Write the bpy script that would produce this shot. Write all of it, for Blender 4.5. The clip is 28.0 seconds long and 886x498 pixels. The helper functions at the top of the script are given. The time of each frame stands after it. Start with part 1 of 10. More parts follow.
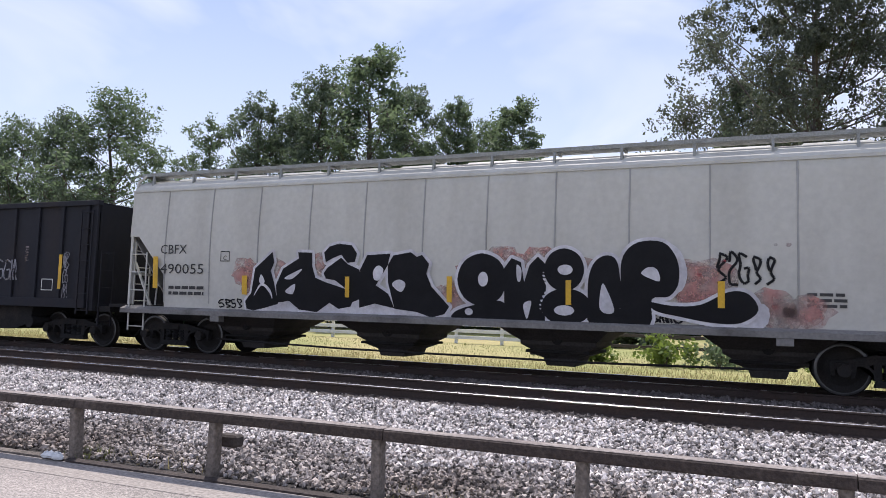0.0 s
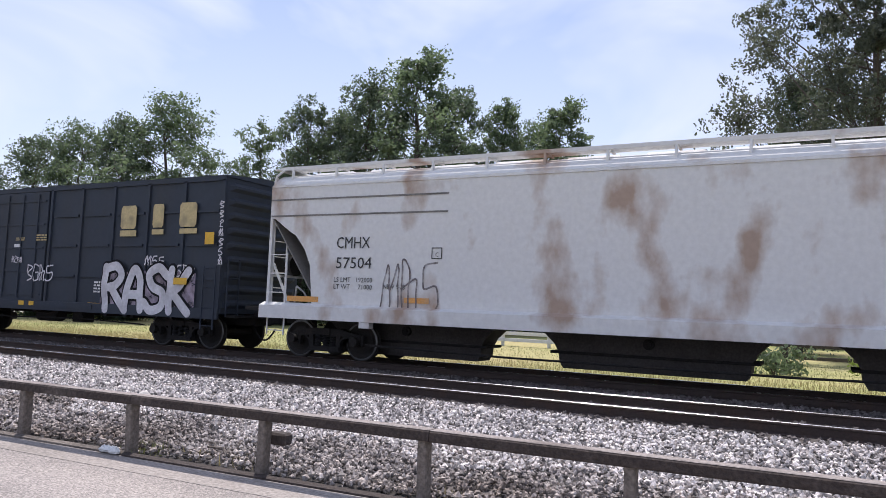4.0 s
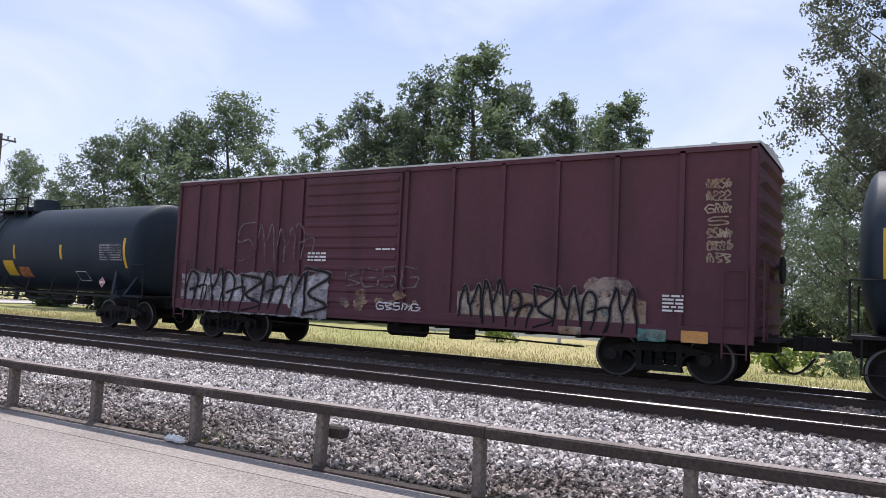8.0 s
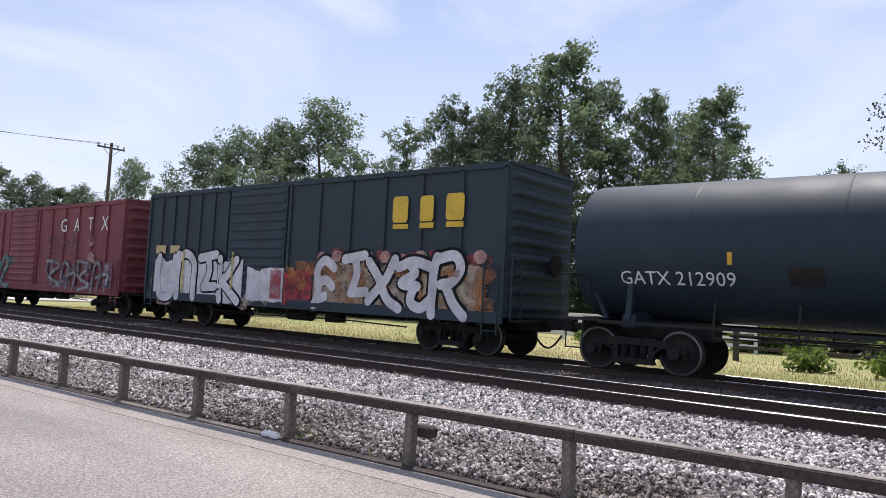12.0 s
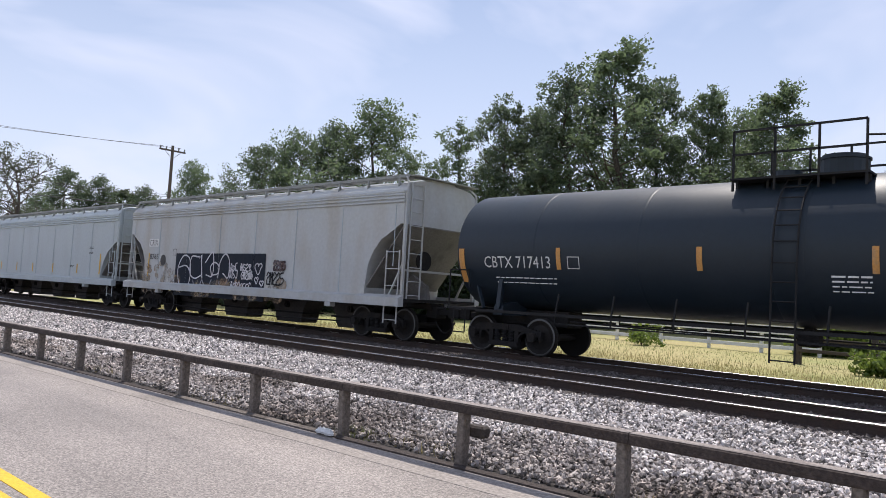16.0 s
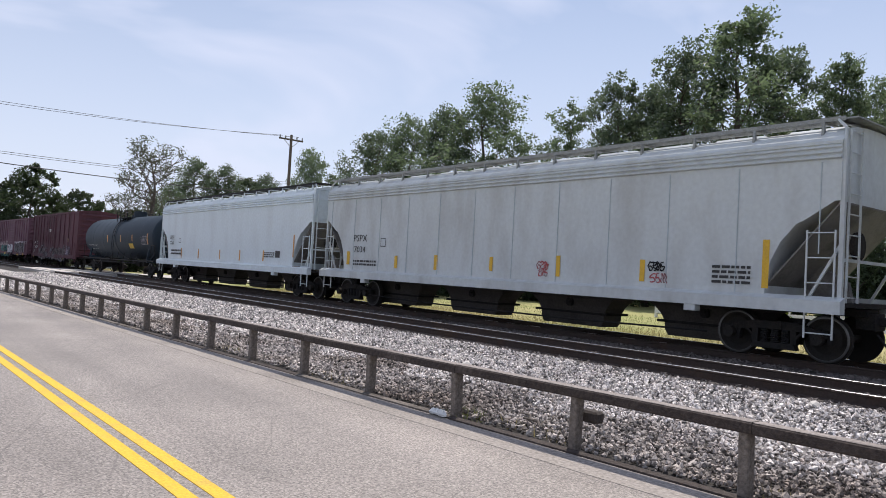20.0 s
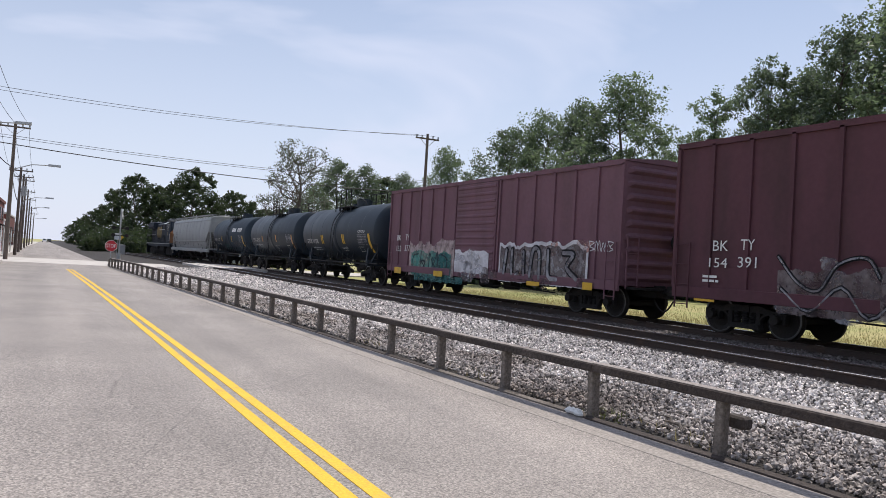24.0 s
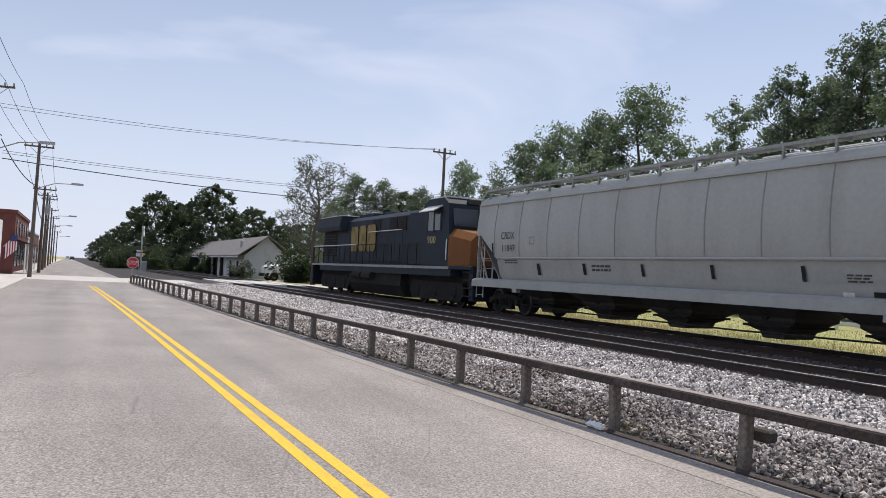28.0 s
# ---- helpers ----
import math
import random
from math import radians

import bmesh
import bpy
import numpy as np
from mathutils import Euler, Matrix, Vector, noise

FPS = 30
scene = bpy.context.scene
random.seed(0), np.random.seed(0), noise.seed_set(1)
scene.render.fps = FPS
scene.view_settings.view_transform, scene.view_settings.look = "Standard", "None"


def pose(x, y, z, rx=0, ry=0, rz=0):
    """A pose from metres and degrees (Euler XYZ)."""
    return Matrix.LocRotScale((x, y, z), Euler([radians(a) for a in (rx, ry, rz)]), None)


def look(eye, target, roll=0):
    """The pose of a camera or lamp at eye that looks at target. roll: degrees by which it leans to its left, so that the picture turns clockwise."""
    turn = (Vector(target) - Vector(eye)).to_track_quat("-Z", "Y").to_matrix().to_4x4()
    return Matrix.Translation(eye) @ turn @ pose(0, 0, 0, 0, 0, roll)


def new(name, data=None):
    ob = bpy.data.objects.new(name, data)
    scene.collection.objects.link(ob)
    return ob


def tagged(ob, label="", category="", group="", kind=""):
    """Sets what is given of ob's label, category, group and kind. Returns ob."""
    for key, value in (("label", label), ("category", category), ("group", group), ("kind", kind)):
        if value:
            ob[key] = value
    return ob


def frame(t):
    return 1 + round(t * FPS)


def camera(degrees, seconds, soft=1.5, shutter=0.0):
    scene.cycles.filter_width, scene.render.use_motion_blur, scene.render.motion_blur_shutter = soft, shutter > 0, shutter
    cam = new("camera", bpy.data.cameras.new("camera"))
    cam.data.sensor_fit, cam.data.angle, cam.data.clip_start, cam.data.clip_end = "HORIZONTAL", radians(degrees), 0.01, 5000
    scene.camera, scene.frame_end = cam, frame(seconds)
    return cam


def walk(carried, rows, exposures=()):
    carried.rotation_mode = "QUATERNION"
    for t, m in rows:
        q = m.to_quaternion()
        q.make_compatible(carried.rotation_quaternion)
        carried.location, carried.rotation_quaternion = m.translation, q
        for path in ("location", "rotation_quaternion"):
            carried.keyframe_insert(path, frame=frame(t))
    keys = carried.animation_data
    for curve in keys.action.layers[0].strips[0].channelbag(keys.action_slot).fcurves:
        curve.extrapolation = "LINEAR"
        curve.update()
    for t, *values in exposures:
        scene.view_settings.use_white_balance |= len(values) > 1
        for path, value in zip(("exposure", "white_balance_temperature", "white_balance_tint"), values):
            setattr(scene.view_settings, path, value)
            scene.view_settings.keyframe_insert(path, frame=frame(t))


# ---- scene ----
# the camera stands by the road and turns: seconds, yaw, pitch, roll
EYE = (0.0, 0.0, 1.57)
PATH = [
    (0.0, 24.05, 4.64, -1.69),
    (0.5, 24.78, 4.65, -1.64),
    (1.0, 25.53, 4.66, -1.71),
    (1.5, 26.19, 4.68, -1.80),
    (2.0, 26.71, 4.68, -1.93),
    (2.5, 27.08, 4.70, -2.02),
    (4.5, 27.82, 4.64, -2.31),
    (5.0, 28.05, 4.63, -2.38),
    (5.5, 28.37, 4.61, -2.40),
    (6.0, 28.78, 4.57, -2.48),
    (6.5, 29.36, 4.49, -2.56),
    (7.0, 30.12, 4.41, -2.63),
    (7.5, 31.02, 4.30, -2.68),
    (8.0, 31.97, 4.19, -2.71),
    (8.5, 32.91, 4.12, -2.76),
    (9.0, 33.86, 4.08, -2.74),
    (9.5, 34.80, 4.06, -2.80),
    (10.0, 35.81, 4.02, -2.86),
    (10.5, 36.77, 3.98, -2.94),
    (11.0, 37.60, 3.93, -2.95),
    (11.5, 38.23, 3.93, -2.95),
    (12.0, 38.74, 3.94, -2.93),
    (12.5, 39.20, 3.97, -2.91),
    (14.5, 41.07, 3.92, -3.02),
    (15.0, 41.52, 3.89, -3.10),
    (15.5, 42.09, 3.82, -3.17),
    (16.0, 42.81, 3.71, -3.24),
    (16.5, 43.63, 3.57, -3.32),
    (17.0, 44.44, 3.42, -3.40),
    (17.5, 45.22, 3.27, -3.49),
    (18.0, 46.14, 3.10, -3.46),
    (18.5, 47.24, 2.85, -3.43),
    (19.0, 48.61, 2.55, -3.36),
    (19.5, 50.05, 2.24, -3.32),
    (20.0, 51.44, 1.93, -3.26),
    (20.5, 52.71, 1.72, -3.16),
    (21.0, 53.87, 1.53, -3.17),
    (21.5, 54.99, 1.40, -3.15),
    (23.5, 60.36, 1.11, -3.36),
    (24.0, 61.90, 1.07, -3.41),
    (24.5, 63.08, 1.05, -3.43),
    (25.0, 63.78, 1.13, -3.43),
    (25.5, 64.16, 1.39, -3.29),
    (26.0, 64.45, 1.75, -3.05),
    (26.5, 64.78, 2.08, -2.73),
    (27.0, 65.08, 2.24, -2.57),
    (27.5, 64.79, 2.21, -2.64),
    (28.0, 63.33, 2.06, -2.88),
]
cam = camera(61.97, 28.0, soft=0.8)
walk(cam, [(t, pose(*EYE, 90 + pitch, roll, yaw)) for t, yaw, pitch, roll in PATH], exposures=[(0.0, 0.26, 6400, 16), (8.0, 0.24, 6400, 16), (14.0, 0.17, 6540, 14), (20.0, 0.03, 6620, 12), (25.0, -0.02, 6640, 11), (28.0, -0.04, 6640, 11)])

# ---- light: high sun behind the train, hazy blue sky with thin cloud ----
SUN_EL, SUN_AZ = 65.0, 32.0  # degrees above the horizon, degrees from +y towards -x
sun_to = Vector((-math.sin(radians(SUN_AZ)) * math.cos(radians(SUN_EL)), math.cos(radians(SUN_AZ)) * math.cos(radians(SUN_EL)), math.sin(radians(SUN_EL))))
sun = new("sun", bpy.data.lights.new("sun", "SUN"))
sun.data.energy, sun.data.angle, sun.data.color = 4.1, radians(0.6), (1.0, 0.95, 0.88)
sun.matrix_world = look(sun_to * 100, (0, 0, 0))
world = bpy.data.worlds.new("world")
scene.world = world
world.use_nodes = True
wn, wl = world.node_tree.nodes, world.node_tree.links
wn.clear()
w_out, w_bg = wn.new("ShaderNodeOutputWorld"), wn.new("ShaderNodeBackground")
w_sky = wn.new("ShaderNodeTexSky")
w_sky.sky_type, w_sky.sun_disc = "NISHITA", False
w_sky.sun_elevation, w_sky.sun_rotation = radians(SUN_EL), radians(-SUN_AZ)
w_sky.air_density, w_sky.dust_density, w_sky.ozone_density = 1.0, 0.5, 1.5
w_co, w_map = wn.new("ShaderNodeTexCoord"), wn.new("ShaderNodeMapping")
w_map.inputs["Scale"].default_value = (1.0, 1.0, 2.6)
w_map.inputs["Rotation"].default_value = (0.0, 0.25, 0.6)
w_noise, w_ramp = wn.new("ShaderNodeTexNoise"), wn.new("ShaderNodeValToRGB")
w_noise.inputs["Scale"].default_value, w_noise.inputs["Detail"].default_value, w_noise.inputs["Roughness"].default_value = 1.7, 5.0, 0.5
w_noise.inputs["Distortion"].default_value = 0.6
w_ramp.color_ramp.elements[0].position, w_ramp.color_ramp.elements[1].position = 0.40, 0.61
w_mix = wn.new("ShaderNodeMix")
w_mix.data_type = "RGBA"
w_fac = wn.new("ShaderNodeMath")
w_fac.operation = "MULTIPLY"
w_fac.inputs[1].default_value = 0.85
w_mix.inputs["B"].default_value = (6.4, 6.95, 8.6, 1)
wl.new(w_co.outputs["Generated"], w_map.inputs["Vector"])
wl.new(w_map.outputs["Vector"], w_noise.inputs["Vector"])
wl.new(w_noise.outputs["Fac"], w_ramp.inputs["Fac"])
wl.new(w_ramp.outputs["Color"], w_fac.inputs[0])
w_sep, w_haze, w_max = wn.new("ShaderNodeSeparateXYZ"), wn.new("ShaderNodeMapRange"), wn.new("ShaderNodeMath")
w_haze.inputs["From Min"].default_value, w_haze.inputs["From Max"].default_value = 0.0, 0.38
w_haze.inputs["To Min"].default_value, w_haze.inputs["To Max"].default_value = 0.88, 0.3
w_max.operation = "MAXIMUM"
wl.new(w_co.outputs["Generated"], w_sep.inputs[0])
wl.new(w_sep.outputs["Z"], w_haze.inputs["Value"])
wl.new(w_haze.outputs["Result"], w_max.inputs[0])
wl.new(w_fac.outputs[0], w_max.inputs[1])
wl.new(w_max.outputs[0], w_mix.inputs["Factor"])
wl.new(w_sky.outputs["Color"], w_mix.inputs["A"])
wl.new(w_mix.outputs["Result"], w_bg.inputs["Color"])
wl.new(w_bg.outputs["Background"], w_out.inputs["Surface"])
w_bg.inputs["Strength"].default_value = 0.118
scene.view_settings.exposure = 0.0


# ---- mesh and part helpers ----
class Shape:
    """Vertices and faces of one part."""

    def __init__(self):
        self.v, self.f = [], []

    def add(self, verts, faces):
        n = len(self.v)
        self.v.extend(verts)
        self.f.extend([tuple(i + n for i in f) for f in faces])
        return self

    def box(self, x0, x1, y0, y1, z0, z1, c=0.0):
        """A box between the limits, its edges cut by c."""
        if c <= 0:
            vs = [(x, y, z) for x in (x0, x1) for y in (y0, y1) for z in (z0, z1)]
            return self.add(vs, [(0, 1, 3, 2), (4, 6, 7, 5), (0, 4, 5, 1), (2, 3, 7, 6), (0, 2, 6, 4), (1, 5, 7, 3)])
        ring = []
        for z, k in ((z0, c), (z0 + c, 0), (z1 - c, 0), (z1, c)):
            a, b, d, e = x0 + k, x1 - k, y0 + k, y1 - k
            q = c if k == 0 else 0.0
            ring.append([(a + q, d, z), (b - q, d, z), (b, d + q, z), (b, e - q, z), (b - q, e, z), (a + q, e, z), (a, e - q, z), (a, d + q, z)])
        vs = [p for r in ring for p in r]
        fs = [(i + 8 * k, (i + 1) % 8 + 8 * k, (i + 1) % 8 + 8 * k + 8, i + 8 * k + 8) for k in range(3) for i in range(8)]
        return self.add(vs, fs + [tuple(range(7, -1, -1)), tuple(range(24, 32))])

    def bar(self, p, q, w, h=None, up=(0, 0, 1)):
        """A square bar from p to q."""
        p, q = Vector(p), Vector(q)
        d = (q - p).normalized()
        s = d.cross(Vector(up))
        if s.length < 1e-4:
            s = d.cross(Vector((1, 0, 0)))
        s = s.normalized() * w / 2
        u = s.normalized().cross(d) * (h or w) / 2
        vs = [tuple(a + b * s + c * u) for a in (p, q) for b, c in ((-1, -1), (1, -1), (1, 1), (-1, 1))]
        return self.add(vs, [(3, 2, 1, 0), (4, 5, 6, 7), (0, 1, 5, 4), (1, 2, 6, 5), (2, 3, 7, 6), (3, 0, 4, 7)])

    def rod(self, p, q, r, n=8, r2=None, caps=True):
        """A round rod or cone from p to q."""
        p, q = Vector(p), Vector(q)
        d = (q - p).normalized()
        s = d.cross(Vector((0, 0, 1)))
        if s.length < 1e-3:
            s = d.cross(Vector((0, 1, 0)))
        s.normalize()
        u = s.cross(d)
        vs = []
        for a, rr in ((p, r), (q, r if r2 is None else r2)):
            vs += [tuple(a + rr * (math.cos(k * math.tau / n) * s + math.sin(k * math.tau / n) * u)) for k in range(n)]
        fs = [(k, k + n, (k + 1) % n + n, (k + 1) % n) for k in range(n)]
        if caps:
            fs += [tuple(range(n)), tuple(range(2 * n - 1, n - 1, -1))]
        return self.add(vs, fs)

    def pipe(self, pts, r, n=6):
        for a, b in zip(pts, pts[1:]):
            self.rod(a, b, r, n)
        return self

    def loft(self, sections, closed=True, caps=True):
        """Skin between sections of equal point count."""
        n = len(sections[0])
        vs = [p for s in sections for p in s]
        m = n if closed else n - 1
        fs = [(i + n * k, i + n * k + n, (i + 1) % n + n * k + n, (i + 1) % n + n * k) for k in range(len(sections) - 1) for i in range(m)]
        if caps:
            fs += [tuple(range(n)), tuple(range(len(vs) - 1, len(vs) - n - 1, -1))]
        return self.add(vs, fs)

    def prism_y(self, pts, y0, y1):
        """An outline in x and z, drawn out along y."""
        return self.loft([[(x, y0, z) for x, z in pts], [(x, y1, z) for x, z in pts]])

    def prism_x(self, pts, x0, x1):
        return self.loft([[(x0, y, z) for y, z in pts], [(x1, y, z) for y, z in pts]])

    def quad(self, a, b, c, d):
        return self.add([a, b, c, d], [(0, 1, 2, 3)])

    def mesh(self, name, smooth=False):
        me = bpy.data.meshes.new(name)
        me.from_pydata([tuple(p) for p in self.v], [], self.f)
        me.update()
        bm = bmesh.new()
        bm.from_mesh(me)
        bmesh.ops.recalc_face_normals(bm, faces=bm.faces)
        bm.to_mesh(me)
        bm.free()
        if smooth:
            me.polygons.foreach_set("use_smooth", [True] * len(me.polygons))
            me.set_sharp_from_angle(angle=radians(35))
        return me


def part(name, shape, material, parent=None, label="", at=None, smooth=False):
    """Links a shape, or a finished mesh, as one object under its thing or part."""
    me = shape.mesh(name, smooth) if isinstance(shape, Shape) else shape
    if not me.materials:
        me.materials.append(material)
    ob = new(name, me)
    if parent:
        ob.parent = parent
    if at is not None:
        ob.matrix_basis = at
    if label:
        ob["label"] = label
    return ob


def thing(name, label, category, group="", kind="", at=None):
    ob = new(name)
    ob.empty_display_size = 0.2
    if at is not None:
        ob.matrix_basis = at
    return tagged(ob, label, category, group, kind)


# ---- materials ----
def material(name, rgb, rough=0.6, metal=0.0, vary=0.25, scale=1.2, fine=25.0, dirt=None, dirt_amount=0.35, streak=1.0, bump=0.15, island=0.0, spec=0.5, spread=(0.5, 0.75)):
    """Paint, wood, stone: base colour varied at two scales, stains, fine relief."""
    m = bpy.data.materials.new(name)
    m.use_nodes = True
    nt, ln = m.node_tree.nodes, m.node_tree.links
    b = nt["Principled BSDF"]
    co, mp = nt.new("ShaderNodeTexCoord"), nt.new("ShaderNodeMapping")
    mp.inputs["Scale"].default_value = (streak, streak, 1.0)
    ln.new(co.outputs["Object"], mp.inputs["Vector"])
    big, small = nt.new("ShaderNodeTexNoise"), nt.new("ShaderNodeTexNoise")
    big.inputs["Scale"].default_value, big.inputs["Detail"].default_value = scale, 6.0
    small.inputs["Scale"].default_value, small.inputs["Detail"].default_value = fine, 4.0
    ln.new(mp.outputs["Vector"], big.inputs["Vector"])
    ln.new(co.outputs["Object"], small.inputs["Vector"])
    stain = nt.new("ShaderNodeMapRange")
    stain.inputs["From Min"].default_value, stain.inputs["From Max"].default_value = spread
    stain.inputs["To Max"].default_value = dirt_amount
    ln.new(big.outputs["Fac"], stain.inputs["Value"])
    mix = nt.new("ShaderNodeMix")
    mix.data_type = "RGBA"
    mix.inputs["A"].default_value = (*rgb, 1)
    d = dirt or tuple(c * 0.45 for c in rgb)
    mix.inputs["B"].default_value = (*d, 1)
    ln.new(stain.outputs["Result"], mix.inputs["Factor"])
    val = nt.new("ShaderNodeMapRange")
    val.inputs["From Min"].default_value, val.inputs["From Max"].default_value = 0.25, 0.75
    val.inputs["To Min"].default_value, val.inputs["To Max"].default_value = 1 - vary, 1 + vary
    ln.new(small.outputs["Fac"], val.inputs["Value"])
    hsv = nt.new("ShaderNodeHueSaturation")
    ln.new(mix.outputs["Result"], hsv.inputs["Color"])
    ln.new(val.outputs["Result"], hsv.inputs["Value"])
    last = hsv.outputs["Color"]
    if island:
        geo, mr, h2 = nt.new("ShaderNodeNewGeometry"), nt.new("ShaderNodeMapRange"), nt.new("ShaderNodeHueSaturation")
        mr.inputs["To Min"].default_value, mr.inputs["To Max"].default_value = 1 - island, 1 + island
        ln.new(geo.outputs["Random Per Island"], mr.inputs["Value"])
        ln.new(mr.outputs["Result"], h2.inputs["Value"])
        ln.new(last, h2.inputs["Color"])
        last = h2.outputs["Color"]
    ln.new(last, b.inputs["Base Color"])
    rr = nt.new("ShaderNodeMapRange")
    rr.inputs["To Min"].default_value, rr.inputs["To Max"].default_value = max(rough - 0.12, 0.05), min(rough + 0.15, 1.0)
    ln.new(big.outputs["Fac"], rr.inputs["Value"])
    ln.new(rr.outputs["Result"], b.inputs["Roughness"])
    b.inputs["Metallic"].default_value = metal
    b.inputs["Specular IOR Level"].default_value = spec
    if bump:
        bp = nt.new("ShaderNodeBump")
        bp.inputs["Strength"].default_value, bp.inputs["Distance"].default_value = bump, 0.02
        ln.new(small.outputs["Fac"], bp.inputs["Height"])
        ln.new(bp.outputs["Normal"], b.inputs["Normal"])
    return m


def car_paint(name, rgb, dirt, amount=0.5, rough=0.5, streak=3.5, scale=0.35, spec=0.4, spread=(0.45, 0.75)):
    return material(name, rgb, rough, 0.0, 0.07, scale, 9.0, dirt, amount, streak, 0.04, 0.0, spec, spread)


def asphalt():
    """Worn asphalt: pale aggregate in dark binder, wheel paths along the street, patches and cracks."""
    m = bpy.data.materials.new("worn_asphalt")
    m.use_nodes = True
    nt, ln = m.node_tree.nodes, m.node_tree.links
    b = nt["Principled BSDF"]
    co = nt.new("ShaderNodeTexCoord")

    def field(kind, scale, detail=4.0, squeeze=None):
        n = nt.new(kind)
        n.inputs["Scale"].default_value = scale
        if kind == "ShaderNodeTexNoise":
            n.inputs["Detail"].default_value = detail
        if squeeze:
            mp = nt.new("ShaderNodeMapping")
            mp.inputs["Scale"].default_value = squeeze
            ln.new(co.outputs["Object"], mp.inputs["Vector"])
            ln.new(mp.outputs["Vector"], n.inputs["Vector"])
        else:
            ln.new(co.outputs["Object"], n.inputs["Vector"])
        return n

    def ranged(sock, a, c, lo, hi):
        r = nt.new("ShaderNodeMapRange")
        r.inputs["From Min"].default_value, r.inputs["From Max"].default_value = a, c
        r.inputs["To Min"].default_value, r.inputs["To Max"].default_value = lo, hi
        ln.new(sock, r.inputs["Value"])
        return r.outputs["Result"]

    def times(p, q):
        t = nt.new("ShaderNodeMath")
        t.operation = "MULTIPLY"
        ln.new(p, t.inputs[0])
        ln.new(q, t.inputs[1])
        return t.outputs[0]

    grit = field("ShaderNodeTexVoronoi", 75.0)
    grain = field("ShaderNodeTexNoise", 38.0, 6.0)
    patch = field("ShaderNodeTexNoise", 0.45, 5.0)
    lane = field("ShaderNodeTexNoise", 1.0, 3.0, (0.035, 0.85, 1.0))
    crack = field("ShaderNodeTexVoronoi", 0.55)
    crack.feature = "DISTANCE_TO_EDGE"
    one = nt.new("ShaderNodeSeparateColor")
    ln.new(grit.outputs["Color"], one.inputs[0])
    value = times(ranged(one.outputs[0], 0.0, 1.0, 0.55, 1.45), ranged(grain.outputs["Fac"], 0.3, 0.7, 0.7, 1.3))
    value = times(value, ranged(patch.outputs["Fac"], 0.35, 0.65, 0.88, 1.12))
    value = times(value, ranged(lane.outputs["Fac"], 0.35, 0.65, 0.84, 1.16))
    value = times(value, ranged(crack.outputs["Distance"], 0.0, 0.006, 0.72, 1.0))
    hsv = nt.new("ShaderNodeHueSaturation")
    hsv.inputs["Color"].default_value = (0.253, 0.223, 0.201, 1)
    ln.new(value, hsv.inputs["Value"])
    ln.new(hsv.outputs["Color"], b.inputs["Base Color"])
    b.inputs["Roughness"].default_value = 0.62
    bp = nt.new("ShaderNodeBump")
    bp.inputs["Strength"].default_value, bp.inputs["Distance"].default_value = 0.35, 0.006
    ln.new(grit.outputs["Distance"], bp.inputs["Height"])
    ln.new(bp.outputs["Normal"], b.inputs["Normal"])
    return m


GRIME, RUST = (0.06, 0.055, 0.05), (0.16, 0.07, 0.035)
P_TAUPE = car_paint("hopper_taupe_paint", (0.53, 0.52, 0.475), (0.37, 0.355, 0.315), 0.5)
P_BLUEGREY = car_paint("hopper_blue_grey_paint", (0.40, 0.50, 0.55), (0.31, 0.37, 0.40), 0.4)
P_WHITE = car_paint("hopper_white_paint", (0.74, 0.78, 0.80), (0.55, 0.54, 0.52), 0.45)
P_RUSTWHITE = car_paint("hopper_rusted_white_paint", (0.66, 0.66, 0.65), (0.30, 0.17, 0.09), 0.75, 0.6, 1.6, 0.55, 0.3, (0.53, 0.66))
P_GREY = car_paint("hopper_grey_paint", (0.47, 0.49, 0.495), (0.38, 0.33, 0.27), 0.6)
P_GREY_DULL = car_paint("hopper_dull_grey_paint", (0.36, 0.365, 0.35), (0.27, 0.265, 0.25), 0.5)
P_OFFWHITE = car_paint("hopper_offwhite_paint", (0.455, 0.505, 0.52), (0.41, 0.44, 0.44), 0.4)
P_BRIGHT = car_paint("hopper_bright_white_paint", (0.65, 0.72, 0.755), (0.50, 0.53, 0.54), 0.35)
P_WEATHERED = car_paint("hopper_weathered_grey_paint", (0.54, 0.575, 0.585), (0.34, 0.335, 0.32), 0.6, 0.5, 3.0, 0.45, 0.35, (0.45, 0.75))
P_SEAM = car_paint("dusty_weld_seam", (0.44, 0.50, 0.53), (0.36, 0.38, 0.38), 0.4)
P_GONDOLA = car_paint("gondola_black_paint", (0.021, 0.022, 0.028), (0.042, 0.034, 0.033), 0.6, 0.7, spec=0.2)
P_REDEND = car_paint("faded_red_paint", (0.26, 0.06, 0.045), (0.10, 0.04, 0.03), 0.5, 0.6)
P_NAVY = car_paint("boxcar_dark_blue_paint", (0.032, 0.041, 0.057), (0.048, 0.050, 0.054), 0.6, 0.65, spec=0.3)
P_NAVY_GREEN = car_paint("boxcar_slate_paint", (0.032, 0.049, 0.063), (0.050, 0.056, 0.056), 0.5, 0.65, spec=0.25)
P_MAROON = car_paint("boxcar_maroon_paint", (0.112, 0.062, 0.080), (0.075, 0.046, 0.056), 0.6, 0.65, spec=0.3)
P_MAROON_OLD = car_paint("boxcar_brown_red_paint", (0.105, 0.042, 0.054), (0.065, 0.036, 0.038), 0.7, 0.7, spec=0.25)
P_RED = car_paint("boxcar_red_paint", (0.195, 0.046, 0.057), (0.11, 0.045, 0.046), 0.6, 0.6, spec=0.3)
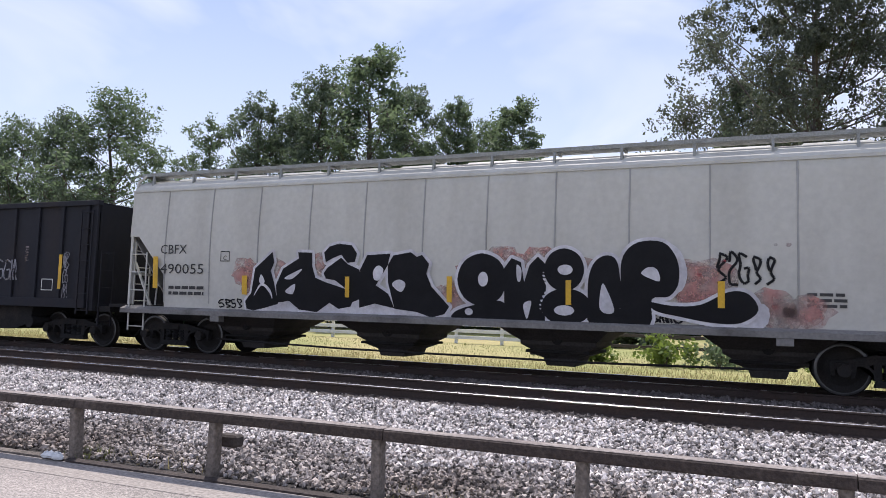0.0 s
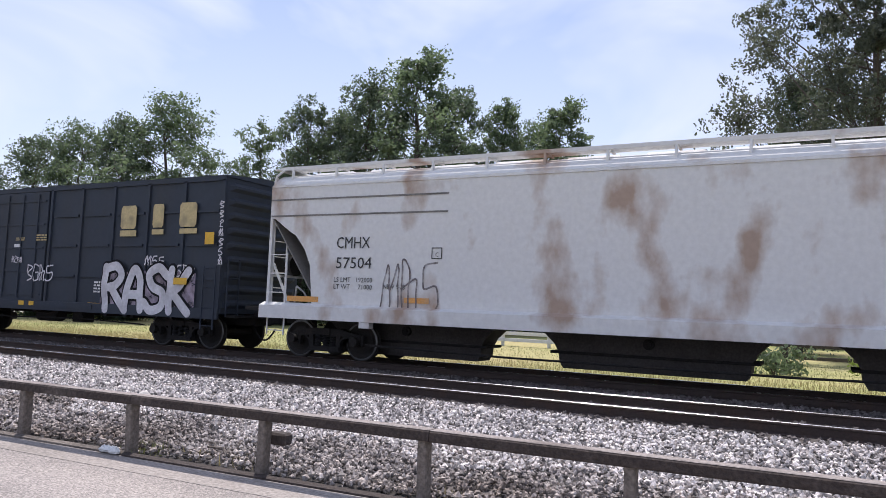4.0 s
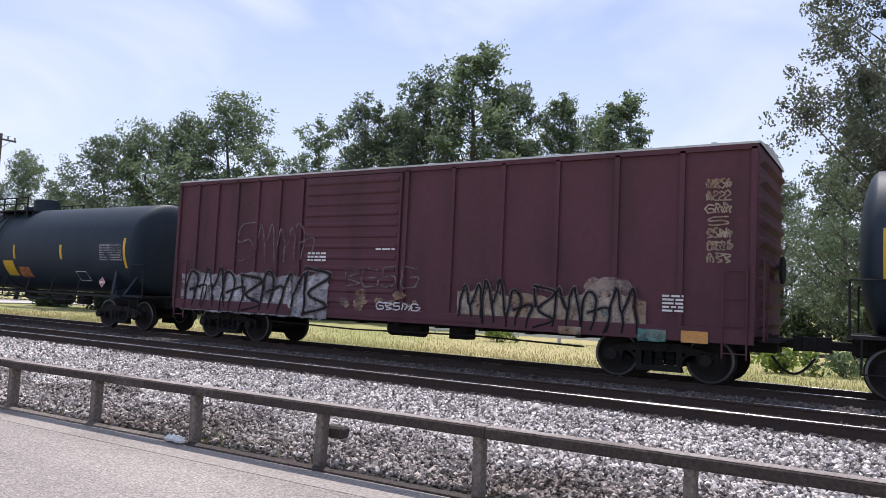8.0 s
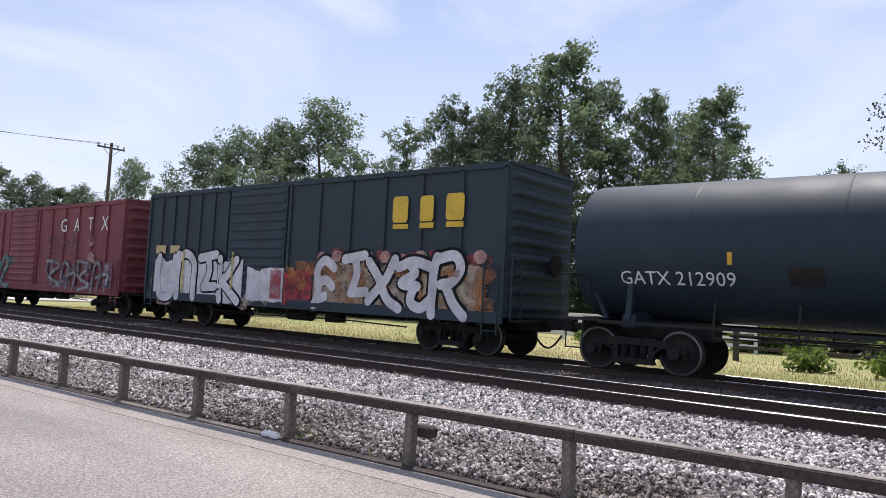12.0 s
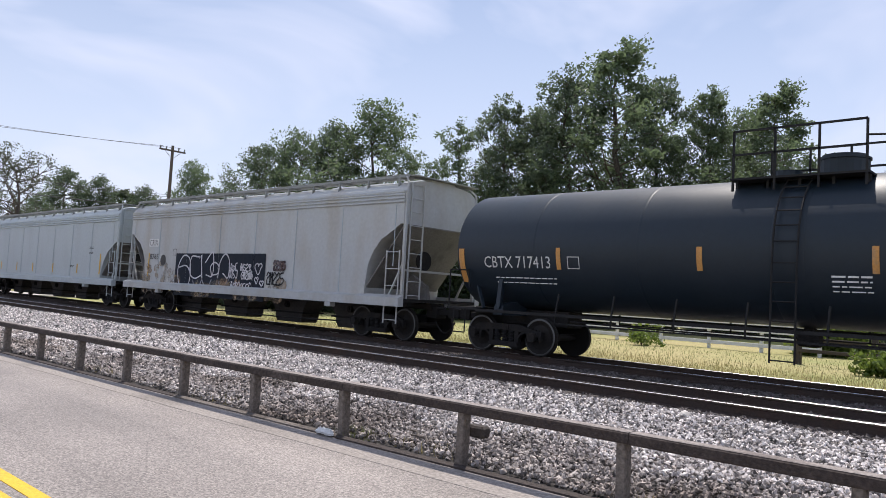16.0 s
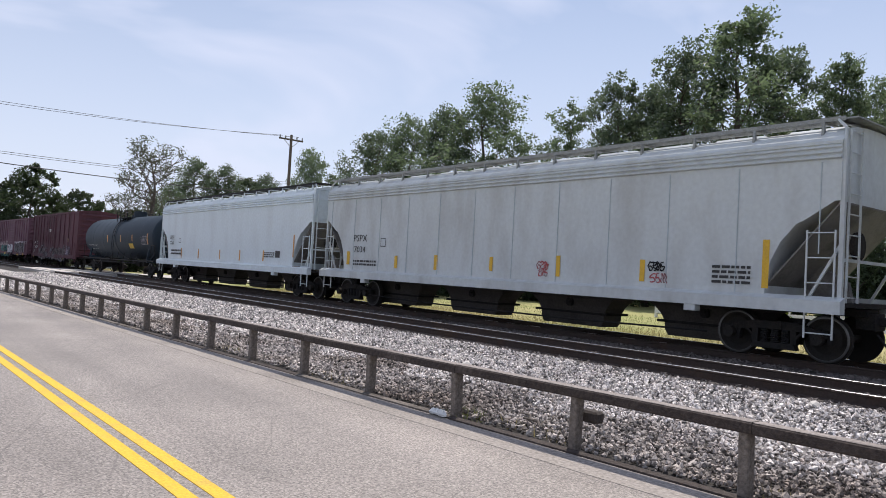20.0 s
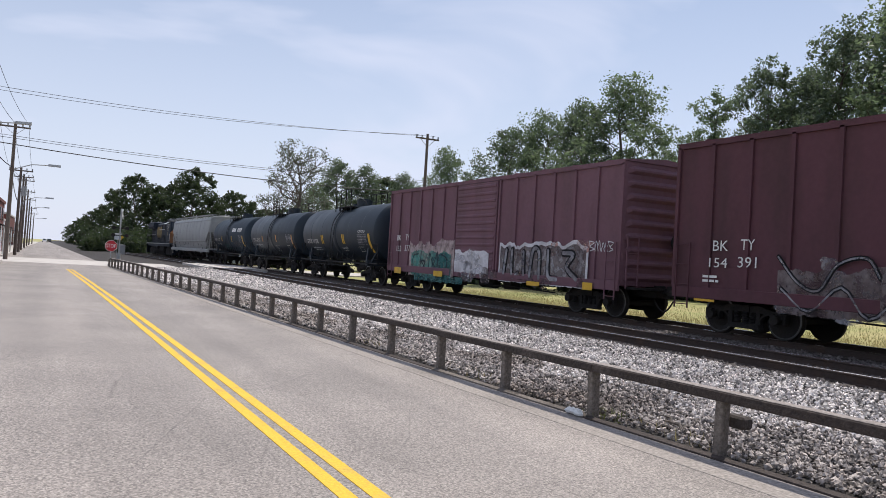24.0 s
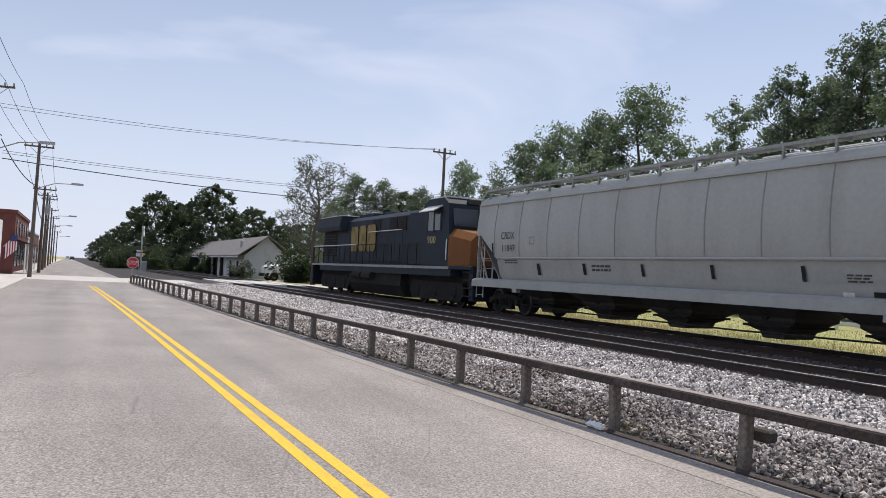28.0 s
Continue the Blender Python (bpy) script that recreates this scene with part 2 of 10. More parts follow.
P_PINK = car_paint("boxcar_faded_red_paint", (0.175, 0.088, 0.112), (0.11, 0.066, 0.072), 0.6, 0.7, spec=0.25)
P_TANK = car_paint("tank_black_paint", (0.021, 0.034, 0.049), (0.042, 0.055, 0.067), 0.6, 0.56, 2.0, 0.5, 0.24)
P_TANK_NEW = car_paint("tank_glossy_black_paint", (0.007, 0.011, 0.017), (0.013, 0.016, 0.021), 0.4, 0.6, 2.0, 0.5, 0.10)
P_TANK_MID = car_paint("tank_dull_black_paint", (0.015, 0.025, 0.037), (0.027, 0.036, 0.046), 0.5, 0.46, 2.0, 0.5, 0.36)
P_LOCO = car_paint("locomotive_navy_paint", (0.017, 0.025, 0.038), (0.030, 0.032, 0.035), 0.6, 0.65, spec=0.22)
P_LOCO_GOLD = car_paint("locomotive_gold_paint", (0.24, 0.17, 0.045), (0.05, 0.042, 0.03), 0.9, 0.65, 2.0, 1.4)
P_LOCO_ORANGE = car_paint("locomotive_orange_brown_paint", (0.19, 0.075, 0.022), (0.10, 0.05, 0.02), 0.5, 0.65, spec=0.25)
ROOF_PALE = car_paint("pale_galvanised_roof", (0.55, 0.56, 0.55), (0.3, 0.3, 0.28), 0.5, 0.5)
M_UNDER = material("undercarriage_grime", (0.024, 0.023, 0.023), 0.85, 0.0, 0.35, 2.0, 30, (0.055, 0.045, 0.038), 0.6, spec=0.15)
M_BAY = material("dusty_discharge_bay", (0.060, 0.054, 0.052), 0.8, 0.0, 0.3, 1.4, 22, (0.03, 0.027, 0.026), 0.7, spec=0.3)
# Darker, greyer version of the blue-grey body paint, for the bays.
P_BLUEGREY_DARK = car_paint("hopper_dark_bay_paint", (0.16, 0.175, 0.19), (0.06, 0.058, 0.056), 0.8, 0.7, 1.5, 1.2)
P_SEAM_TAUPE = car_paint("grey_weld_seam", (0.36, 0.36, 0.345), (0.20, 0.19, 0.18), 0.5)
P_SEAM_DULL = car_paint("dark_weld_seam", (0.27, 0.285, 0.29), (0.2, 0.2, 0.2), 0.4)
M_SLOPE = material("hopper_slope_dark_grey", (0.20, 0.19, 0.18), 0.8, 0.0, 0.2, 1.2, 20, (0.05, 0.045, 0.04), 0.8)
M_WHEEL = material("wheel_steel", (0.026, 0.024, 0.023), 0.7, 0.1, 0.3, 3, 40, (0.05, 0.038, 0.03), 0.5, spec=0.2)
M_TREAD = material("polished_wheel_rim", (0.12, 0.12, 0.12), 0.35, 0.8, 0.15, 3, 40)
M_GRATE = material("walkway_steel", (0.30, 0.31, 0.30), 0.6, 0.5, 0.3, 3, 40, (0.14, 0.13, 0.11), 0.5)
M_STEELDARK = material("dark_steel", (0.022, 0.022, 0.023), 0.65, 0.1, 0.25, 3, 40, spec=0.25)
M_GALV = material("galvanised_ladder_steel", (0.50, 0.50, 0.49), 0.5, 0.3, 0.2, 3, 40, (0.25, 0.22, 0.18), 0.5)
M_NOTICE = material("faded_yellow_notice", (0.56, 0.47, 0.17), 0.6, 0.0, 0.12, 3, 30, (0.4, 0.33, 0.12), 0.5, bump=0)
M_YELLOW = material("yellow_reflective_tape", (0.68, 0.40, 0.025), 0.5, 0.0, 0.12, 3, 30, (0.4, 0.25, 0.05), 0.5, bump=0)
M_ORANGE = material("worn_orange_tape", (0.62, 0.30, 0.08), 0.6, 0.0, 0.15, 4, 30, (0.4, 0.3, 0.2), 0.7, bump=0)
M_WHITE_INK = material("white_lettering", (0.72, 0.72, 0.70), 0.6, 0, 0.1, 4, 30, (0.4, 0.4, 0.38), 0.5, bump=0)
M_BLACK_INK = material("black_lettering", (0.02, 0.02, 0.022), 0.5, 0, 0.1, 4, 30, (0.06, 0.06, 0.06), 0.5, bump=0)
M_GOLD_INK = material("faded_gold_lettering", (0.50, 0.40, 0.20), 0.65, 0, 0.15, 2.5, 20, (0.16, 0.14, 0.10), 0.8, bump=0)
M_YELLOW_INK = material("bright_gold_lettering", (0.66, 0.43, 0.03), 0.5, 0, 0.1, 3, 30, (0.4, 0.27, 0.05), 0.5, bump=0)
M_PLACARD = material("red_white_placard", (0.60, 0.12, 0.12), 0.5, 0, 0.1, 4, 30, bump=0)
M_SPRAY = {k: material("spray_" + k, c, 0.7, 0, 0.12, 2.2, 14, d, a, bump=0, spec=0.2, spread=(0.4, 0.65)) for k, c, d, a in (
    ("white", (0.66, 0.65, 0.68), (0.40, 0.38, 0.40), 0.6), ("black", (0.008, 0.008, 0.010), (0.020, 0.020, 0.022), 0.4),
    ("pink", (0.55, 0.28, 0.25), (0.42, 0.36, 0.32), 0.9), ("silver", (0.36, 0.36, 0.39), (0.15, 0.13, 0.14), 0.8),
    ("teal", (0.07, 0.26, 0.23), (0.30, 0.33, 0.28), 0.7), ("orange", (0.50, 0.22, 0.08), (0.22, 0.10, 0.07), 0.8),
    ("cream", (0.50, 0.40, 0.33), (0.25, 0.20, 0.18), 0.8), ("violet", (0.36, 0.30, 0.36), (0.12, 0.09, 0.10), 0.9),
    ("navy", (0.012, 0.018, 0.030), (0.03, 0.035, 0.045), 0.5), ("faint", (0.20, 0.17, 0.17), (0.08, 0.05, 0.05), 0.9),
    ("tan", (0.42, 0.36, 0.28), (0.30, 0.18, 0.10), 0.8), ("blush", (0.52, 0.42, 0.41), (0.34, 0.24, 0.24), 0.7), ("sea", (0.035, 0.14, 0.14), (0.10, 0.19, 0.18), 0.7), ("yellow", (0.60, 0.50, 0.16), (0.3, 0.25, 0.1), 0.6), ("crimson", (0.42, 0.07, 0.08), (0.2, 0.05, 0.05), 0.6))}


def worn(m, scale, low, high):
    """Lets the paint below show through where the spray has weathered."""
    nt, ln = m.node_tree.nodes, m.node_tree.links
    co, n, r = nt.new("ShaderNodeTexCoord"), nt.new("ShaderNodeTexNoise"), nt.new("ShaderNodeMapRange")
    n.inputs["Scale"].default_value, n.inputs["Detail"].default_value, n.inputs["Roughness"].default_value = scale, 6.0, 0.65
    r.inputs["From Min"].default_value, r.inputs["From Max"].default_value = 0.38, 0.62
    r.inputs["To Min"].default_value, r.inputs["To Max"].default_value = low, high
    ln.new(co.outputs["Object"], n.inputs["Vector"])
    ln.new(n.outputs["Fac"], r.inputs["Value"])
    ln.new(r.outputs["Result"], nt["Principled BSDF"].inputs["Alpha"])
    return m


M_HAZE = {k: worn(m.copy(), 2.4, 0.05, 0.75) for k, m in M_SPRAY.items()}
for k, m in M_SPRAY.items():
    worn(m, 3.2, 0.95 if k in ("black", "navy", "white") else 0.42, 1.0)
M_GLASS = material("dark_cab_glass", (0.03, 0.035, 0.04), 0.08, 0.0, 0.05, 1, 5, bump=0, spec=0.8)
M_BALLAST = material("ballast_stone", (0.54, 0.50, 0.475), 0.9, 0.0, 0.3, 0.8, 35, (0.26, 0.23, 0.215), 0.6, island=0.85, bump=0.3)
# Darker, browner stone than the rest of the ballast.
M_BALLAST_BROWN = material("brown_ballast_stone", (0.40, 0.36, 0.335), 0.9, 0.0, 0.3, 0.6, 35, (0.17, 0.135, 0.11), 0.8, island=0.85, bump=0.3, spread=(0.4, 0.65))
# Near-black bed: the shade in the gaps between stones is in its colour.
M_BALLAST_BED_SHADE = material("ballast_bed_gap_shade", (0.030, 0.026, 0.024), 0.95, 0.0, 0.6, 1.2, 16, (0.025, 0.021, 0.019), 0.6, bump=1.0)
M_BALLAST_DARK = material("track_bed_dark_ballast", (0.13, 0.112, 0.105), 0.95, 0.0, 0.4, 1.0, 22, (0.045, 0.042, 0.04), 0.6, island=0.4, bump=0.8)
M_RAIL = material("rail_steel_rusted", (0.052, 0.036, 0.030), 0.75, 0.2, 0.25, 2, 30, (0.09, 0.05, 0.03), 0.6)
# Paler than the rail: bleached wood with its sunlight put into the colour.
M_TIMBER_CAP = material("sunlit_bleached_timber", (0.27, 0.235, 0.215), 0.9, 0.0, 0.4, 1.8, 30, (0.13, 0.105, 0.095), 0.8, bump=0.6)
M_RAILTOP = material("rail_head_polished", (0.80, 0.80, 0.81), 0.24, 1.0, 0.1, 2, 30, bump=0.02)
M_TIE = material("creosoted_tie", (0.055, 0.044, 0.039), 0.9, 0.0, 0.35, 2, 25, (0.10, 0.09, 0.08), 0.6, bump=0.6)
M_ASPHALT = asphalt()
M_LINE = material("yellow_road_paint", (0.72, 0.44, 0.03), 0.75, 0.0, 0.18, 3, 45, (0.40, 0.30, 0.12), 0.6, bump=0.2)
M_EDGE = material("dusty_road_edge", (0.30, 0.268, 0.242), 0.95, 0.0, 0.4, 0.9, 30, (0.20, 0.178, 0.16), 0.8, bump=0.3)
M_CONCRETE = material("pale_concrete", (0.50, 0.47, 0.44), 0.9, 0.0, 0.15, 0.8, 30, (0.30, 0.28, 0.25), 0.6, bump=0.25)
M_TIMBER = material("weathered_fence_timber", (0.16, 0.135, 0.115), 0.9, 0.0, 0.5, 3.0, 28, (0.035, 0.028, 0.025), 0.9, bump=0.7)
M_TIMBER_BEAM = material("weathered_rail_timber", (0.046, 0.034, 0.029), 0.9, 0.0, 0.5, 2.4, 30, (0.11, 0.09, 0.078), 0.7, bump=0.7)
M_GRASS = material("dry_grass_ground", (0.27, 0.28, 0.095), 0.95, 0.0, 0.4, 0.10, 9, (0.42, 0.35, 0.17), 0.8, bump=0.5, spread=(0.42, 0.6))
M_BARK = material("tree_bark", (0.085, 0.070, 0.060), 0.95, 0.0, 0.3, 2, 18, bump=0.6)
M_POLEWOOD = material("utility_pole_wood", (0.12, 0.095, 0.08), 0.9, 0.0, 0.3, 1.5, 20, bump=0.4)


def leaf_material(name, rgb, through_rgb):
    m = material(name, rgb, 0.55, 0, 0.25, 0.35, 6, tuple(c * 0.55 for c in rgb), 0.6, bump=0, island=0.4)
    nt, ln = m.node_tree.nodes, m.node_tree.links
    tr, mx, out = nt.new("ShaderNodeBsdfTranslucent"), nt.new("ShaderNodeMixShader"), nt["Material Output"]
    tr.inputs["Color"].default_value = (*through_rgb, 1)
    mx.inputs["Fac"].default_value = 0.45
    ln.new(nt["Principled BSDF"].outputs[0], mx.inputs[1])
    ln.new(tr.outputs[0], mx.inputs[2])
    ln.new(mx.outputs[0], out.inputs["Surface"])
    return m


LEAF_DARK = leaf_material("oak_leaves", (0.076, 0.102, 0.074), (0.165, 0.225, 0.125))
LEAF_MID = leaf_material("sweetgum_leaves", (0.088, 0.120, 0.076), (0.20, 0.275, 0.14))
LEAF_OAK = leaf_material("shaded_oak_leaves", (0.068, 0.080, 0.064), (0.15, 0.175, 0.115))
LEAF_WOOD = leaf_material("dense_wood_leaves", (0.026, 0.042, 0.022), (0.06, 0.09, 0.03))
LEAF_BUSH = leaf_material("bright_bush_leaves", (0.10, 0.15, 0.035), (0.22, 0.30, 0.06))

# ---- the plan: road along x, two tracks beyond the low fence, the street crosses at x = -55 to -68 ----
RAIL_Z, NEAR_C, FAR_C, GAUGE = 0.25, 11.72, 15.76, 1.505


def ease(k):
    k = min(max(k, 0.0), 1.0)
    return k * k * (3 - 2 * k)


def bend(x):
    """How far the line swings towards the road beyond the crossing."""
    return -1.6 * ease((-48 - x) / 75.0)


def fence_y(x):
    return 5.47 + 0.035 * x


def centre_y(x):
    return 1.982 + 0.012 * x - 0.0002 * min(x, 0) ** 2 if x > -45 else 1.017 + 0.01 * (x + 45)


def strip(stations, edge_a, edge_b, z, skirt=0.12):
    """A slab along x between two edges."""
    s = Shape()
    secs = []
    for x in stations:
        za, zb = (z(x), z(x)) if callable(z) else (z, z)
        secs.append([(x, edge_a(x), za), (x, edge_b(x), zb), (x, edge_b(x), zb - skirt), (x, edge_a(x), za - skirt)])
    return s.loft(secs)


ground = part("ground", Shape().add([(-3000, -3000, -0.10), (3000, -3000, -0.10), (3000, 3000, -0.10), (-3000, 3000, -0.10)], [(0, 1, 2, 3)]), M_GRASS)
tagged(ground, "mown dry grass in patches of yellow and green", "ground", kind="structure")
near_x = [40, 20, 10, 0, -10, -20, -30, -40, -48, -55]
road = part("road", strip(near_x, lambda x: -2.6, lambda x: fence_y(x) - 0.55, 0.0), M_ASPHALT)
tagged(road, "worn grey asphalt street with patched surface", "road", kind="structure")
edge = part("road_edge_strip", strip(near_x, lambda x: fence_y(x) - 0.55, lambda x: fence_y(x) - 0.06, 0.004), M_EDGE)
tagged(edge, "pale dusty concrete strip along the street edge", "road edge", kind="structure")
far_x = [-68, -80, -100, -140, -200, -400, -1200]
road_far = part("road_far", strip(far_x, lambda x: -3.2 + 0.004 * (x + 68), lambda x: 3.6 + 0.009 * (x + 68), -0.01), M_ASPHALT)
tagged(road_far, "grey asphalt street running on into the distance", "road", kind="structure")
cross = part("cross_street", Shape().loft([[(-68, y, -0.004), (-55, y, -0.004), (-55, y, -0.14), (-68, y, -0.14)] for y in (-60, -20, 0, 9.0, 10.4)]), M_CONCRETE)
tagged(cross, "pale concrete side street at the level crossing", "road", kind="structure")
cross_far = part("cross_street_far", Shape().loft([[(-68 - k, y, z), (-57 - k, y, z), (-57 - k, y, -0.14), (-68 - k, y, -0.14)] for y, z, k in ((16.9, 0.1, 0), (22, 0.0, 2), (60, -0.02, 4))]), M_CONCRETE)
tagged(cross_far, "pale concrete side street beyond the rails", "road", kind="structure")
deck = Shape()
for a, b in ((10.42, 10.88), (11.07, 12.37), (12.56, 14.91), (15.11, 16.40), (16.60, 17.0)):
    deck.box(-67.5, -56, a + bend(-61), b + bend(-61), -0.05, 0.235, 0.01)
tagged(part("crossing_deck", deck, M_CONCRETE), "concrete level crossing panels between the rails", "crossing", kind="structure")

lines = thing("centre_line", "double solid yellow centre line, slightly worn", "road marking", kind="structure")
for off in (-0.104, 0.104):
    xs = [30 - 1.5 * k for k in range(52)]
    secs = [[(x, centre_y(x) + off - 0.058, 0.0), (x, centre_y(x) + off + 0.058, 0.0), (x, centre_y(x) + off + 0.058, 0.005), (x, centre_y(x) + off - 0.058, 0.005)] for x in xs if x > -46.5]
    part("yellow_line", Shape().loft(secs), M_LINE, lines)

# kerb and pavement on the town side
kerb = thing("kerb", "low worn concrete kerb", "kerb", kind="structure")
for k in range(14):
    x0 = -54.5 + 3.0 * k
    part("kerb_stone", Shape().box(x0, x0 + 2.98, -2.75, -2.6, -0.1, 0.12, 0.02), M_CONCRETE, kerb)
walkpath = thing("pavement", "pale concrete pavement in slabs with narrow joints", "pavement", kind="structure")
for k in range(28):
    x0 = -54.5 + 1.5 * k
    part("slab", Shape().box(x0, x0 + 1.485, -4.6, -2.755, -0.1, 0.115, 0.008), M_CONCRETE, walkpath)
kerb_b = part("kerb_far", strip(far_x[:6], lambda x: -3.4 + 0.004 * (x + 68), lambda x: -3.2 + 0.004 * (x + 68), 0.12, 0.25), M_CONCRETE)
tagged(kerb_b, "concrete kerb of the far block", "kerb", kind="structure")
pave_b = part("pavement_far", strip(far_x[:6], lambda x: -6.5, lambda x: -3.4 + 0.004 * (x + 68), 0.11, 0.25), M_CONCRETE)
tagged(pave_b, "concrete pavement of the far block", "pavement", kind="structure")

# ---- ballast, ties and rails ----
line_x = [640, 60, 30, 15, 5, -5, -15, -25, -35, -45, -50, -55, -60, -65, -70, -80, -90, -100, -112, -125, -150, -200, -400, -1500]


def bed_edge(x):
    return fence_y(x) + 0.02 if x > -55.5 else (3.62 + 0.009 * (x + 68))


def bed_profile(x):
    e, d = bed_edge(x), bend(x)
    low = 0.0 if x > -55.5 else -0.05
    return [(e, low), (min(e + 1.3, 8.0 + d), -0.05 + low), (9.2 + d, 0.0), (10.15 + d, 0.075), (17.25 + d, 0.075), (18.4 + d, -0.06), (19.2 + d, -0.13), (e, -0.2)]


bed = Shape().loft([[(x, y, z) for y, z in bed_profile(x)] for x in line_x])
tagged(part("ballast_bed_gap_shade", bed, M_BALLAST_BED_SHADE), "crushed stone track bed, near-black for the shade between stones", "ballast", kind="structure")


def bed_z(y, x):
    p = bed_profile(x)
    return float(np.interp(y, [q[0] for q in p[:7]], [q[1] for q in p[:7]]))


def stones(name, n, x0, x1, lo, hi, size, mat, label, seed, lift=0.3, avoid=None):
    """Broken stones scattered over the bed, as one object."""
    rng = np.random.default_rng(seed)
    x = rng.uniform(x0, x1, n)
    k = rng.uniform(0, 1, n)
    ya, yb = np.array([lo(v) for v in x]), np.array([hi(v) for v in x])
    y = ya + (yb - ya) * k
    if avoid is not None:
        keep = ~avoid(y)
        x, y = x[keep], y[keep]
        n = len(x)
    z = np.array([bed_z(b, a) for a, b in zip(x, y)])
    base = np.array([(1, 0, 0.1), (-1, 0.15, 0), (0.1, 1, 0), (0, -1, 0.12), (0, 0.1, 1), (0.1, 0, -1)], float)
    f = np.array([(0, 2, 4), (2, 1, 4), (1, 3, 4), (3, 0, 4), (2, 0, 5), (1, 2, 5), (3, 1, 5), (0, 3, 5)])
    s = size * rng.uniform(0.55, 1.25, (n, 1, 1)) * rng.uniform(0.6, 1.2, (n, 1, 3))
    v = base[None] * s * rng.uniform(0.75, 1.25, (n, 6, 1))
    ang = rng.uniform(0, math.tau, (n, 3))
    for ax in range(3):
        c, si = np.cos(ang[:, ax])[:, None], np.sin(ang[:, ax])[:, None]
        i, j = (ax + 1) % 3, (ax + 2) % 3
        a, b = v[:, :, i].copy(), v[:, :, j].copy()
        v[:, :, i], v[:, :, j] = c * a - si * b, si * a + c * b
    v += np.stack([x, y, z + size * lift * rng.uniform(0.2, 1.3, n)], 1)[:, None]
    faces = (f[None] + 6 * np.arange(n)[:, None, None]).reshape(-1, 3)
    me = bpy.data.meshes.new(name)
    me.from_pydata(v.reshape(-1, 3).tolist(), [], faces.tolist())
    return tagged(part(name, me, mat), label, "ballast", kind="stuff")


over_rail = lambda y: (np.abs(y - 10.97) < 0.09) | (np.abs(y - 12.475) < 0.09)
stones("fence_foot_ballast", 29000, -15, 5, lambda x: fence_y(x) + 0.06, lambda x: 7.6 + 0.3 * math.sin(x * 1.9), 0.028, M_BALLAST_BROWN, "darker brown crushed stone along the fence foot", 11, 2.0)
stones("near_ballast", 52000, -15, 5, lambda x: 7.0 + 0.4 * math.sin(x * 2.3), lambda x: 10.22 + 0.05 * math.sin(x * 3.1), 0.030, M_BALLAST, "loose grey crushed stone between fence and rails", 1, 2.0)
stones("fence_foot_ballast", 20000, -32, -15, lambda x: fence_y(x) + 0.06, lambda x: 7.0 + 0.3 * math.sin(x * 1.9), 0.038, M_BALLAST_BROWN, "darker brown crushed stone along the fence foot", 12, 1.8)
stones("middle_ballast", 30000, -32, -15, lambda x: 6.3 + 0.4 * math.sin(x * 2.3), lambda x: 10.24, 0.039, M_BALLAST, "loose grey crushed stone along the fence", 2, 1.8)
stones("distant_ballast", 22000, -57, -32, lambda x: fence_y(x) + 0.1, lambda x: 10.5 + bend(x), 0.062, M_BALLAST, "grey crushed stone towards the crossing", 3, 0.8)
stones("track_ballast", 16000, -40, 6, lambda x: 10.2 + bend(x), lambda x: 12.6 + bend(x), 0.042, M_BALLAST_DARK, "dark ballast between the near rails", 4, 0.1, over_rail)
stones("middle_strip_ballast", 14000, -50, 6, lambda x: 12.7 + bend(x), lambda x: 14.8 + bend(x), 0.045, M_BALLAST_DARK, "dark stone between the two tracks", 5)
stones("far_shoulder_ballast", 12000, -50, 8, lambda x: 16.8 + bend(x), lambda x: 19.3 + bend(x), 0.05, M_BALLAST, "grey stone on the far shoulder", 6)

TIE_MESH = Shape().box(-0.115, 0.115, -1.3, 1.3, -0.14, 0.085, 0.012).mesh("tie")
TIE_MESH.materials.append(M_TIE)


def track(name, label, yc):
    t = thing(name, label, "railway track", kind="structure")
    for side in (-GAUGE / 2, GAUGE / 2):
        prof = [(-0.07, 0.075), (0.07, 0.075), (0.07, 0.09), (0.012, 0.11), (0.012, 0.205), (0.036, 0.215), (0.036, 0.235), (-0.036, 0.235), (-0.036, 0.215), (-0.012, 0.205), (-0.012, 0.11), (-0.07, 0.09)]
        part("rail", Shape().loft([[(x, yc + bend(x) + side + y, z) for y, z in prof] for x in line_x]), M_RAIL, t, "rust-brown steel rail")
        head = [(-0.035, 0.2352), (0.035, 0.2352), (0.027, 0.2465), (-0.027, 0.2465)]
        top = [(-0.026, 0.2468), (0.026, 0.2468), (0.023, 0.2495), (0.012, 0.2520), (-0.010, 0.2520), (-0.022, 0.2490)]
        part("rail_shoulder", Shape().loft([[(x, yc + bend(x) + side + y, z) for y, z in head] for x in line_x]), M_RAIL, t)
        part("rail_head", Shape().loft([[(x, yc + bend(x) + side + y, z) for y, z in top] for x in line_x]), M_RAILTOP, t, "polished running surface")
    for k in range(118):
        x = 6 - 0.52 * k
        part("tie", TIE_MESH, M_TIE, t, at=pose(x, yc + bend(x), 0, 0, 0, random.uniform(-1, 1)))
    rest = Shape()
    for k in range(260):
        x = 6 - 0.52 * (118 + k)
        if not -67.6 < x < -55.8:
            rest.box(x - 0.115, x + 0.115, yc + bend(x) - 1.3, yc + bend(x) + 1.3, -0.1, 0.085)
    tagged(part("distant_ties", rest, M_TIE, t, "row of ties in the distance"), kind="stuff")
    return t


track("track_near", "railway track with one bright rail, timber ties in stone", NEAR_C)
track("track_far", "railway track under the train, timber ties in stone", FAR_C)

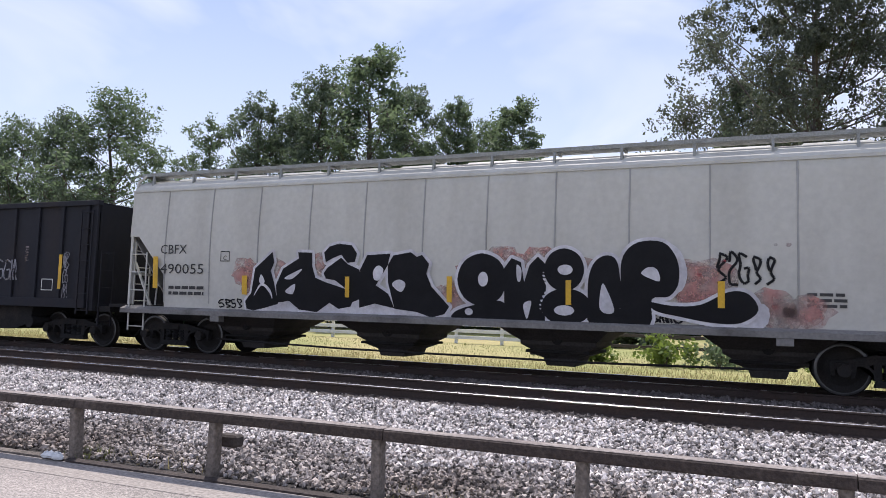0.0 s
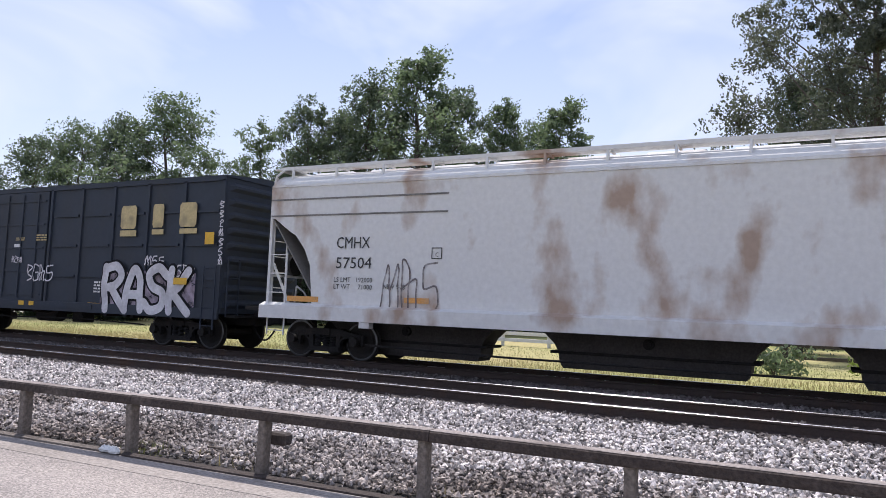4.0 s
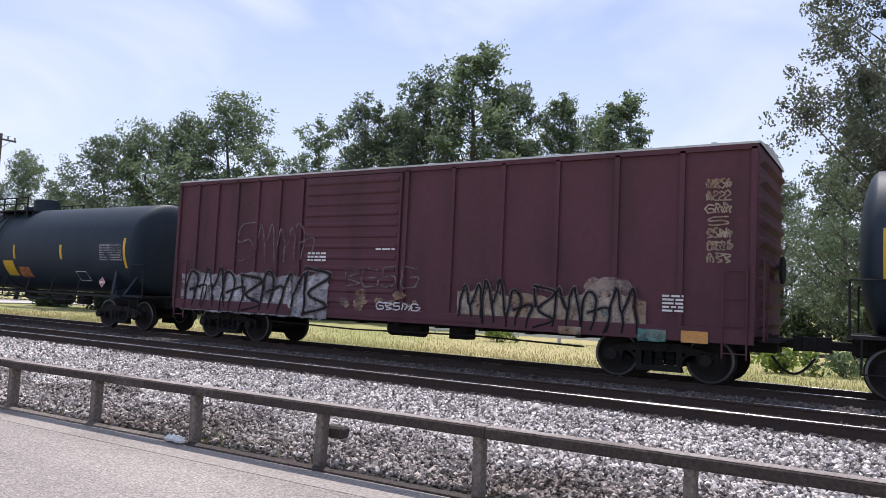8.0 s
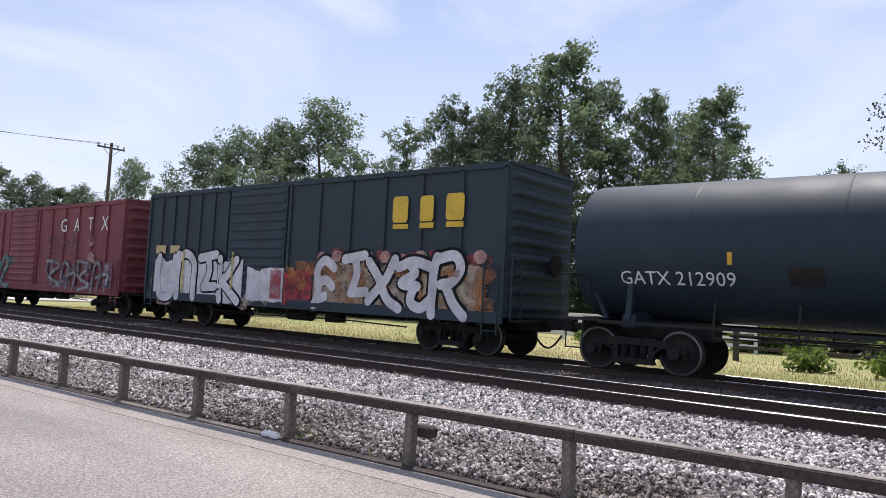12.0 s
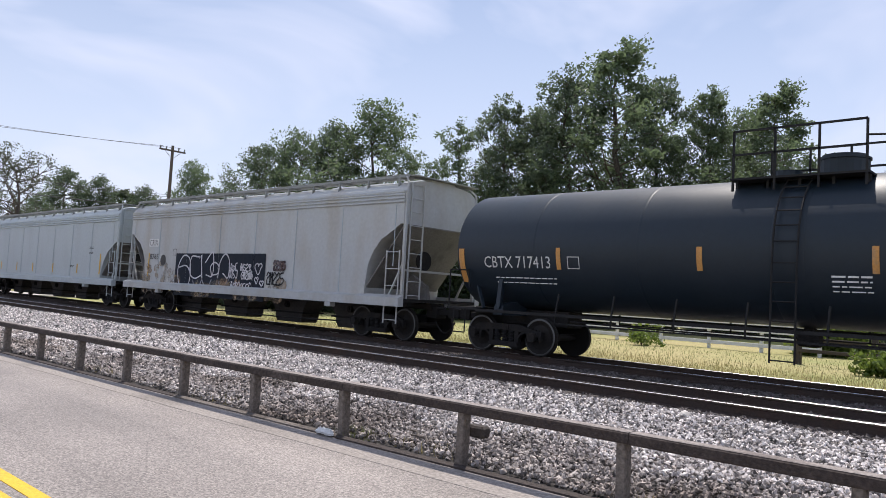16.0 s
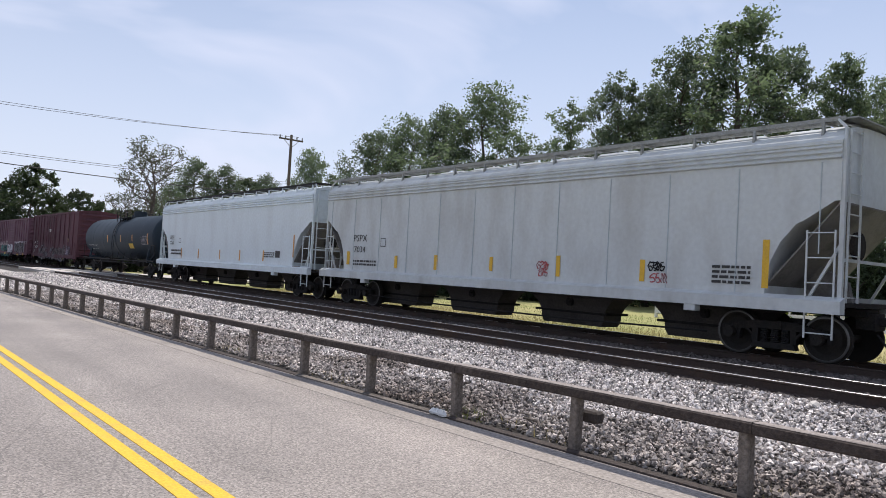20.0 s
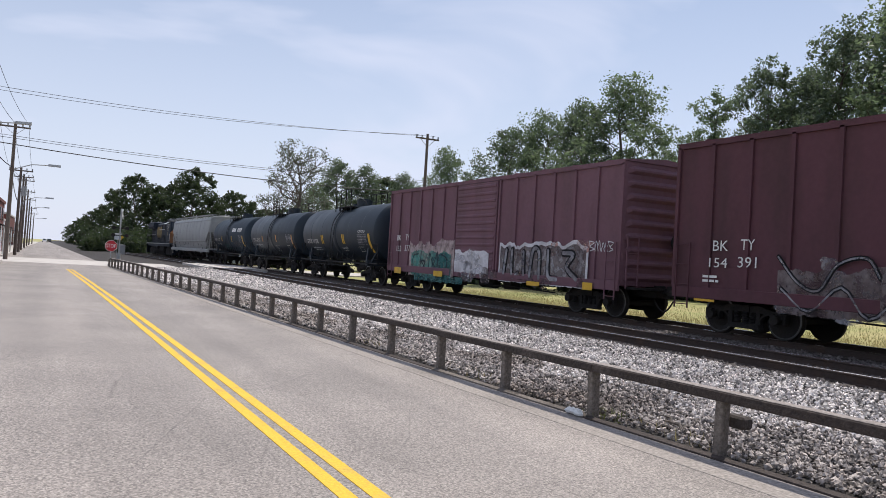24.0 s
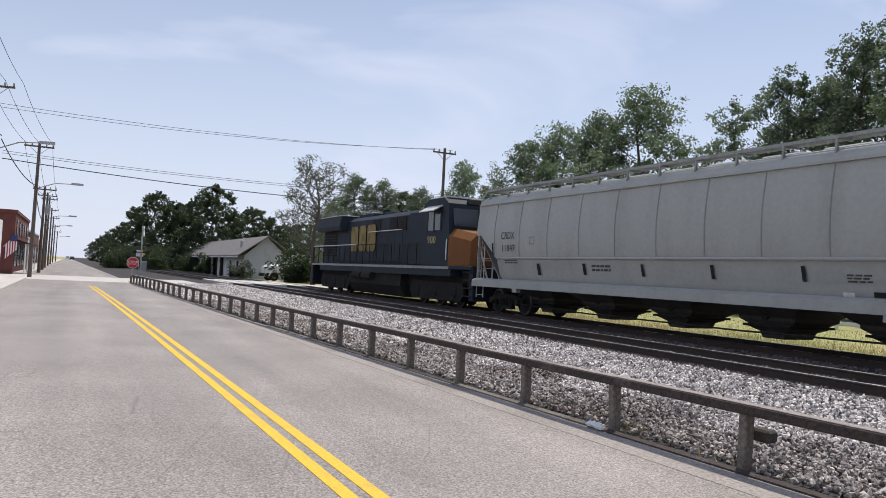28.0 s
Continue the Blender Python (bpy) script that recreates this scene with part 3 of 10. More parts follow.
# ---- low timber fence along the street ----
fence = thing("street_fence", "low weathered timber post and rail fence beside the street", "fence")
POST_X = [-1.28 - 1.645 * k for k in range(33)]
post_mesh = Shape().box(-0.041, 0.041, -0.058, 0.058, -0.25, 0.51, 0.01).mesh("post")
for x in [POST_X[0] + 1.7 * k for k in (3, 2, 1)] + POST_X:
    part("post", post_mesh, M_TIMBER, fence, at=pose(x, fence_y(x), 0, random.uniform(-1.2, 1.2), random.uniform(-1.5, 1.5), 2 + random.uniform(-2, 2)))
ends = [POST_X[0] + 5.1 - 3.34 * k for k in range(18)]
for a, b in zip(ends, ends[1:]):
    sag = random.uniform(-0.006, 0.006)
    s = Shape()
    y0, y1 = fence_y(a), fence_y(b)
    z = 0.488 + sag
    s.loft([[(x, y - 0.085 + dy, z + dz) for dy, dz in ((0.015, 0.012), (0.145, 0.012), (0.155, 0.024), (0.155, 0.087), (0.142, 0.1), (0.028, 0.1), (0.015, 0.088), (0.011, 0.024))] for x, y in ((a - 0.004, y0), ((a + b) / 2, (y0 + y1) / 2 - 0.004), (b + 0.004, y1))])
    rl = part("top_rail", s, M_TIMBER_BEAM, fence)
    # thin cap whose pale colour carries the rail's sunlit, weathered top
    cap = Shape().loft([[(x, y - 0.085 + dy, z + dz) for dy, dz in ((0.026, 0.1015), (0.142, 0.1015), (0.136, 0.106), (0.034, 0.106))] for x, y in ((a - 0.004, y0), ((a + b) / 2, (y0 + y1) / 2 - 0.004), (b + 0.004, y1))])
    part("sunlit_bleached_top", cap, M_TIMBER_CAP, rl, "bleached grey top of the rail, painted paler as sunlit")
for k, (a, b) in enumerate(zip(ends, ends[1:])):
    y0, y1 = fence_y(a) - 0.17, fence_y(b) - 0.17
    dz = random.uniform(-0.015, 0.015)
    s = Shape().loft([[(x, y + dy, dz + z) for dy, z in ((0.02, -0.05), (0.10, -0.05), (0.10, 0.025), (0.03, 0.012))] for x, y in ((a - 0.01, y0 + 0.03), (b + 0.01, y1 + 0.01))])
    part("bottom_board", s, M_TIMBER_BEAM if k % 3 else M_TIMBER, fence, "split and worn board at the ground")
part("bolt_block", Shape().box(-4.62, -4.40, 5.39, 5.52, 0.27, 0.38, 0.02), M_TIE, fence, "short dark timber block behind a post")

from mathutils.geometry import tessellate_polygon

# ---- lettering and spray paint on the cars ----
_letters = {}


def text_shape(s):
    """Outline letters of the built-in font, scaled to unit height, lying in x and z."""
    if s not in _letters:
        cu = bpy.data.curves.new("lettering", "FONT")
        cu.body, cu.resolution_u = s, 2
        ob = bpy.data.objects.new("lettering", cu)
        me = bpy.data.meshes.new_from_object(ob)
        bpy.data.objects.remove(ob)
        co = np.array([v.co[:] for v in me.vertices])
        x0, z0 = co[:, 0].min(), co[:, 1].min()
        h, w = co[:, 1].max() - z0, co[:, 0].max() - x0
        _letters[s] = ([((c[0] - x0) / w, (c[1] - z0) / h) for c in co], [tuple(p.vertices) for p in me.polygons])
        bpy.data.meshes.remove(me)
    return _letters[s]


def face_of(car):
    """The near side's y at a place on the car; doors stand proud."""
    f, d = car["skin"], car.get("door")
    return lambda x, z: f(z) - (car.get("door_out", 0.045) if d and d[0] - 0.2 < x < d[1] + 0.2 else 0.0)


def letters(car, s, x, z, w, h, mat, name="lettering"):
    """Words from x to x + w, standing on z, on the near side of a car."""
    pts, faces = text_shape(s)
    face = face_of(car)
    sh = Shape().add([(x + a * w, face(x + a * w, z + b * h) - 0.006, z + b * h) for a, b in pts], faces)
    return part(name, sh, mat, car["ob"])


def decal(car, x0, x1, z0, z1, mat, name="marking", off=0.004, rows=1, label=""):
    """A painted patch or tape; tall ones follow the side's curve."""
    face = face_of(car)
    zs = [z0 + (z1 - z0) * k / rows for k in range(rows + 1)]
    sh = Shape()
    sh.add([(x, face(x, z) - off, z) for z in zs for x in (x0, x1)], [(2 * k, 2 * k + 1, 2 * k + 3, 2 * k + 2) for k in range(rows)])
    return part(name, sh, mat, car["ob"], label)


def lines_of_print(car, x0, x1, z0, z1, n, mat, name="small_print"):
    """Rows of bars in place of print too small to read."""
    face = face_of(car)
    sh = Shape()
    step = (z1 - z0) / n
    for k in range(n):
        x = x0
        z = z0 + k * step
        while x < x1 - 0.03:
            w = min(random.uniform(0.08, 0.24), x1 - x)
            y = face(x, z) - 0.005
            sh.quad((x, y, z), (x + w, y, z), (x + w, y, z + step * 0.55), (x, y, z + step * 0.55))
            x += w + 0.035
    return part(name, sh, mat, car["ob"])


def outline_box(car, x0, x1, z0, z1, mat, t=0.02):
    face = face_of(car)
    sh = Shape()
    for a, b, c, d in ((x0, x1, z0, z0 + t), (x0, x1, z1 - t, z1), (x0, x0 + t, z0 + t, z1 - t), (x1 - t, x1, z0 + t, z1 - t)):
        sh.quad((a, face(a, c) - 0.005, c), (b, face(b, c) - 0.005, c), (b, face(b, d) - 0.005, d), (a, face(a, d) - 0.005, d))
    return part("stencil_frame", sh, mat, car["ob"])


def arc(cx, cz, rx, rz, a0, a1, n=9):
    return [(cx + rx * math.cos(radians(a0 + (a1 - a0) * k / n)), cz + rz * math.sin(radians(a0 + (a1 - a0) * k / n))) for k in range(n + 1)]


GLYPH = {
    "U": [[(0.08, 1), (0.08, 0.35), (0.25, 0.02), (0.75, 0.02), (0.9, 0.35), (0.9, 1)]],
    "N": [[(0.1, 0), (0.1, 0.5), (0.1, 1)], [(0.12, 0.9), (0.5, 1.02), (0.88, 0.75), (0.9, 0)]],
    "F": [[(0.72, 0.84), (0.42, 1.0), (0.16, 0.78), (0.22, 0.4), (0.04, 0.0)], [(0.2, 0.5), (0.5, 0.56), (0.68, 0.42)], [(0.1, 0.12), (0.4, 0.2)]],
    "I": [[(0.15, 0.92), (0.85, 1.0)], [(0.5, 0.95), (0.58, 0.6), (0.42, 0.25)], [(0.4, 0.25), (0.9, 0.28)]],
    "X": [[(0.05, 0.95), (0.42, 0.52), (0.68, 0.16), (1.0, 0.0)], [(0.88, 1.0), (0.5, 0.5), (0.05, 0.12)]],
    "E": [[(0.05, 0.88), (0.5, 1.0), (1.0, 0.9)], [(0.4, 0.95), (0.55, 0.76), (0.12, 0.56), (0.6, 0.5)], [(0.52, 0.52), (0.45, 0.2), (0.75, 0.08), (1.05, 0.25)]],
    "R": [[(0.12, 1.0), (0.06, 0.5), (0.12, -0.05)], [(0.12, 0.96), (0.62, 1.03), (0.86, 0.8), (0.62, 0.56), (0.3, 0.5)], [(0.4, 0.52), (0.7, 0.2), (1.05, -0.05)]],
    "A": [[(0.02, 0.0), (0.16, 0.72), (0.45, 1.04), (0.72, 0.7), (0.82, 0.0)], [(0.2, 0.38), (0.74, 0.38)]],
    "S": [[(0.95, 0.82), (0.6, 1.02), (0.18, 0.84), (0.34, 0.56), (0.82, 0.4), (0.76, 0.08), (0.3, -0.02), (0.04, 0.16)]],
    "K": [[(0.15, 1.02), (0.12, 0.5), (0.18, 0.0)], [(0.9, 1.0), (0.52, 0.62), (0.25, 0.48), (0.6, 0.25), (1.0, -0.02)]],
    # blades and loops that are no letters
    "1": [[(0.1, 0.0), (0.22, 1.0), (0.55, 0.82), (0.42, 0.05)], [(0.3, 0.5), (0.92, 0.64), (0.8, 0.0)]],
    "2": [[(0.05, 0.72), (0.45, 1.05), (0.88, 0.8), (0.35, 0.45), (0.1, 0.05), (0.95, 0.0)]],
    "3": [[(0.9, 0.88), (0.25, 1.0), (0.08, 0.5), (0.2, 0.02), (0.9, 0.1)], [(0.45, 0.5), (0.95, 0.5), (0.85, 0.12)]],
    "4": [[(0.05, 0.0), (0.25, 1.0), (0.5, 0.45), (0.75, 1.02), (0.95, 0.0)], [(0.5, 0.45), (0.5, 0.0)]],
    "5": [[(0.85, 1.0), (0.2, 0.92), (0.15, 0.5), (0.7, 0.55), (0.85, 0.2), (0.3, 0.0), (0.05, 0.12)]],
    "6": [[(0.1, 1.0), (0.9, 0.85), (0.3, 0.45), (0.9, 0.2), (0.2, 0.0)], [(0.15, 0.95), (0.2, 0.5)]],
    "v": [arc(0.28, 0.72, 0.25, 0.25, 200, 0, 6) + arc(0.75, 0.72, 0.24, 0.25, 180, -20, 6), [(0.05, 0.66), (0.5, 0.0), (0.96, 0.66)]],
}


def ribbon(sh, pts, w, face, lift, tick):
    """A sprayed stroke: segments with round ends, each a hair in front of the last."""
    for k, (p, q) in enumerate(zip(pts, pts[1:])):
        d = Vector((q[0] - p[0], q[1] - p[1]))
        if d.length < 1e-5:
            continue
        n = Vector((-d.y, d.x)).normalized() * w / 2
        tick[0] += 1
        o = lift + 0.00004 * tick[0]
        sh.add([(x, face(x, z) - o, z) for x, z in ((p[0] + n.x, p[1] + n.y), (p[0] - n.x, p[1] - n.y), (q[0] - n.x, q[1] - n.y), (q[0] + n.x, q[1] + n.y))], [(0, 1, 2, 3)])
    for p in (pts if w > 0.05 else []):
        tick[0] += 1
        o = lift + 0.00004 * tick[0]
        sh.add([(p[0] + w / 2 * math.cos(a * math.tau / 10), face(p[0], p[1]) - o, p[1] + w / 2 * math.sin(a * math.tau / 10)) for a in range(10)], [tuple(range(10))])


def smooth_line(pts, n=4):
    """An open curve through a few points."""
    q = [Vector(p) for p in pts]
    q = [q[0] * 2 - q[1]] + q + [q[-1] * 2 - q[-2]]
    out = []
    for a, b, c, d in zip(q, q[1:], q[2:], q[3:]):
        for k in range(n):
            t = k / n
            v = 0.5 * (2 * b + (c - a) * t + (2 * a - 5 * b + 4 * c - d) * t * t + (3 * b - a - 3 * c + d) * t ** 3)
            out.append((v.x, v.y))
    return out + [tuple(pts[-1])]


def sprayed(car, word, x0, z0, w, h, layers, lean=0.0, wave=0.0, gap=1.0, seed=0, name="graffiti", label=""):
    """A row of sprayed letter shapes; layers: (paint, stroke width), widest first."""
    rng = random.Random(seed)
    cell = w / len(word)
    strokes = []
    for k, ch in enumerate(word):
        sx, sz = cell * gap * rng.uniform(0.92, 1.08), h * rng.uniform(0.88, 1.08)
        ox, oz = x0 + k * cell + (cell - sx) / 2, z0 + wave * math.sin(k * 2.1) + rng.uniform(0, 0.05) * h
        tilt = lean + rng.uniform(-0.08, 0.08)
        for st in GLYPH[ch]:
            pts = smooth_line(st)
            strokes.append([(ox + a * sx + tilt * b * sz + 0.02 * math.sin(9 * b + k), oz + b * sz) for a, b in pts])
    owner = None
    for i, (paint, width) in enumerate(layers):
        sh, tick = Shape(), [0]
        for st in strokes:
            ribbon(sh, st, width, face_of(car), 0.008 + 0.02 * i, tick)
        p = tagged(part(name if owner is None else "paint_layer", sh, M_SPRAY[paint], owner or car["ob"], label if owner is None else ""), kind="stuff")
        owner = owner or p
    return owner


def stroked(car, strokes, layers, name="graffiti", label=""):
    """Free sprayed lines, each drawn as a smooth curve; layers: (paint, stroke width), widest first."""
    owner = None
    for i, (paint, width) in enumerate(layers):
        sh, tick = Shape(), [0]
        for st in strokes:
            ribbon(sh, smooth_line(st), width, face_of(car), 0.010 + 0.02 * i, tick)
        p = tagged(part(name if owner is None else "paint_layer", sh, M_SPRAY[paint], owner or car["ob"], label if owner is None else ""), kind="stuff")
        owner = owner or p
    return owner


def cloud(car, x0, x1, z0, z1, paint, n, r, seed=0, off=0.006, name="spray_haze", label=""):
    """Ragged sprayed patches."""
    rng = random.Random(seed)
    sh = Shape()
    face = face_of(car)
    for k in range(n):
        cx, cz, rr = rng.uniform(x0, x1), rng.uniform(z0, z1), r * rng.uniform(0.5, 1.2)
        m = 12
        pts = []
        for a in range(m):
            q = rr * rng.uniform(0.7, 1.1)
            pts.append((cx + 1.3 * q * math.cos(a * math.tau / m), min(max(cz + q * math.sin(a * math.tau / m), z0 - r * 0.5), z1 + r * 0.6)))
        sh.add([(x, face(x, z) - off - 0.00012 * k, z) for x, z in pts], [tuple(range(m))])
    return tagged(part(name, sh, M_HAZE[paint], car["ob"], label), kind="stuff")


def smooth_loop(pts, n=4):
    """A closed rounded outline through a few corners."""
    out, m = [], len(pts)
    for i in range(m):
        a, b, c, d = (Vector(pts[(i + j) % m]) for j in (-1, 0, 1, 2))
        for k in range(n):
            t = k / n
            q = 0.5 * (2 * b + (c - a) * t + (2 * a - 5 * b + 4 * c - d) * t * t + (3 * b - a - 3 * c + d) * t ** 3)
            out.append((q.x, q.y))
    return out


def blob_paint(car, shapes, paint, off, rim=None, rim_w=0.09, name="graffiti", label="", round_=True, owner=None):
    """Filled painted shapes, with a rim of another paint behind them."""
    face = face_of(car)
    loops = [smooth_loop(p) if round_ else p for p in shapes]
    if rim:
        sh, tick = Shape(), [0]
        for lp in loops:
            ribbon(sh, lp + [lp[0]], rim_w, face, off - 0.012, tick)
        owner = part(name, sh, M_SPRAY[rim], owner or car["ob"], label)
    sh = Shape()
    for k, lp in enumerate(loops):
        for tri in tessellate_polygon([[Vector((x, z, 0)) for x, z in lp]]):
            sh.add([(lp[i][0], face(*lp[i]) - off - 0.0008 * k, lp[i][1]) for i in tri], [(0, 1, 2)])
    p = tagged(part(name if owner is None else "paint_layer", sh, M_SPRAY[paint], owner or car["ob"], "" if owner else label), kind="stuff")
    return owner or p


def fill_band(car, x0, x1, z0, z1, paint, bumps, seed, off=0.006, name="sprayed_fill", label=""):
    """A filled painted field with a bumpy top edge."""
    rng = random.Random(seed)
    face = face_of(car)
    n = bumps * 10
    rise = (z1 - z0) * 0.13
    sh = Shape()
    row = []
    for k in range(n + 1):
        x = x0 + (x1 - x0) * k / n
        wob = noise.noise(Vector((x * 1.6 + seed * 3.7, 0.3, 0.0))) + 0.6 * abs(noise.noise(Vector((x * 4.3, seed * 1.9, 2.0))))
        row.append((x + rng.uniform(-0.01, 0.01), z0 + rng.uniform(-0.03, 0.02), z1 - rise * 0.6 + rise * 1.5 * wob))
    rows = 4
    verts = [(x, face(x, zl + (zh - zl) * j / rows) - off, zl + (zh - zl) * j / rows) for x, zl, zh in row for j in range(rows + 1)]
    m = rows + 1
    sh.add(verts, [(k * m + j, (k + 1) * m + j, (k + 1) * m + j + 1, k * m + j + 1) for k in range(n) for j in range(rows)])
    return tagged(part(name, sh, M_SPRAY[paint], car["ob"], label), kind="stuff")


def dot(x, z, rx, rz):
    return [(x + rx * math.cos(a * math.tau / 8), z + rz * math.sin(a * math.tau / 8)) for a in range(8)]


# ---- bogies ----
WHEEL_R = 0.46


def wheelset_mesh():
    s = Shape()
    n = 28
    for sgn in (-1, 1):
        prof = [(0.70, 0.0), (0.70, 0.13), (0.735, 0.30), (0.70, 0.395), (0.695, 0.487), (0.722, 0.487), (0.735, WHEEL_R + 0.004), (0.82, WHEEL_R), (0.826, 0.45), (0.826, 0.415), (0.822, 0.41), (0.82, 0.392), (0.80, 0.375), (0.775, 0.30), (0.835, 0.13), (0.835, 0.0)]
        s.loft([[(r * math.cos(a * math.tau / n), sgn * y, r * math.sin(a * math.tau / n)) for a in range(n)] for y, r in prof], caps=False)
        s.rod((0, sgn * 0.8, 0), (0, sgn * 1.19, 0), 0.075, 12)
        s.rod((0, sgn * 1.08, 0), (0, sgn * 1.2, 0), 0.115, 14)
        for a in range(3):
            c, d = 0.07 * math.cos(a * math.tau / 3), 0.07 * math.sin(a * math.tau / 3)
            s.rod((c, sgn * 1.195, d), (c, sgn * 1.215, d), 0.018, 6)
    s.rod((0, -0.72, 0), (0, 0.72, 0), 0.085, 12)
    me = s.mesh("wheelset", True)
    me.materials.append(M_WHEEL)
    me.materials.append(M_TREAD)
    for p in me.polygons:
        c = p.center
        r = math.hypot(c.x, c.z)
        if 0.40 < r < 0.465 and 0.815 < abs(c.y) < 0.83:
            p.material_index = 1
    return me


def side_frame_mesh(base=0.92):
    s = Shape()
    b = base
    top = [(-b - 0.22, 0.60), (-b + 0.14, 0.66), (-0.42, 0.74), (0.42, 0.74), (b - 0.14, 0.66), (b + 0.22, 0.60), (b + 0.22, 0.50), (b - 0.12, 0.52), (0.42, 0.58), (-0.42, 0.58), (-b + 0.12, 0.52), (-b - 0.22, 0.50)]
    s.prism_y(top, -0.07, 0.07)
    for k in (-1, 1):
        s.prism_y([(k * (b - 0.13), 0.62), (k * (b - 0.30), 0.62), (k * 0.36, 0.26), (k * 0.36, 0.40)], -0.06, 0.06)
        s.prism_y([(k * 0.46, 0.60), (k * 0.34, 0.60), (k * 0.34, 0.30), (k * 0.46, 0.30)], -0.065, 0.065)
        s.prism_y([(k * (b - 0.14), 0.56), (k * (b - 0.21), 0.56), (k * (b - 0.17), 0.33), (k * (b - 0.11), 0.33)], -0.065, 0.065)
        s.prism_y([(k * (b + 0.22), 0.56), (k * (b + 0.15), 0.56), (k * (b + 0.13), 0.36), (k * (b + 0.20), 0.36)], -0.065, 0.065)
        s.box(k * b - 0.14, k * b + 0.14, -0.09, 0.09, 0.47, 0.60, 0.015)
    s.prism_y([(-0.46, 0.19), (0.46, 0.19), (0.42, 0.31), (-0.42, 0.31)], -0.09, 0.09)
    return s.mesh("side_frame")


def spring_mesh():
    prof = []
    for k in range(7):
        z = 0.31 + k * 0.038
        prof += [(0.068, z), (0.095, z + 0.012), (0.095, z + 0.02)]
    prof.append((0.068, 0.58))
    s = Shape().loft([[(r * math.cos(a * math.tau / 10), r * math.sin(a * math.tau / 10), z) for a in range(10)] for r, z in prof])
    return s.mesh("spring")


def bolster_mesh():
    s = Shape()
    s.loft([[(x, y, z) for x, z in ((-0.17, 0.45 + q), (0.17, 0.45 + q), (0.17, 0.72), (-0.17, 0.72))] for y, q in ((-1.1, 0.14), (-0.5, 0.0), (0.5, 0.0), (1.1, 0.14))])
    s.rod((0, 0, 0.7), (0, 0, 0.8), 0.2, 14)
    for k in (-1, 1):
        s.bar((k * 0.42, -0.85, 0.42), (k * 0.42, 0.85, 0.42), 0.09)
        for y in (-0.76, 0.76):
            s.box(k * 0.42 - 0.06, k * 0.42 + 0.06, y - 0.06, y + 0.06, 0.34, 0.56, 0.01)
    s.bar((-0.4, 0, 0.36), (0.4, 0, 0.36), 0.05)
    return s.mesh("bolster")


WHEELSET, SIDE_FRAME, SPRINGS, BOLSTER = wheelset_mesh(), side_frame_mesh(), spring_mesh(), bolster_mesh()
ROLLERS = []  # (wheelset, car): keyed in motions()


def bogie(car, x):
    b = part("bogie", BOLSTER, M_UNDER, car["ob"], "grimy cast steel bogie", at=pose(x, 0, 0))
    for y in (-1.0, 1.0):
        part("side_frame", SIDE_FRAME, M_UNDER, b, at=pose(0, y, 0))
        for dx in (-0.22, 0.0, 0.22):
            part("spring", SPRINGS, M_STEELDARK, b, at=pose(dx, y, 0))
    for k in (-0.92, 0.92):
        w = part("wheelset", WHEELSET, M_WHEEL, b, "wheels with worn bright rims", at=pose(k, 0, WHEEL_R))
        ROLLERS.append((w, car, k, WHEEL_R))


def coupler_mesh():
    s = Shape()
    s.box(-0.45, 0.35, -0.09, 0.09, 0.78, 0.95, 0.02)
    s.prism_y([(0.3, 0.72), (0.62, 0.74), (0.66, 0.86), (0.62, 1.0), (0.3, 1.02)], -0.14, 0.14)
    s.box(0.45, 0.72, -0.17, -0.04, 0.74, 1.0, 0.02)
    s.box(-0.5, -0.1, -0.22, 0.22, 0.68, 1.02, 0.02)
    return s.mesh("coupler")


def hose_mesh():
    s = Shape()
    pts = [(-0.1 + 0.75 * k / 10, -0.28, 0.72 - 0.42 * math.sin(math.pi * (0.08 + 0.84 * k / 10))) for k in range(11)]
    return s.pipe(pts, 0.025).mesh("air_hose")


COUPLER, HOSE = coupler_mesh(), hose_mesh()


def running_gear(car, half, inset):
    """Bogies, couplers, hoses and the centre sill."""
    for k in (-1, 1):
        bogie(car, k * (half - inset))
        part("coupler", COUPLER, M_UNDER, car["ob"], at=pose(k * (half + 0.15), 0, 0, 0, 0, 0 if k > 0 else 180))
        if k > 0:
            part("air_hose", HOSE, M_UNDER, car["ob"], at=pose(half + 0.2, 0, 0))


def ladder(car, x, y, z0, z1, w=0.45, mat=None, step=0.36, along="x", name="ladder", rail=0.035):
    """Two stiles and rungs; the stiles stand apart along x or y."""
    s = Shape()
    e = (w / 2, 0) if along == "x" else (0, w / 2)
    for k in (-1, 1):
        s.bar((x + k * e[0], y + k * e[1], z0), (x + k * e[0], y + k * e[1], z1), rail, rail)
    o = part(name, s, mat or M_GALV, car["ob"])
    n = max(2, int((z1 - z0) / step))
    for i in range(n):
        z = z0 + 0.1 + (z1 - z0 - 0.15) * i / (n - 1)
        part("rung", Shape().rod((x - e[0], y - e[1], z), (x + e[0], y + e[1], z), 0.014, 6), mat or M_GALV, o)
    return o


CARS = []


def car_base(name, label, category, u0, u1, skin):
    """An Empty on the rails at the middle of the car; u: place along the train."""
    half = (u1 - u0) / 2
    ob = thing(name, label, category, "cars of the train")
    car = {"ob": ob, "u": (u0 + u1) / 2, "half": half, "skin": skin}
    CARS.append(car)
    return car


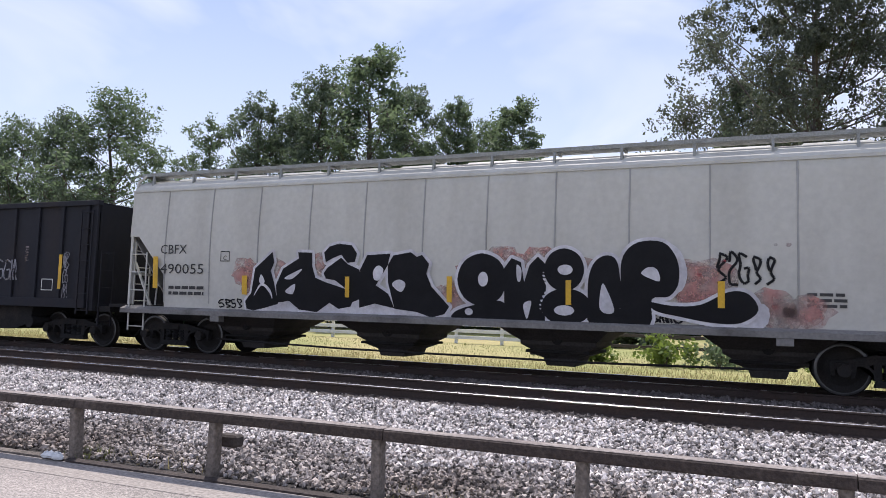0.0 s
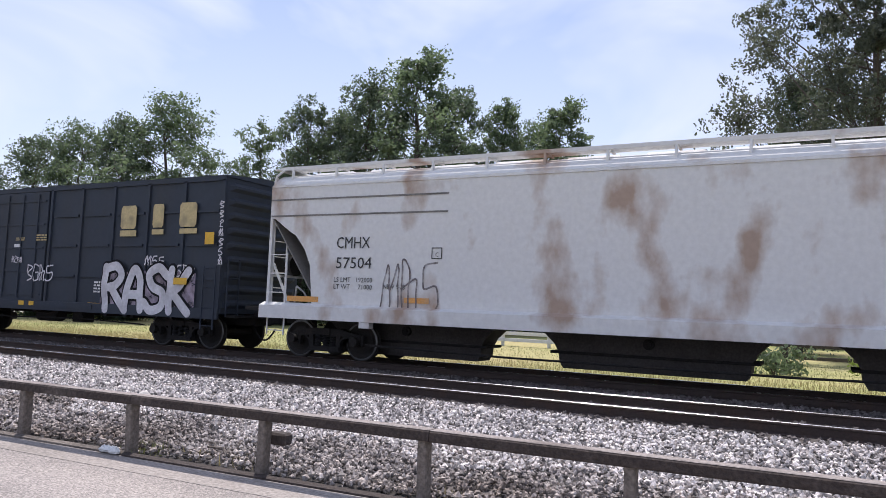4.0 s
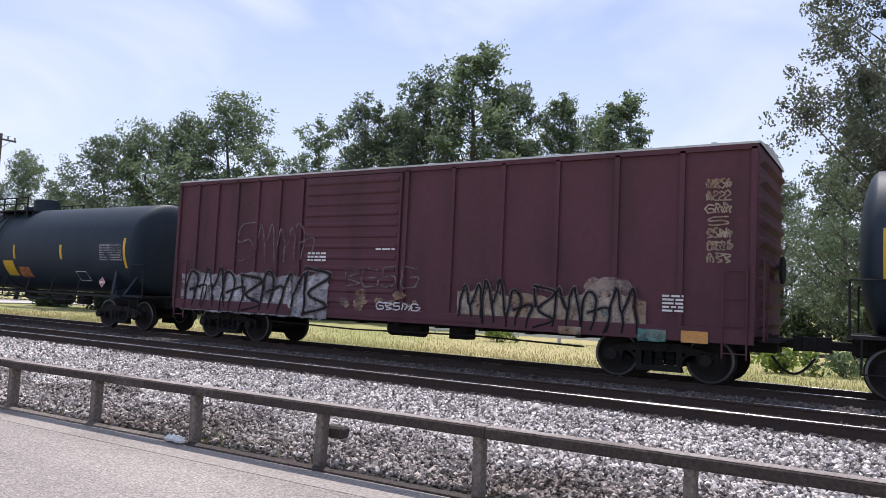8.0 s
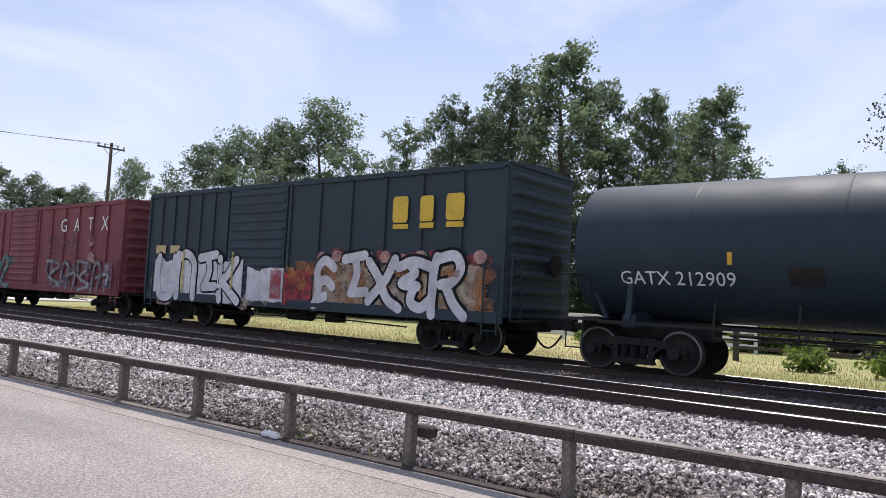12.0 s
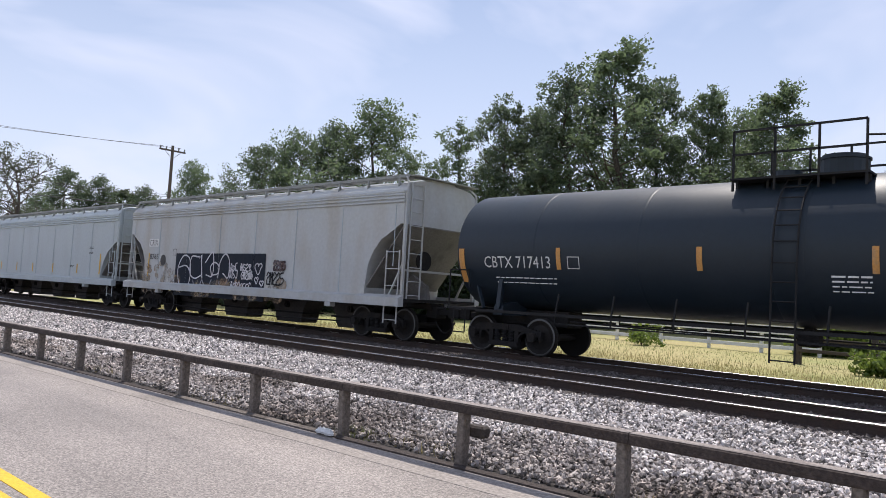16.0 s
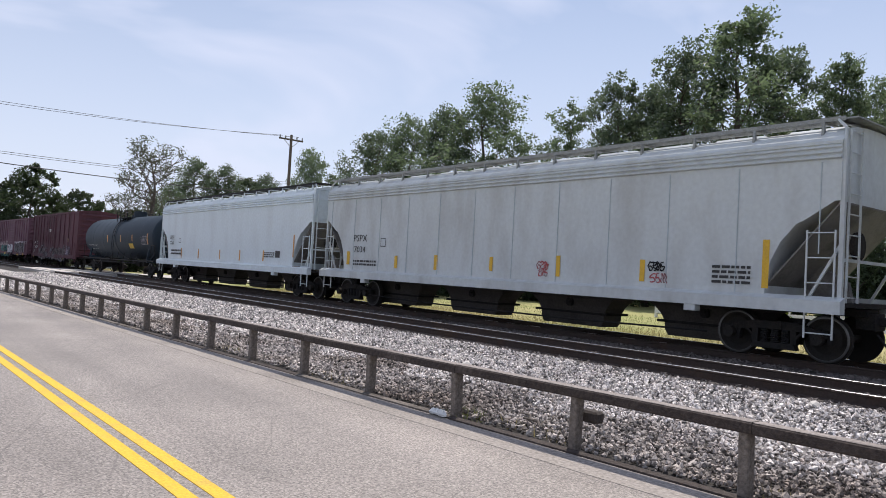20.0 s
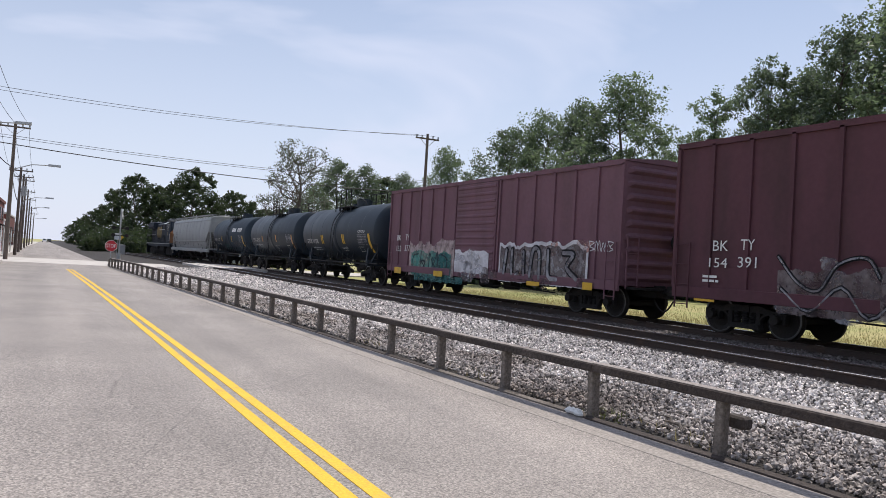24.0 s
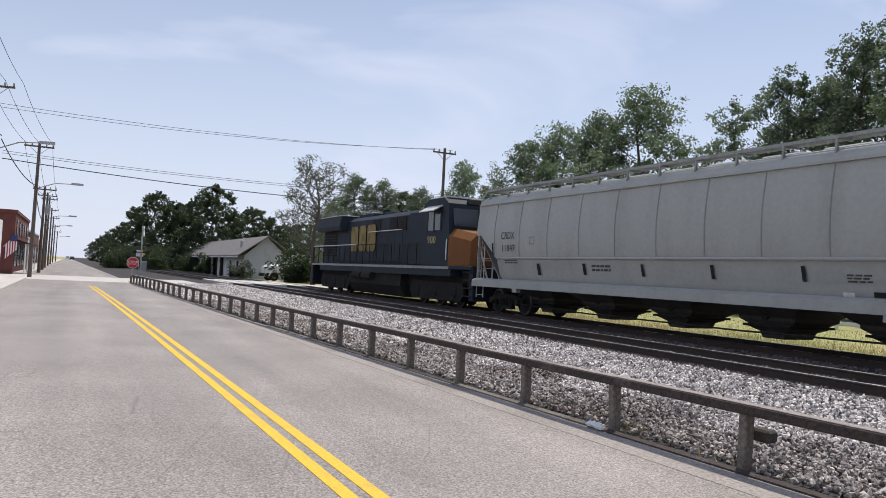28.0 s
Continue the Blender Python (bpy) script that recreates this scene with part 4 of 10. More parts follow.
# ---- covered hoppers ----
def hopper(label, u0, u1, paint, top=4.58, cut=1.5, knee=2.95, bays=4, seams=0, sill_mat=None, stripes=False, shoulder=4.18, curved=False, slope_mat=None, walk_mat=None, bulge=0.05, sill_z=(0.98, 1.26), lower=1.2, seam_mat=None, seam_span=None, seam_at=None, inset=None, reach=None, bay_x=None, bay_mat=None, board_lift=0.07):
    side = 1.56

    def skin(z):
        if not curved:
            return -side - 0.012
        if bulge > 0.1 and z < 2.05:
            return -side - 0.03 + 0.22 * (2.05 - z) / 0.85
        return -side - 0.012 + (0.0 if bulge < 0.1 else 0.11) - bulge * math.sin(math.pi * min(max((z - 1.2) / (2.9 if bulge < 0.1 else 3.3), 0), 1))

    car = car_base("covered_hopper", label, "freight car", u0, u1, skin)
    h, ob = car["half"], car["ob"]
    ends = h - 0.12

    def section(x, low):
        r = []
        zs = [low + (shoulder - low) * k / 14 for k in range(15)]
        rise = top - shoulder
        left = [(skin(z) + 0.012, z) for z in zs] + [(-1.545, shoulder + 0.02), (-1.50, shoulder + 0.30 * rise), (-1.38, shoulder + 0.62 * rise), (-1.20, shoulder + 0.86 * rise), (-0.95, top - 0.01), (-0.5, top + 0.03), (0, top + 0.04)]
        for y, z in left:
            r.append((x, y, z))
        for y, z in reversed(left[:-1]):
            r.append((x, -y, z))
        return r

    # lower edge of the side sheet at an end: straight on the round-sided cars, swept on the others
    if curved:
        edge = [(0.0, knee), (0.30, knee), (cut, lower + 0.85), (cut + 0.02, lower)]
    else:
        edge = [(0.0, knee), (0.10, knee), (cut * 0.48, knee - 0.36), (cut * 0.58, knee - 0.42), (cut * 0.80, knee - 0.78), (cut * 0.93, knee - 1.15), (cut * 0.99, lower + 0.35), (cut, lower + 0.12), (cut + 0.03, lower)]
    body = Shape().loft([section(-ends + dx, z) for dx, z in edge] + [section(ends - dx, z) for dx, z in reversed(edge)])
    part("body", body, paint, ob, smooth=True)
    # roof edge plate
    for sg in (-1, 1):
        part("eave_plate", Shape().prism_x([(sg * 1.53, shoulder - 0.01), (sg * 1.585, shoulder - 0.005), (sg * 1.58, shoulder + 0.055), (sg * 1.52, shoulder + 0.06)], -ends, ends), paint, ob)
    # slope sheets and end frames
    for k in (-1, 1):
        s = Shape()
        s.loft([[(k * (ends - 0.01), y, knee - 0.03) for y in (-1.5, 1.5)] + [(k * (ends - 0.01), y, knee + 0.02) for y in (1.5, -1.5)], [(k * (ends - cut - 0.25), y, lower - 0.05) for y in (-1.5, 1.5)] + [(k * (ends - cut - 0.25), y, lower) for y in (1.5, -1.5)]])
        s.prism_y([(k * (ends - cut + 0.1), 1.15), (k * (ends - 0.35), 1.15), (k * (ends - 0.45), 1.6), (k * (ends - cut + 0.1), 2.1)], -0.06, 0.06)
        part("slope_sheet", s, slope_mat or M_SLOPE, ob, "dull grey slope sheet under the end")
        f = Shape()
        for y in (-1.5, 1.5):
            f.bar((k * (ends + 0.02), y, 1.2), (k * (ends + 0.02), y, shoulder + 0.05), 0.08, 0.08)
            f.pipe([(k * (ends + 0.02), y, shoulder), (k * (ends + 0.01), y * 0.97, top - 0.1), (k * (ends - 0.18), y * 0.91, top + board_lift + 0.02)], 0.028)
            f.bar((k * (ends - 0.62), y * 0.95, 1.2), (k * (ends - 0.02), y * 0.95, 2.3), 0.05)
        part("end_platform", Shape().box(k * ends - 0.75, k * ends + 0.12, -1.5, 1.5, 1.12, 1.2), M_UNDER, ob)
        f.bar((k * (ends + 0.02), -1.5, 2.0), (k * (ends + 0.02), 1.5, 2.0), 0.06)
        part("end_frame", f, paint, ob)
        ladder(car, k * (ends + 0.06), -1.1, 1.2, top - 0.1, 0.5, paint, along="y", name="end_ladder")
        ladder(car, k * (ends - 0.32), -side - 0.03, 0.5 if k > 0 else 0.55, 2.55, 0.52, paint, name="side_ladder", rail=0.03)
        s = Shape()
        s.rod((k * (ends - 0.1), -0.62, 2.3), (k * (ends - 0.02), -0.62, 2.3), 0.28, 16)
        part("brake_wheel" if k > 0 else "air_reservoir", s, M_UNDER, ob)
        if k < 0:
            part("brake_pipe", Shape().pipe([(-ends + 0.55, -1.2, 1.2), (-ends + 0.6, -1.2, 1.75), (-ends + 0.8, -1.15, 1.6), (-ends + 1.0, -1.15, 1.3)], 0.022), M_GALV, ob, "pale bent brake pipe")
    for y in (-side - 0.03, side - 0.07):
        yo = y - 0.13 if y < 0 else y + 0.23
        yi = y + 0.07 if y < 0 else y + 0.03
        part("side_sill", Shape().prism_x([(yo, sill_z[0]), (yo, sill_z[1] - 0.04), (yi, sill_z[1] + 0.04), (yi, sill_z[0])], -h, h), sill_mat or paint, ob)
    if curved:
        for k in (-1, 1):
            part("stub_sill", Shape().box(min(k * (h - 0.1), k * (h - 3.2)), max(k * (h - 0.1), k * (h - 3.2)), -0.3, 0.3, 0.78, 1.1, 0.02), M_UNDER, ob)
    else:
        part("centre_sill", Shape().box(-h + 0.1, h - 0.1, -0.3, 0.3, 0.93, 1.1, 0.02), M_UNDER, ob)
    # discharge bays: pointed pockets with a notched gate, or wide ones with arches between them
    reach = reach or (h - 3.5 if bays > 2 else h - 3.7)
    places = bay_x or [-reach + 2 * reach * i / (bays - 1) for i in range(bays)]
    half = (places[1] - places[0]) / 2
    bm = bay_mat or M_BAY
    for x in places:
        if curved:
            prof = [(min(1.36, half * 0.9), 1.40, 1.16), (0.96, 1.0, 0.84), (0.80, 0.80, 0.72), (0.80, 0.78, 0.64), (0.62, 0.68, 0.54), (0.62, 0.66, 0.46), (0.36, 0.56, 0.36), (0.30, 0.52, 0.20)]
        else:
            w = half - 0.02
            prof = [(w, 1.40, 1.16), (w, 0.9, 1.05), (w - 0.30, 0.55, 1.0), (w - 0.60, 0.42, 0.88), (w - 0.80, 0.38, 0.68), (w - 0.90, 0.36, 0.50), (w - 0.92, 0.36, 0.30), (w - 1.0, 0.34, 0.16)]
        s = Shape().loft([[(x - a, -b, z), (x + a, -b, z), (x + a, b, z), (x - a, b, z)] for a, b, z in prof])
        o = part("hopper_bay", s, bm, ob, "dark discharge hopper")
        y = -prof[3][1]
        part("outlet_gate", Shape().box(x - prof[4][0] - 0.06, x + prof[4][0] + 0.06, y - 0.03, -y + 0.03, 0.47, 0.53, 0.01), M_UNDER, o)
        part("gate_shaft", Shape().rod((x, y - 0.07, 0.76), (x, -y + 0.07, 0.76), 0.11, 14).rod((x, y - 0.10, 0.76), (x, y - 0.07, 0.76), 0.05, 10), M_GRATE if curved and bay_mat else M_UNDER, o, "round gate shaft end")
    part("brake_line", Shape().pipe([(-h + 2.9, -1.3, 0.42), (-h * 0.3, -1.34, 0.36), (h * 0.3, -1.34, 0.36), (h - 2.9, -1.3, 0.42)], 0.025), M_UNDER, ob)
    # roof: hatches, running boards
    for i in range(int(h * 2 // 1.7)):
        x = -h + 1.2 + i * 1.7
        part("roof_hatch", Shape().box(x - 0.6, x + 0.6, -0.55, 0.55, top, top + 0.13, 0.04), paint, ob)
    zb = top + board_lift
    wm = walk_mat or M_GRATE
    for sg in (-1, 1):
        yo = sg * 1.37
        s = Shape().box(-ends + 0.05, ends - 0.05, yo - 0.012, yo + 0.012, zb - 0.005, zb + 0.075)
        o = part("running_board", s, wm, ob, "open grate roof walkway")
        for i in range(5):
            y = yo - sg * (0.08 + 0.1 * i)
            part("grate_bar", Shape().box(-ends + 0.05, ends - 0.05, y - 0.03, y + 0.03, zb + 0.02, zb + 0.06), wm, o)
        n = int((2 * ends - 0.9) / 1.32)
        for i in range(n + 1):
            x = -ends + 0.45 + (2 * ends - 0.9) * i / n
            b = Shape().prism_x([(yo, zb), (yo - sg * 0.06, shoulder + 0.5 * (top - shoulder)), (yo + sg * 0.06, shoulder + 0.35 * (top - shoulder)), (yo + sg * 0.02, zb)], x - 0.025, x + 0.025)
            b.bar((x, yo, zb), (x, yo - sg * 0.5, zb), 0.05, 0.04)
            part("bracket", b, paint if walk_mat else wm, o)
    for k in (-1, 1):
        part("end_walkway", Shape().box(k * (ends - 0.05) - 0.22, k * (ends - 0.05) + 0.22, -1.35, 1.35, zb + 0.02, zb + 0.05), wm, ob)
    if seams:
        x0, step = seam_at or (-(seam_span or 8.65 * ends / 9.0), 2 * (seam_span or 8.65 * ends / 9.0) / (seams - 1))
        for i in range(seams):
            x = x0 + step * i
            low = (1.28 if bulge < 0.1 else 2.1) if -ends + cut < x < ends - cut else 2.1
            sw = 0.018 if curved else 0.013
            zs = [low + (shoulder - 0.32 * bool(stripes) - 0.02 - low) * k / 8 for k in range(9)]
            s = Shape().loft([[(x - sw, skin(z) + 0.008, z), (x - sw * 0.6, skin(z) - 0.006, z), (x + sw * 0.6, skin(z) - 0.006, z), (x + sw, skin(z) + 0.008, z)] for z in zs])
            part("panel_seam", s, seam_mat or M_SLOPE, ob)
    if stripes:
        for k in range(3):
            z = shoulder - 0.30 + 0.10 * k
            s = Shape().prism_x([(-1.55, z), (-1.618 + 0.008 * k, z + 0.03), (-1.612 + 0.008 * k, z + 0.06), (-1.55, z + 0.09)], -ends, ends)
            part("eave_rib", s, paint, ob)
    if bulge > 0.1:
        part("crease", Shape().prism_x([(skin(2.1), 2.03), (skin(2.1) - 0.03, 2.06), (skin(2.1) - 0.03, 2.09), (skin(2.1), 2.12)], -ends + cut, ends - cut), paint, ob, "long ridge along the side")
    for x in (-h + 3.1, h - 3.1):
        part("jacking_pad", Shape().box(x - 0.14, x + 0.14, -side - 0.15, -side + 0.05, sill_z[0] - 0.14, sill_z[0], 0.01), sill_mat or paint, ob)
    running_gear(car, h, inset or 1.55)
    return car


# ---- boxcars ----
def boxcar(label, u0, u1, paint, top=4.62, floor=0.98, ribs=6, door=(-0.02, 0.17), plug=False, panels=0, roof=None, cap=None, end_ribs=9, roof_ribs=10):
    side = 1.50
    proud = 0.06
    car = car_base("boxcar", label, "freight car", u0, u1, lambda z: -side - proud)
    h, ob = car["half"], car["ob"]
    car["door"] = (door[0] * 2 * h, door[1] * 2 * h)
    eave = top - 0.12
    prof = [(-side, floor), (-side, eave), (side, eave), (side, floor)]
    part("body", Shape().prism_x(prof, -h, h), paint, ob)
    r = Shape().prism_x([(-side - 0.06, eave), (-side - 0.06, eave + 0.04), (0, top + 0.06), (side + 0.06, eave + 0.04), (side + 0.06, eave)], -h - 0.04, h + 0.04)
    o = part("roof", r, roof or paint, ob)
    s = Shape()
    for k in range(roof_ribs):
        x = -h + 2 * h * (k + 0.5) / roof_ribs
        s.loft([[(x + dx, y, z) for dx, y, z in ((-0.05, -side, eave + 0.04), (0.05, -side, eave + 0.04), (0.05, -side, eave + 0.08), (-0.05, -side, eave + 0.08))], [(x + dx, 0, z) for dx, z in ((-0.05, top + 0.05), (0.05, top + 0.05), (0.05, top + 0.1), (-0.05, top + 0.1))], [(x + dx, side, z) for dx, z in ((-0.05, eave + 0.04), (0.05, eave + 0.04), (0.05, eave + 0.08), (-0.05, eave + 0.08))]])
    part("roof_ribs", s, roof or paint, o)
    d0, d1 = door[0] * 2 * h, door[1] * 2 * h
    # side posts
    for sgn in (-1, 1):
        y0, y1 = (sgn * side, sgn * (side + proud)) if sgn > 0 else (-side - proud, -side)
        xs = [-h + 0.02 + (d0 + h - 0.1) * k / ribs for k in range(ribs + 1)] + [d1 + 0.06 + (h - d1 - 0.12) * k / ribs for k in range(ribs + 1)]
        for x in xs:
            w = 0.05
            part("side_post", Shape().prism_x([(y0, floor + 0.12), (y1, floor + 0.14), (y1, eave - 0.1), (y0, eave - 0.06)], x - w, x + w), paint, ob)
        if panels and sgn < 0:
            for k in range(1, panels):
                z = floor + (eave - floor) * k / panels
                for a, b in zip(xs, xs[1:]):
                    if not (a < d0 + 0.2 < b + 0.2 and b > d1 - 0.2):
                        part("panel_rib", Shape().box(a + 0.14, b - 0.14, y0 + 0.008, y1, z - 0.035, z + 0.035), paint, ob)
        part("top_chord", Shape().box(-h, h, y0, y1, eave - 0.1, eave - 0.002), paint, ob)
        part("side_sill", Shape().box(-h + 0.02, h - 0.02, min(y0, y1) - (0.02 if sgn < 0 else 0), max(y0, y1) + (0.02 if sgn > 0 else 0), floor - 0.16, floor + 0.12, 0.01), paint, ob)
        # door
        yd = sgn * (side + 0.07)
        lo, hi = min(yd, sgn * side), max(yd, sgn * side)
        dr = part("door", Shape().box(d0 + 0.08, d1 - 0.08, lo, hi, floor + 0.12, eave - 0.12, 0.01), paint, ob)
        yo = sgn * (side + 0.10)
        a, b = min(yd, yo), max(yd, yo)
        if plug:
            for k in range(5):
                z = floor + 0.3 + (eave - floor - 0.7) * k / 4
                part("door_rib", Shape().box(d0 + 0.16, d1 - 0.16, a, b, z - 0.03, z + 0.03), paint, dr)
            for k in range(4):
                x = d0 + 0.5 + (d1 - d0 - 1.0) * k / 3
                part("lock_bar", Shape().rod((x, yo, floor + 0.2), (x, yo, eave - 0.2), 0.022, 8), paint, dr)
        else:
            n = 12
            for k in range(n):
                z = floor + 0.28 + (eave - floor - 0.55) * k / (n - 1)
                part("door_rib", Shape().prism_x([(yd, z - 0.07), (yo, z - 0.025), (yo, z + 0.025), (yd, z + 0.07)], d0 + 0.16, d1 - 0.16), paint, dr)
        part("door_track", Shape().box(d0 - 0.1, d1 + (d1 - d0) * 0.7, a, b, floor - 0.06, floor + 0.06), paint, ob)
    # ends
    for k in (-1, 1):
        for i in range(end_ribs):
            z = floor + 0.25 + (eave - floor - 0.5) * i / (end_ribs - 1)
            s = Shape().loft([[(k * h, y, z - 0.12), (k * (h + q), y, z - 0.03), (k * (h + q), y, z + 0.03), (k * h, y, z + 0.12)] for y, q in ((-1.42, 0.01), (-1.25, 0.09), (1.25, 0.09), (1.42, 0.01))])
            part("end_rib", s, paint, ob)
        s = Shape().prism_x([(-side, eave), (0, top + 0.05), (side, eave)], k * h - 0.02, k * (h + 0.03))
        part("gable", s, cap or paint, ob)
        if cap:
            part("white_band", Shape().box(min(k * (h + 0.005), k * (h + 0.012)), max(k * (h + 0.005), k * (h + 0.012)), -1.48, 1.48, eave - 0.42, eave), cap, ob, "white warning band on the car end")
        ladder(car, k * (h - 0.35), -side - proud - 0.03, 0.55, 2.2, 0.42, paint, name="side_ladder", rail=0.03)
        ladder(car, k * (h + 0.12), -1.2, 0.9, 2.4, 0.42, paint, along="y", name="end_ladder", rail=0.03)
        part("end_platform", Shape().box(min(k * h, k * (h + 0.35)), max(k * h, k * (h + 0.35)), -1.3, 1.3, floor - 0.1, floor - 0.04), M_UNDER, ob)
        part("draft_box", Shape().box(min(k * (h - 1.2), k * (h + 0.2)), max(k * (h - 1.2), k * (h + 0.2)), -0.35, 0.35, 0.66, floor - 0.12, 0.02), M_UNDER, ob)
    s = Shape().rod((h + 0.14, 0.5, 2.3), (h + 0.2, 0.5, 2.3), 0.28, 16)
    part("brake_wheel", s, M_UNDER, ob)
    part("centre_sill", Shape().box(-h + 1.5, h - 1.5, -0.28, 0.28, 0.72, floor - 0.1, 0.02), M_UNDER, ob)
    for k in range(9):
        x = -h + 3.4 + (2 * h - 6.8) * k / 8
        part("crossbearer", Shape().box(x - 0.06, x + 0.06, -1.4, 1.4, floor - 0.24, floor - 0.02), M_UNDER, ob)
    s = Shape().rod((-0.6, -0.75, 0.66), (0.4, -0.75, 0.66), 0.19, 14).box(1.2, 1.7, -0.95, -0.55, 0.5, 0.85, 0.02)
    s.pipe([(-4.4, -1.15, 0.62), (-1.5, -1.15, 0.56), (2.0, -1.15, 0.62), (4.6, -1.15, 0.56)], 0.022)
    part("brake_gear", s, M_UNDER, ob)
    running_gear(car, h, 1.85)
    return car


# ---- gondola ----
def gondola(label, u0, u1):
    car = car_base("coal_gondola", label, "freight car", u0, u1, lambda z: -1.55)
    h, ob = car["half"], car["ob"]
    top = 3.92
    s = Shape()
    s.loft([[(x, y, z) for y, z in ((-1.48, zl), (-1.48, top), (-1.42, top), (-1.42, zl))] for x, zl in ((-h - 0.3, 1.9), (-h, 1.25), (h + 0.3, 1.25))])
    part("near_side", s, P_GONDOLA, ob)
    s = Shape()
    s.loft([[(x, y, z) for y, z in ((1.42, zl), (1.42, top), (1.48, top), (1.48, zl))] for x, zl in ((-h - 0.3, 1.9), (-h, 1.25), (h + 0.3, 1.25))])
    part("far_side", s, P_GONDOLA, ob)
    for k in (-1, 1):
        out = 1.28 if k < 0 else 0.3
        s = Shape().prism_y([(k * (h + out), top), (k * (h + out - 0.06), top), (k * (h - 0.06), 1.2), (k * h, 1.2)], -1.42, 1.42)
        part("slanted_end", s, P_REDEND if k < 0 else P_GONDOLA, ob, "faded red slanted end" if k < 0 else "")
        ladder(car, k * (h + 0.38), -1.2, 0.6, 2.6, 0.42, P_GONDOLA, along="y", name="end_ladder")
        if k < 0:
            ladder(car, -h + 0.1, -1.6, 0.55, 2.4, 0.42, P_GONDOLA, name="side_ladder")
            for y in (-1.48, 1.43):
                part("end_gusset", Shape().prism_y([(-h - 0.3, top - 0.09), (-h - 1.25, top - 0.09), (-h - 0.3, 1.9)], y, y + 0.05), P_REDEND, ob, "faded red gusset of the slanted end")
        part("end_platform", Shape().box(min(k * (h - 0.3), k * (h + 0.8)), max(k * (h - 0.3), k * (h + 0.8)), -1.4, 1.4, 0.98, 1.12), M_UNDER, ob)
    part("floor", Shape().box(-h, h, -1.42, 1.42, 1.1, 1.25), P_GONDOLA, ob)
    n = 15
    for sgn in (-1, 1):
        for k in range(n):
            x = -h + 0.1 + (2 * h - 0.2) * k / (n - 1)
            y0, y1 = sorted((sgn * 1.48, sgn * 1.545))
            part("side_post", Shape().box(x - 0.06, x + 0.06, y0, y1, 1.25, top - 0.06, 0.008), P_GONDOLA, ob)
        y0, y1 = sorted((sgn * 1.40, sgn * 1.57))
        part("top_chord", Shape().box(-h - 1.28, h + 0.32, y0, y1, top - 0.08, top + 0.06, 0.01), P_GONDOLA, ob)
        part("side_sill", Shape().box(-h, h, y0, y1, 1.05, 1.3, 0.01), P_GONDOLA, ob)
    for k in range(4):
        x = -h * 0.50 + h * 1.0 * k / 3
        tub = [(x + 1.17 * math.cos(radians(a)) * (1.0 if a < 181 else 1), 1.1 - 0.72 * abs(math.sin(radians(a))) ** 0.6) for a in range(180, 361, 15)]
        part("tub_floor", Shape().prism_y(tub, -1.32, 1.32), M_UNDER, ob, "black rounded tub between the bogies")
        part("cross_tube", Shape().rod((x + 1.15, -1.4, 0.62), (x + 1.15, 1.4, 0.62), 0.16, 14), M_UNDER, ob)
    for k in (-1, 1):
        for y in (-1.5, 1.5):
            part("corner_post", Shape().box(k * (h + 0.24) - 0.06, k * (h + 0.24) + 0.06, y - 0.05, y + 0.05, 1.0, top - 0.05), P_GONDOLA, ob)
    ladder(car, h - 0.05, -1.58, 0.9, 3.7, 0.42, P_GONDOLA, name="corner_ladder")
    running_gear(car, h, 0.95)
    return car


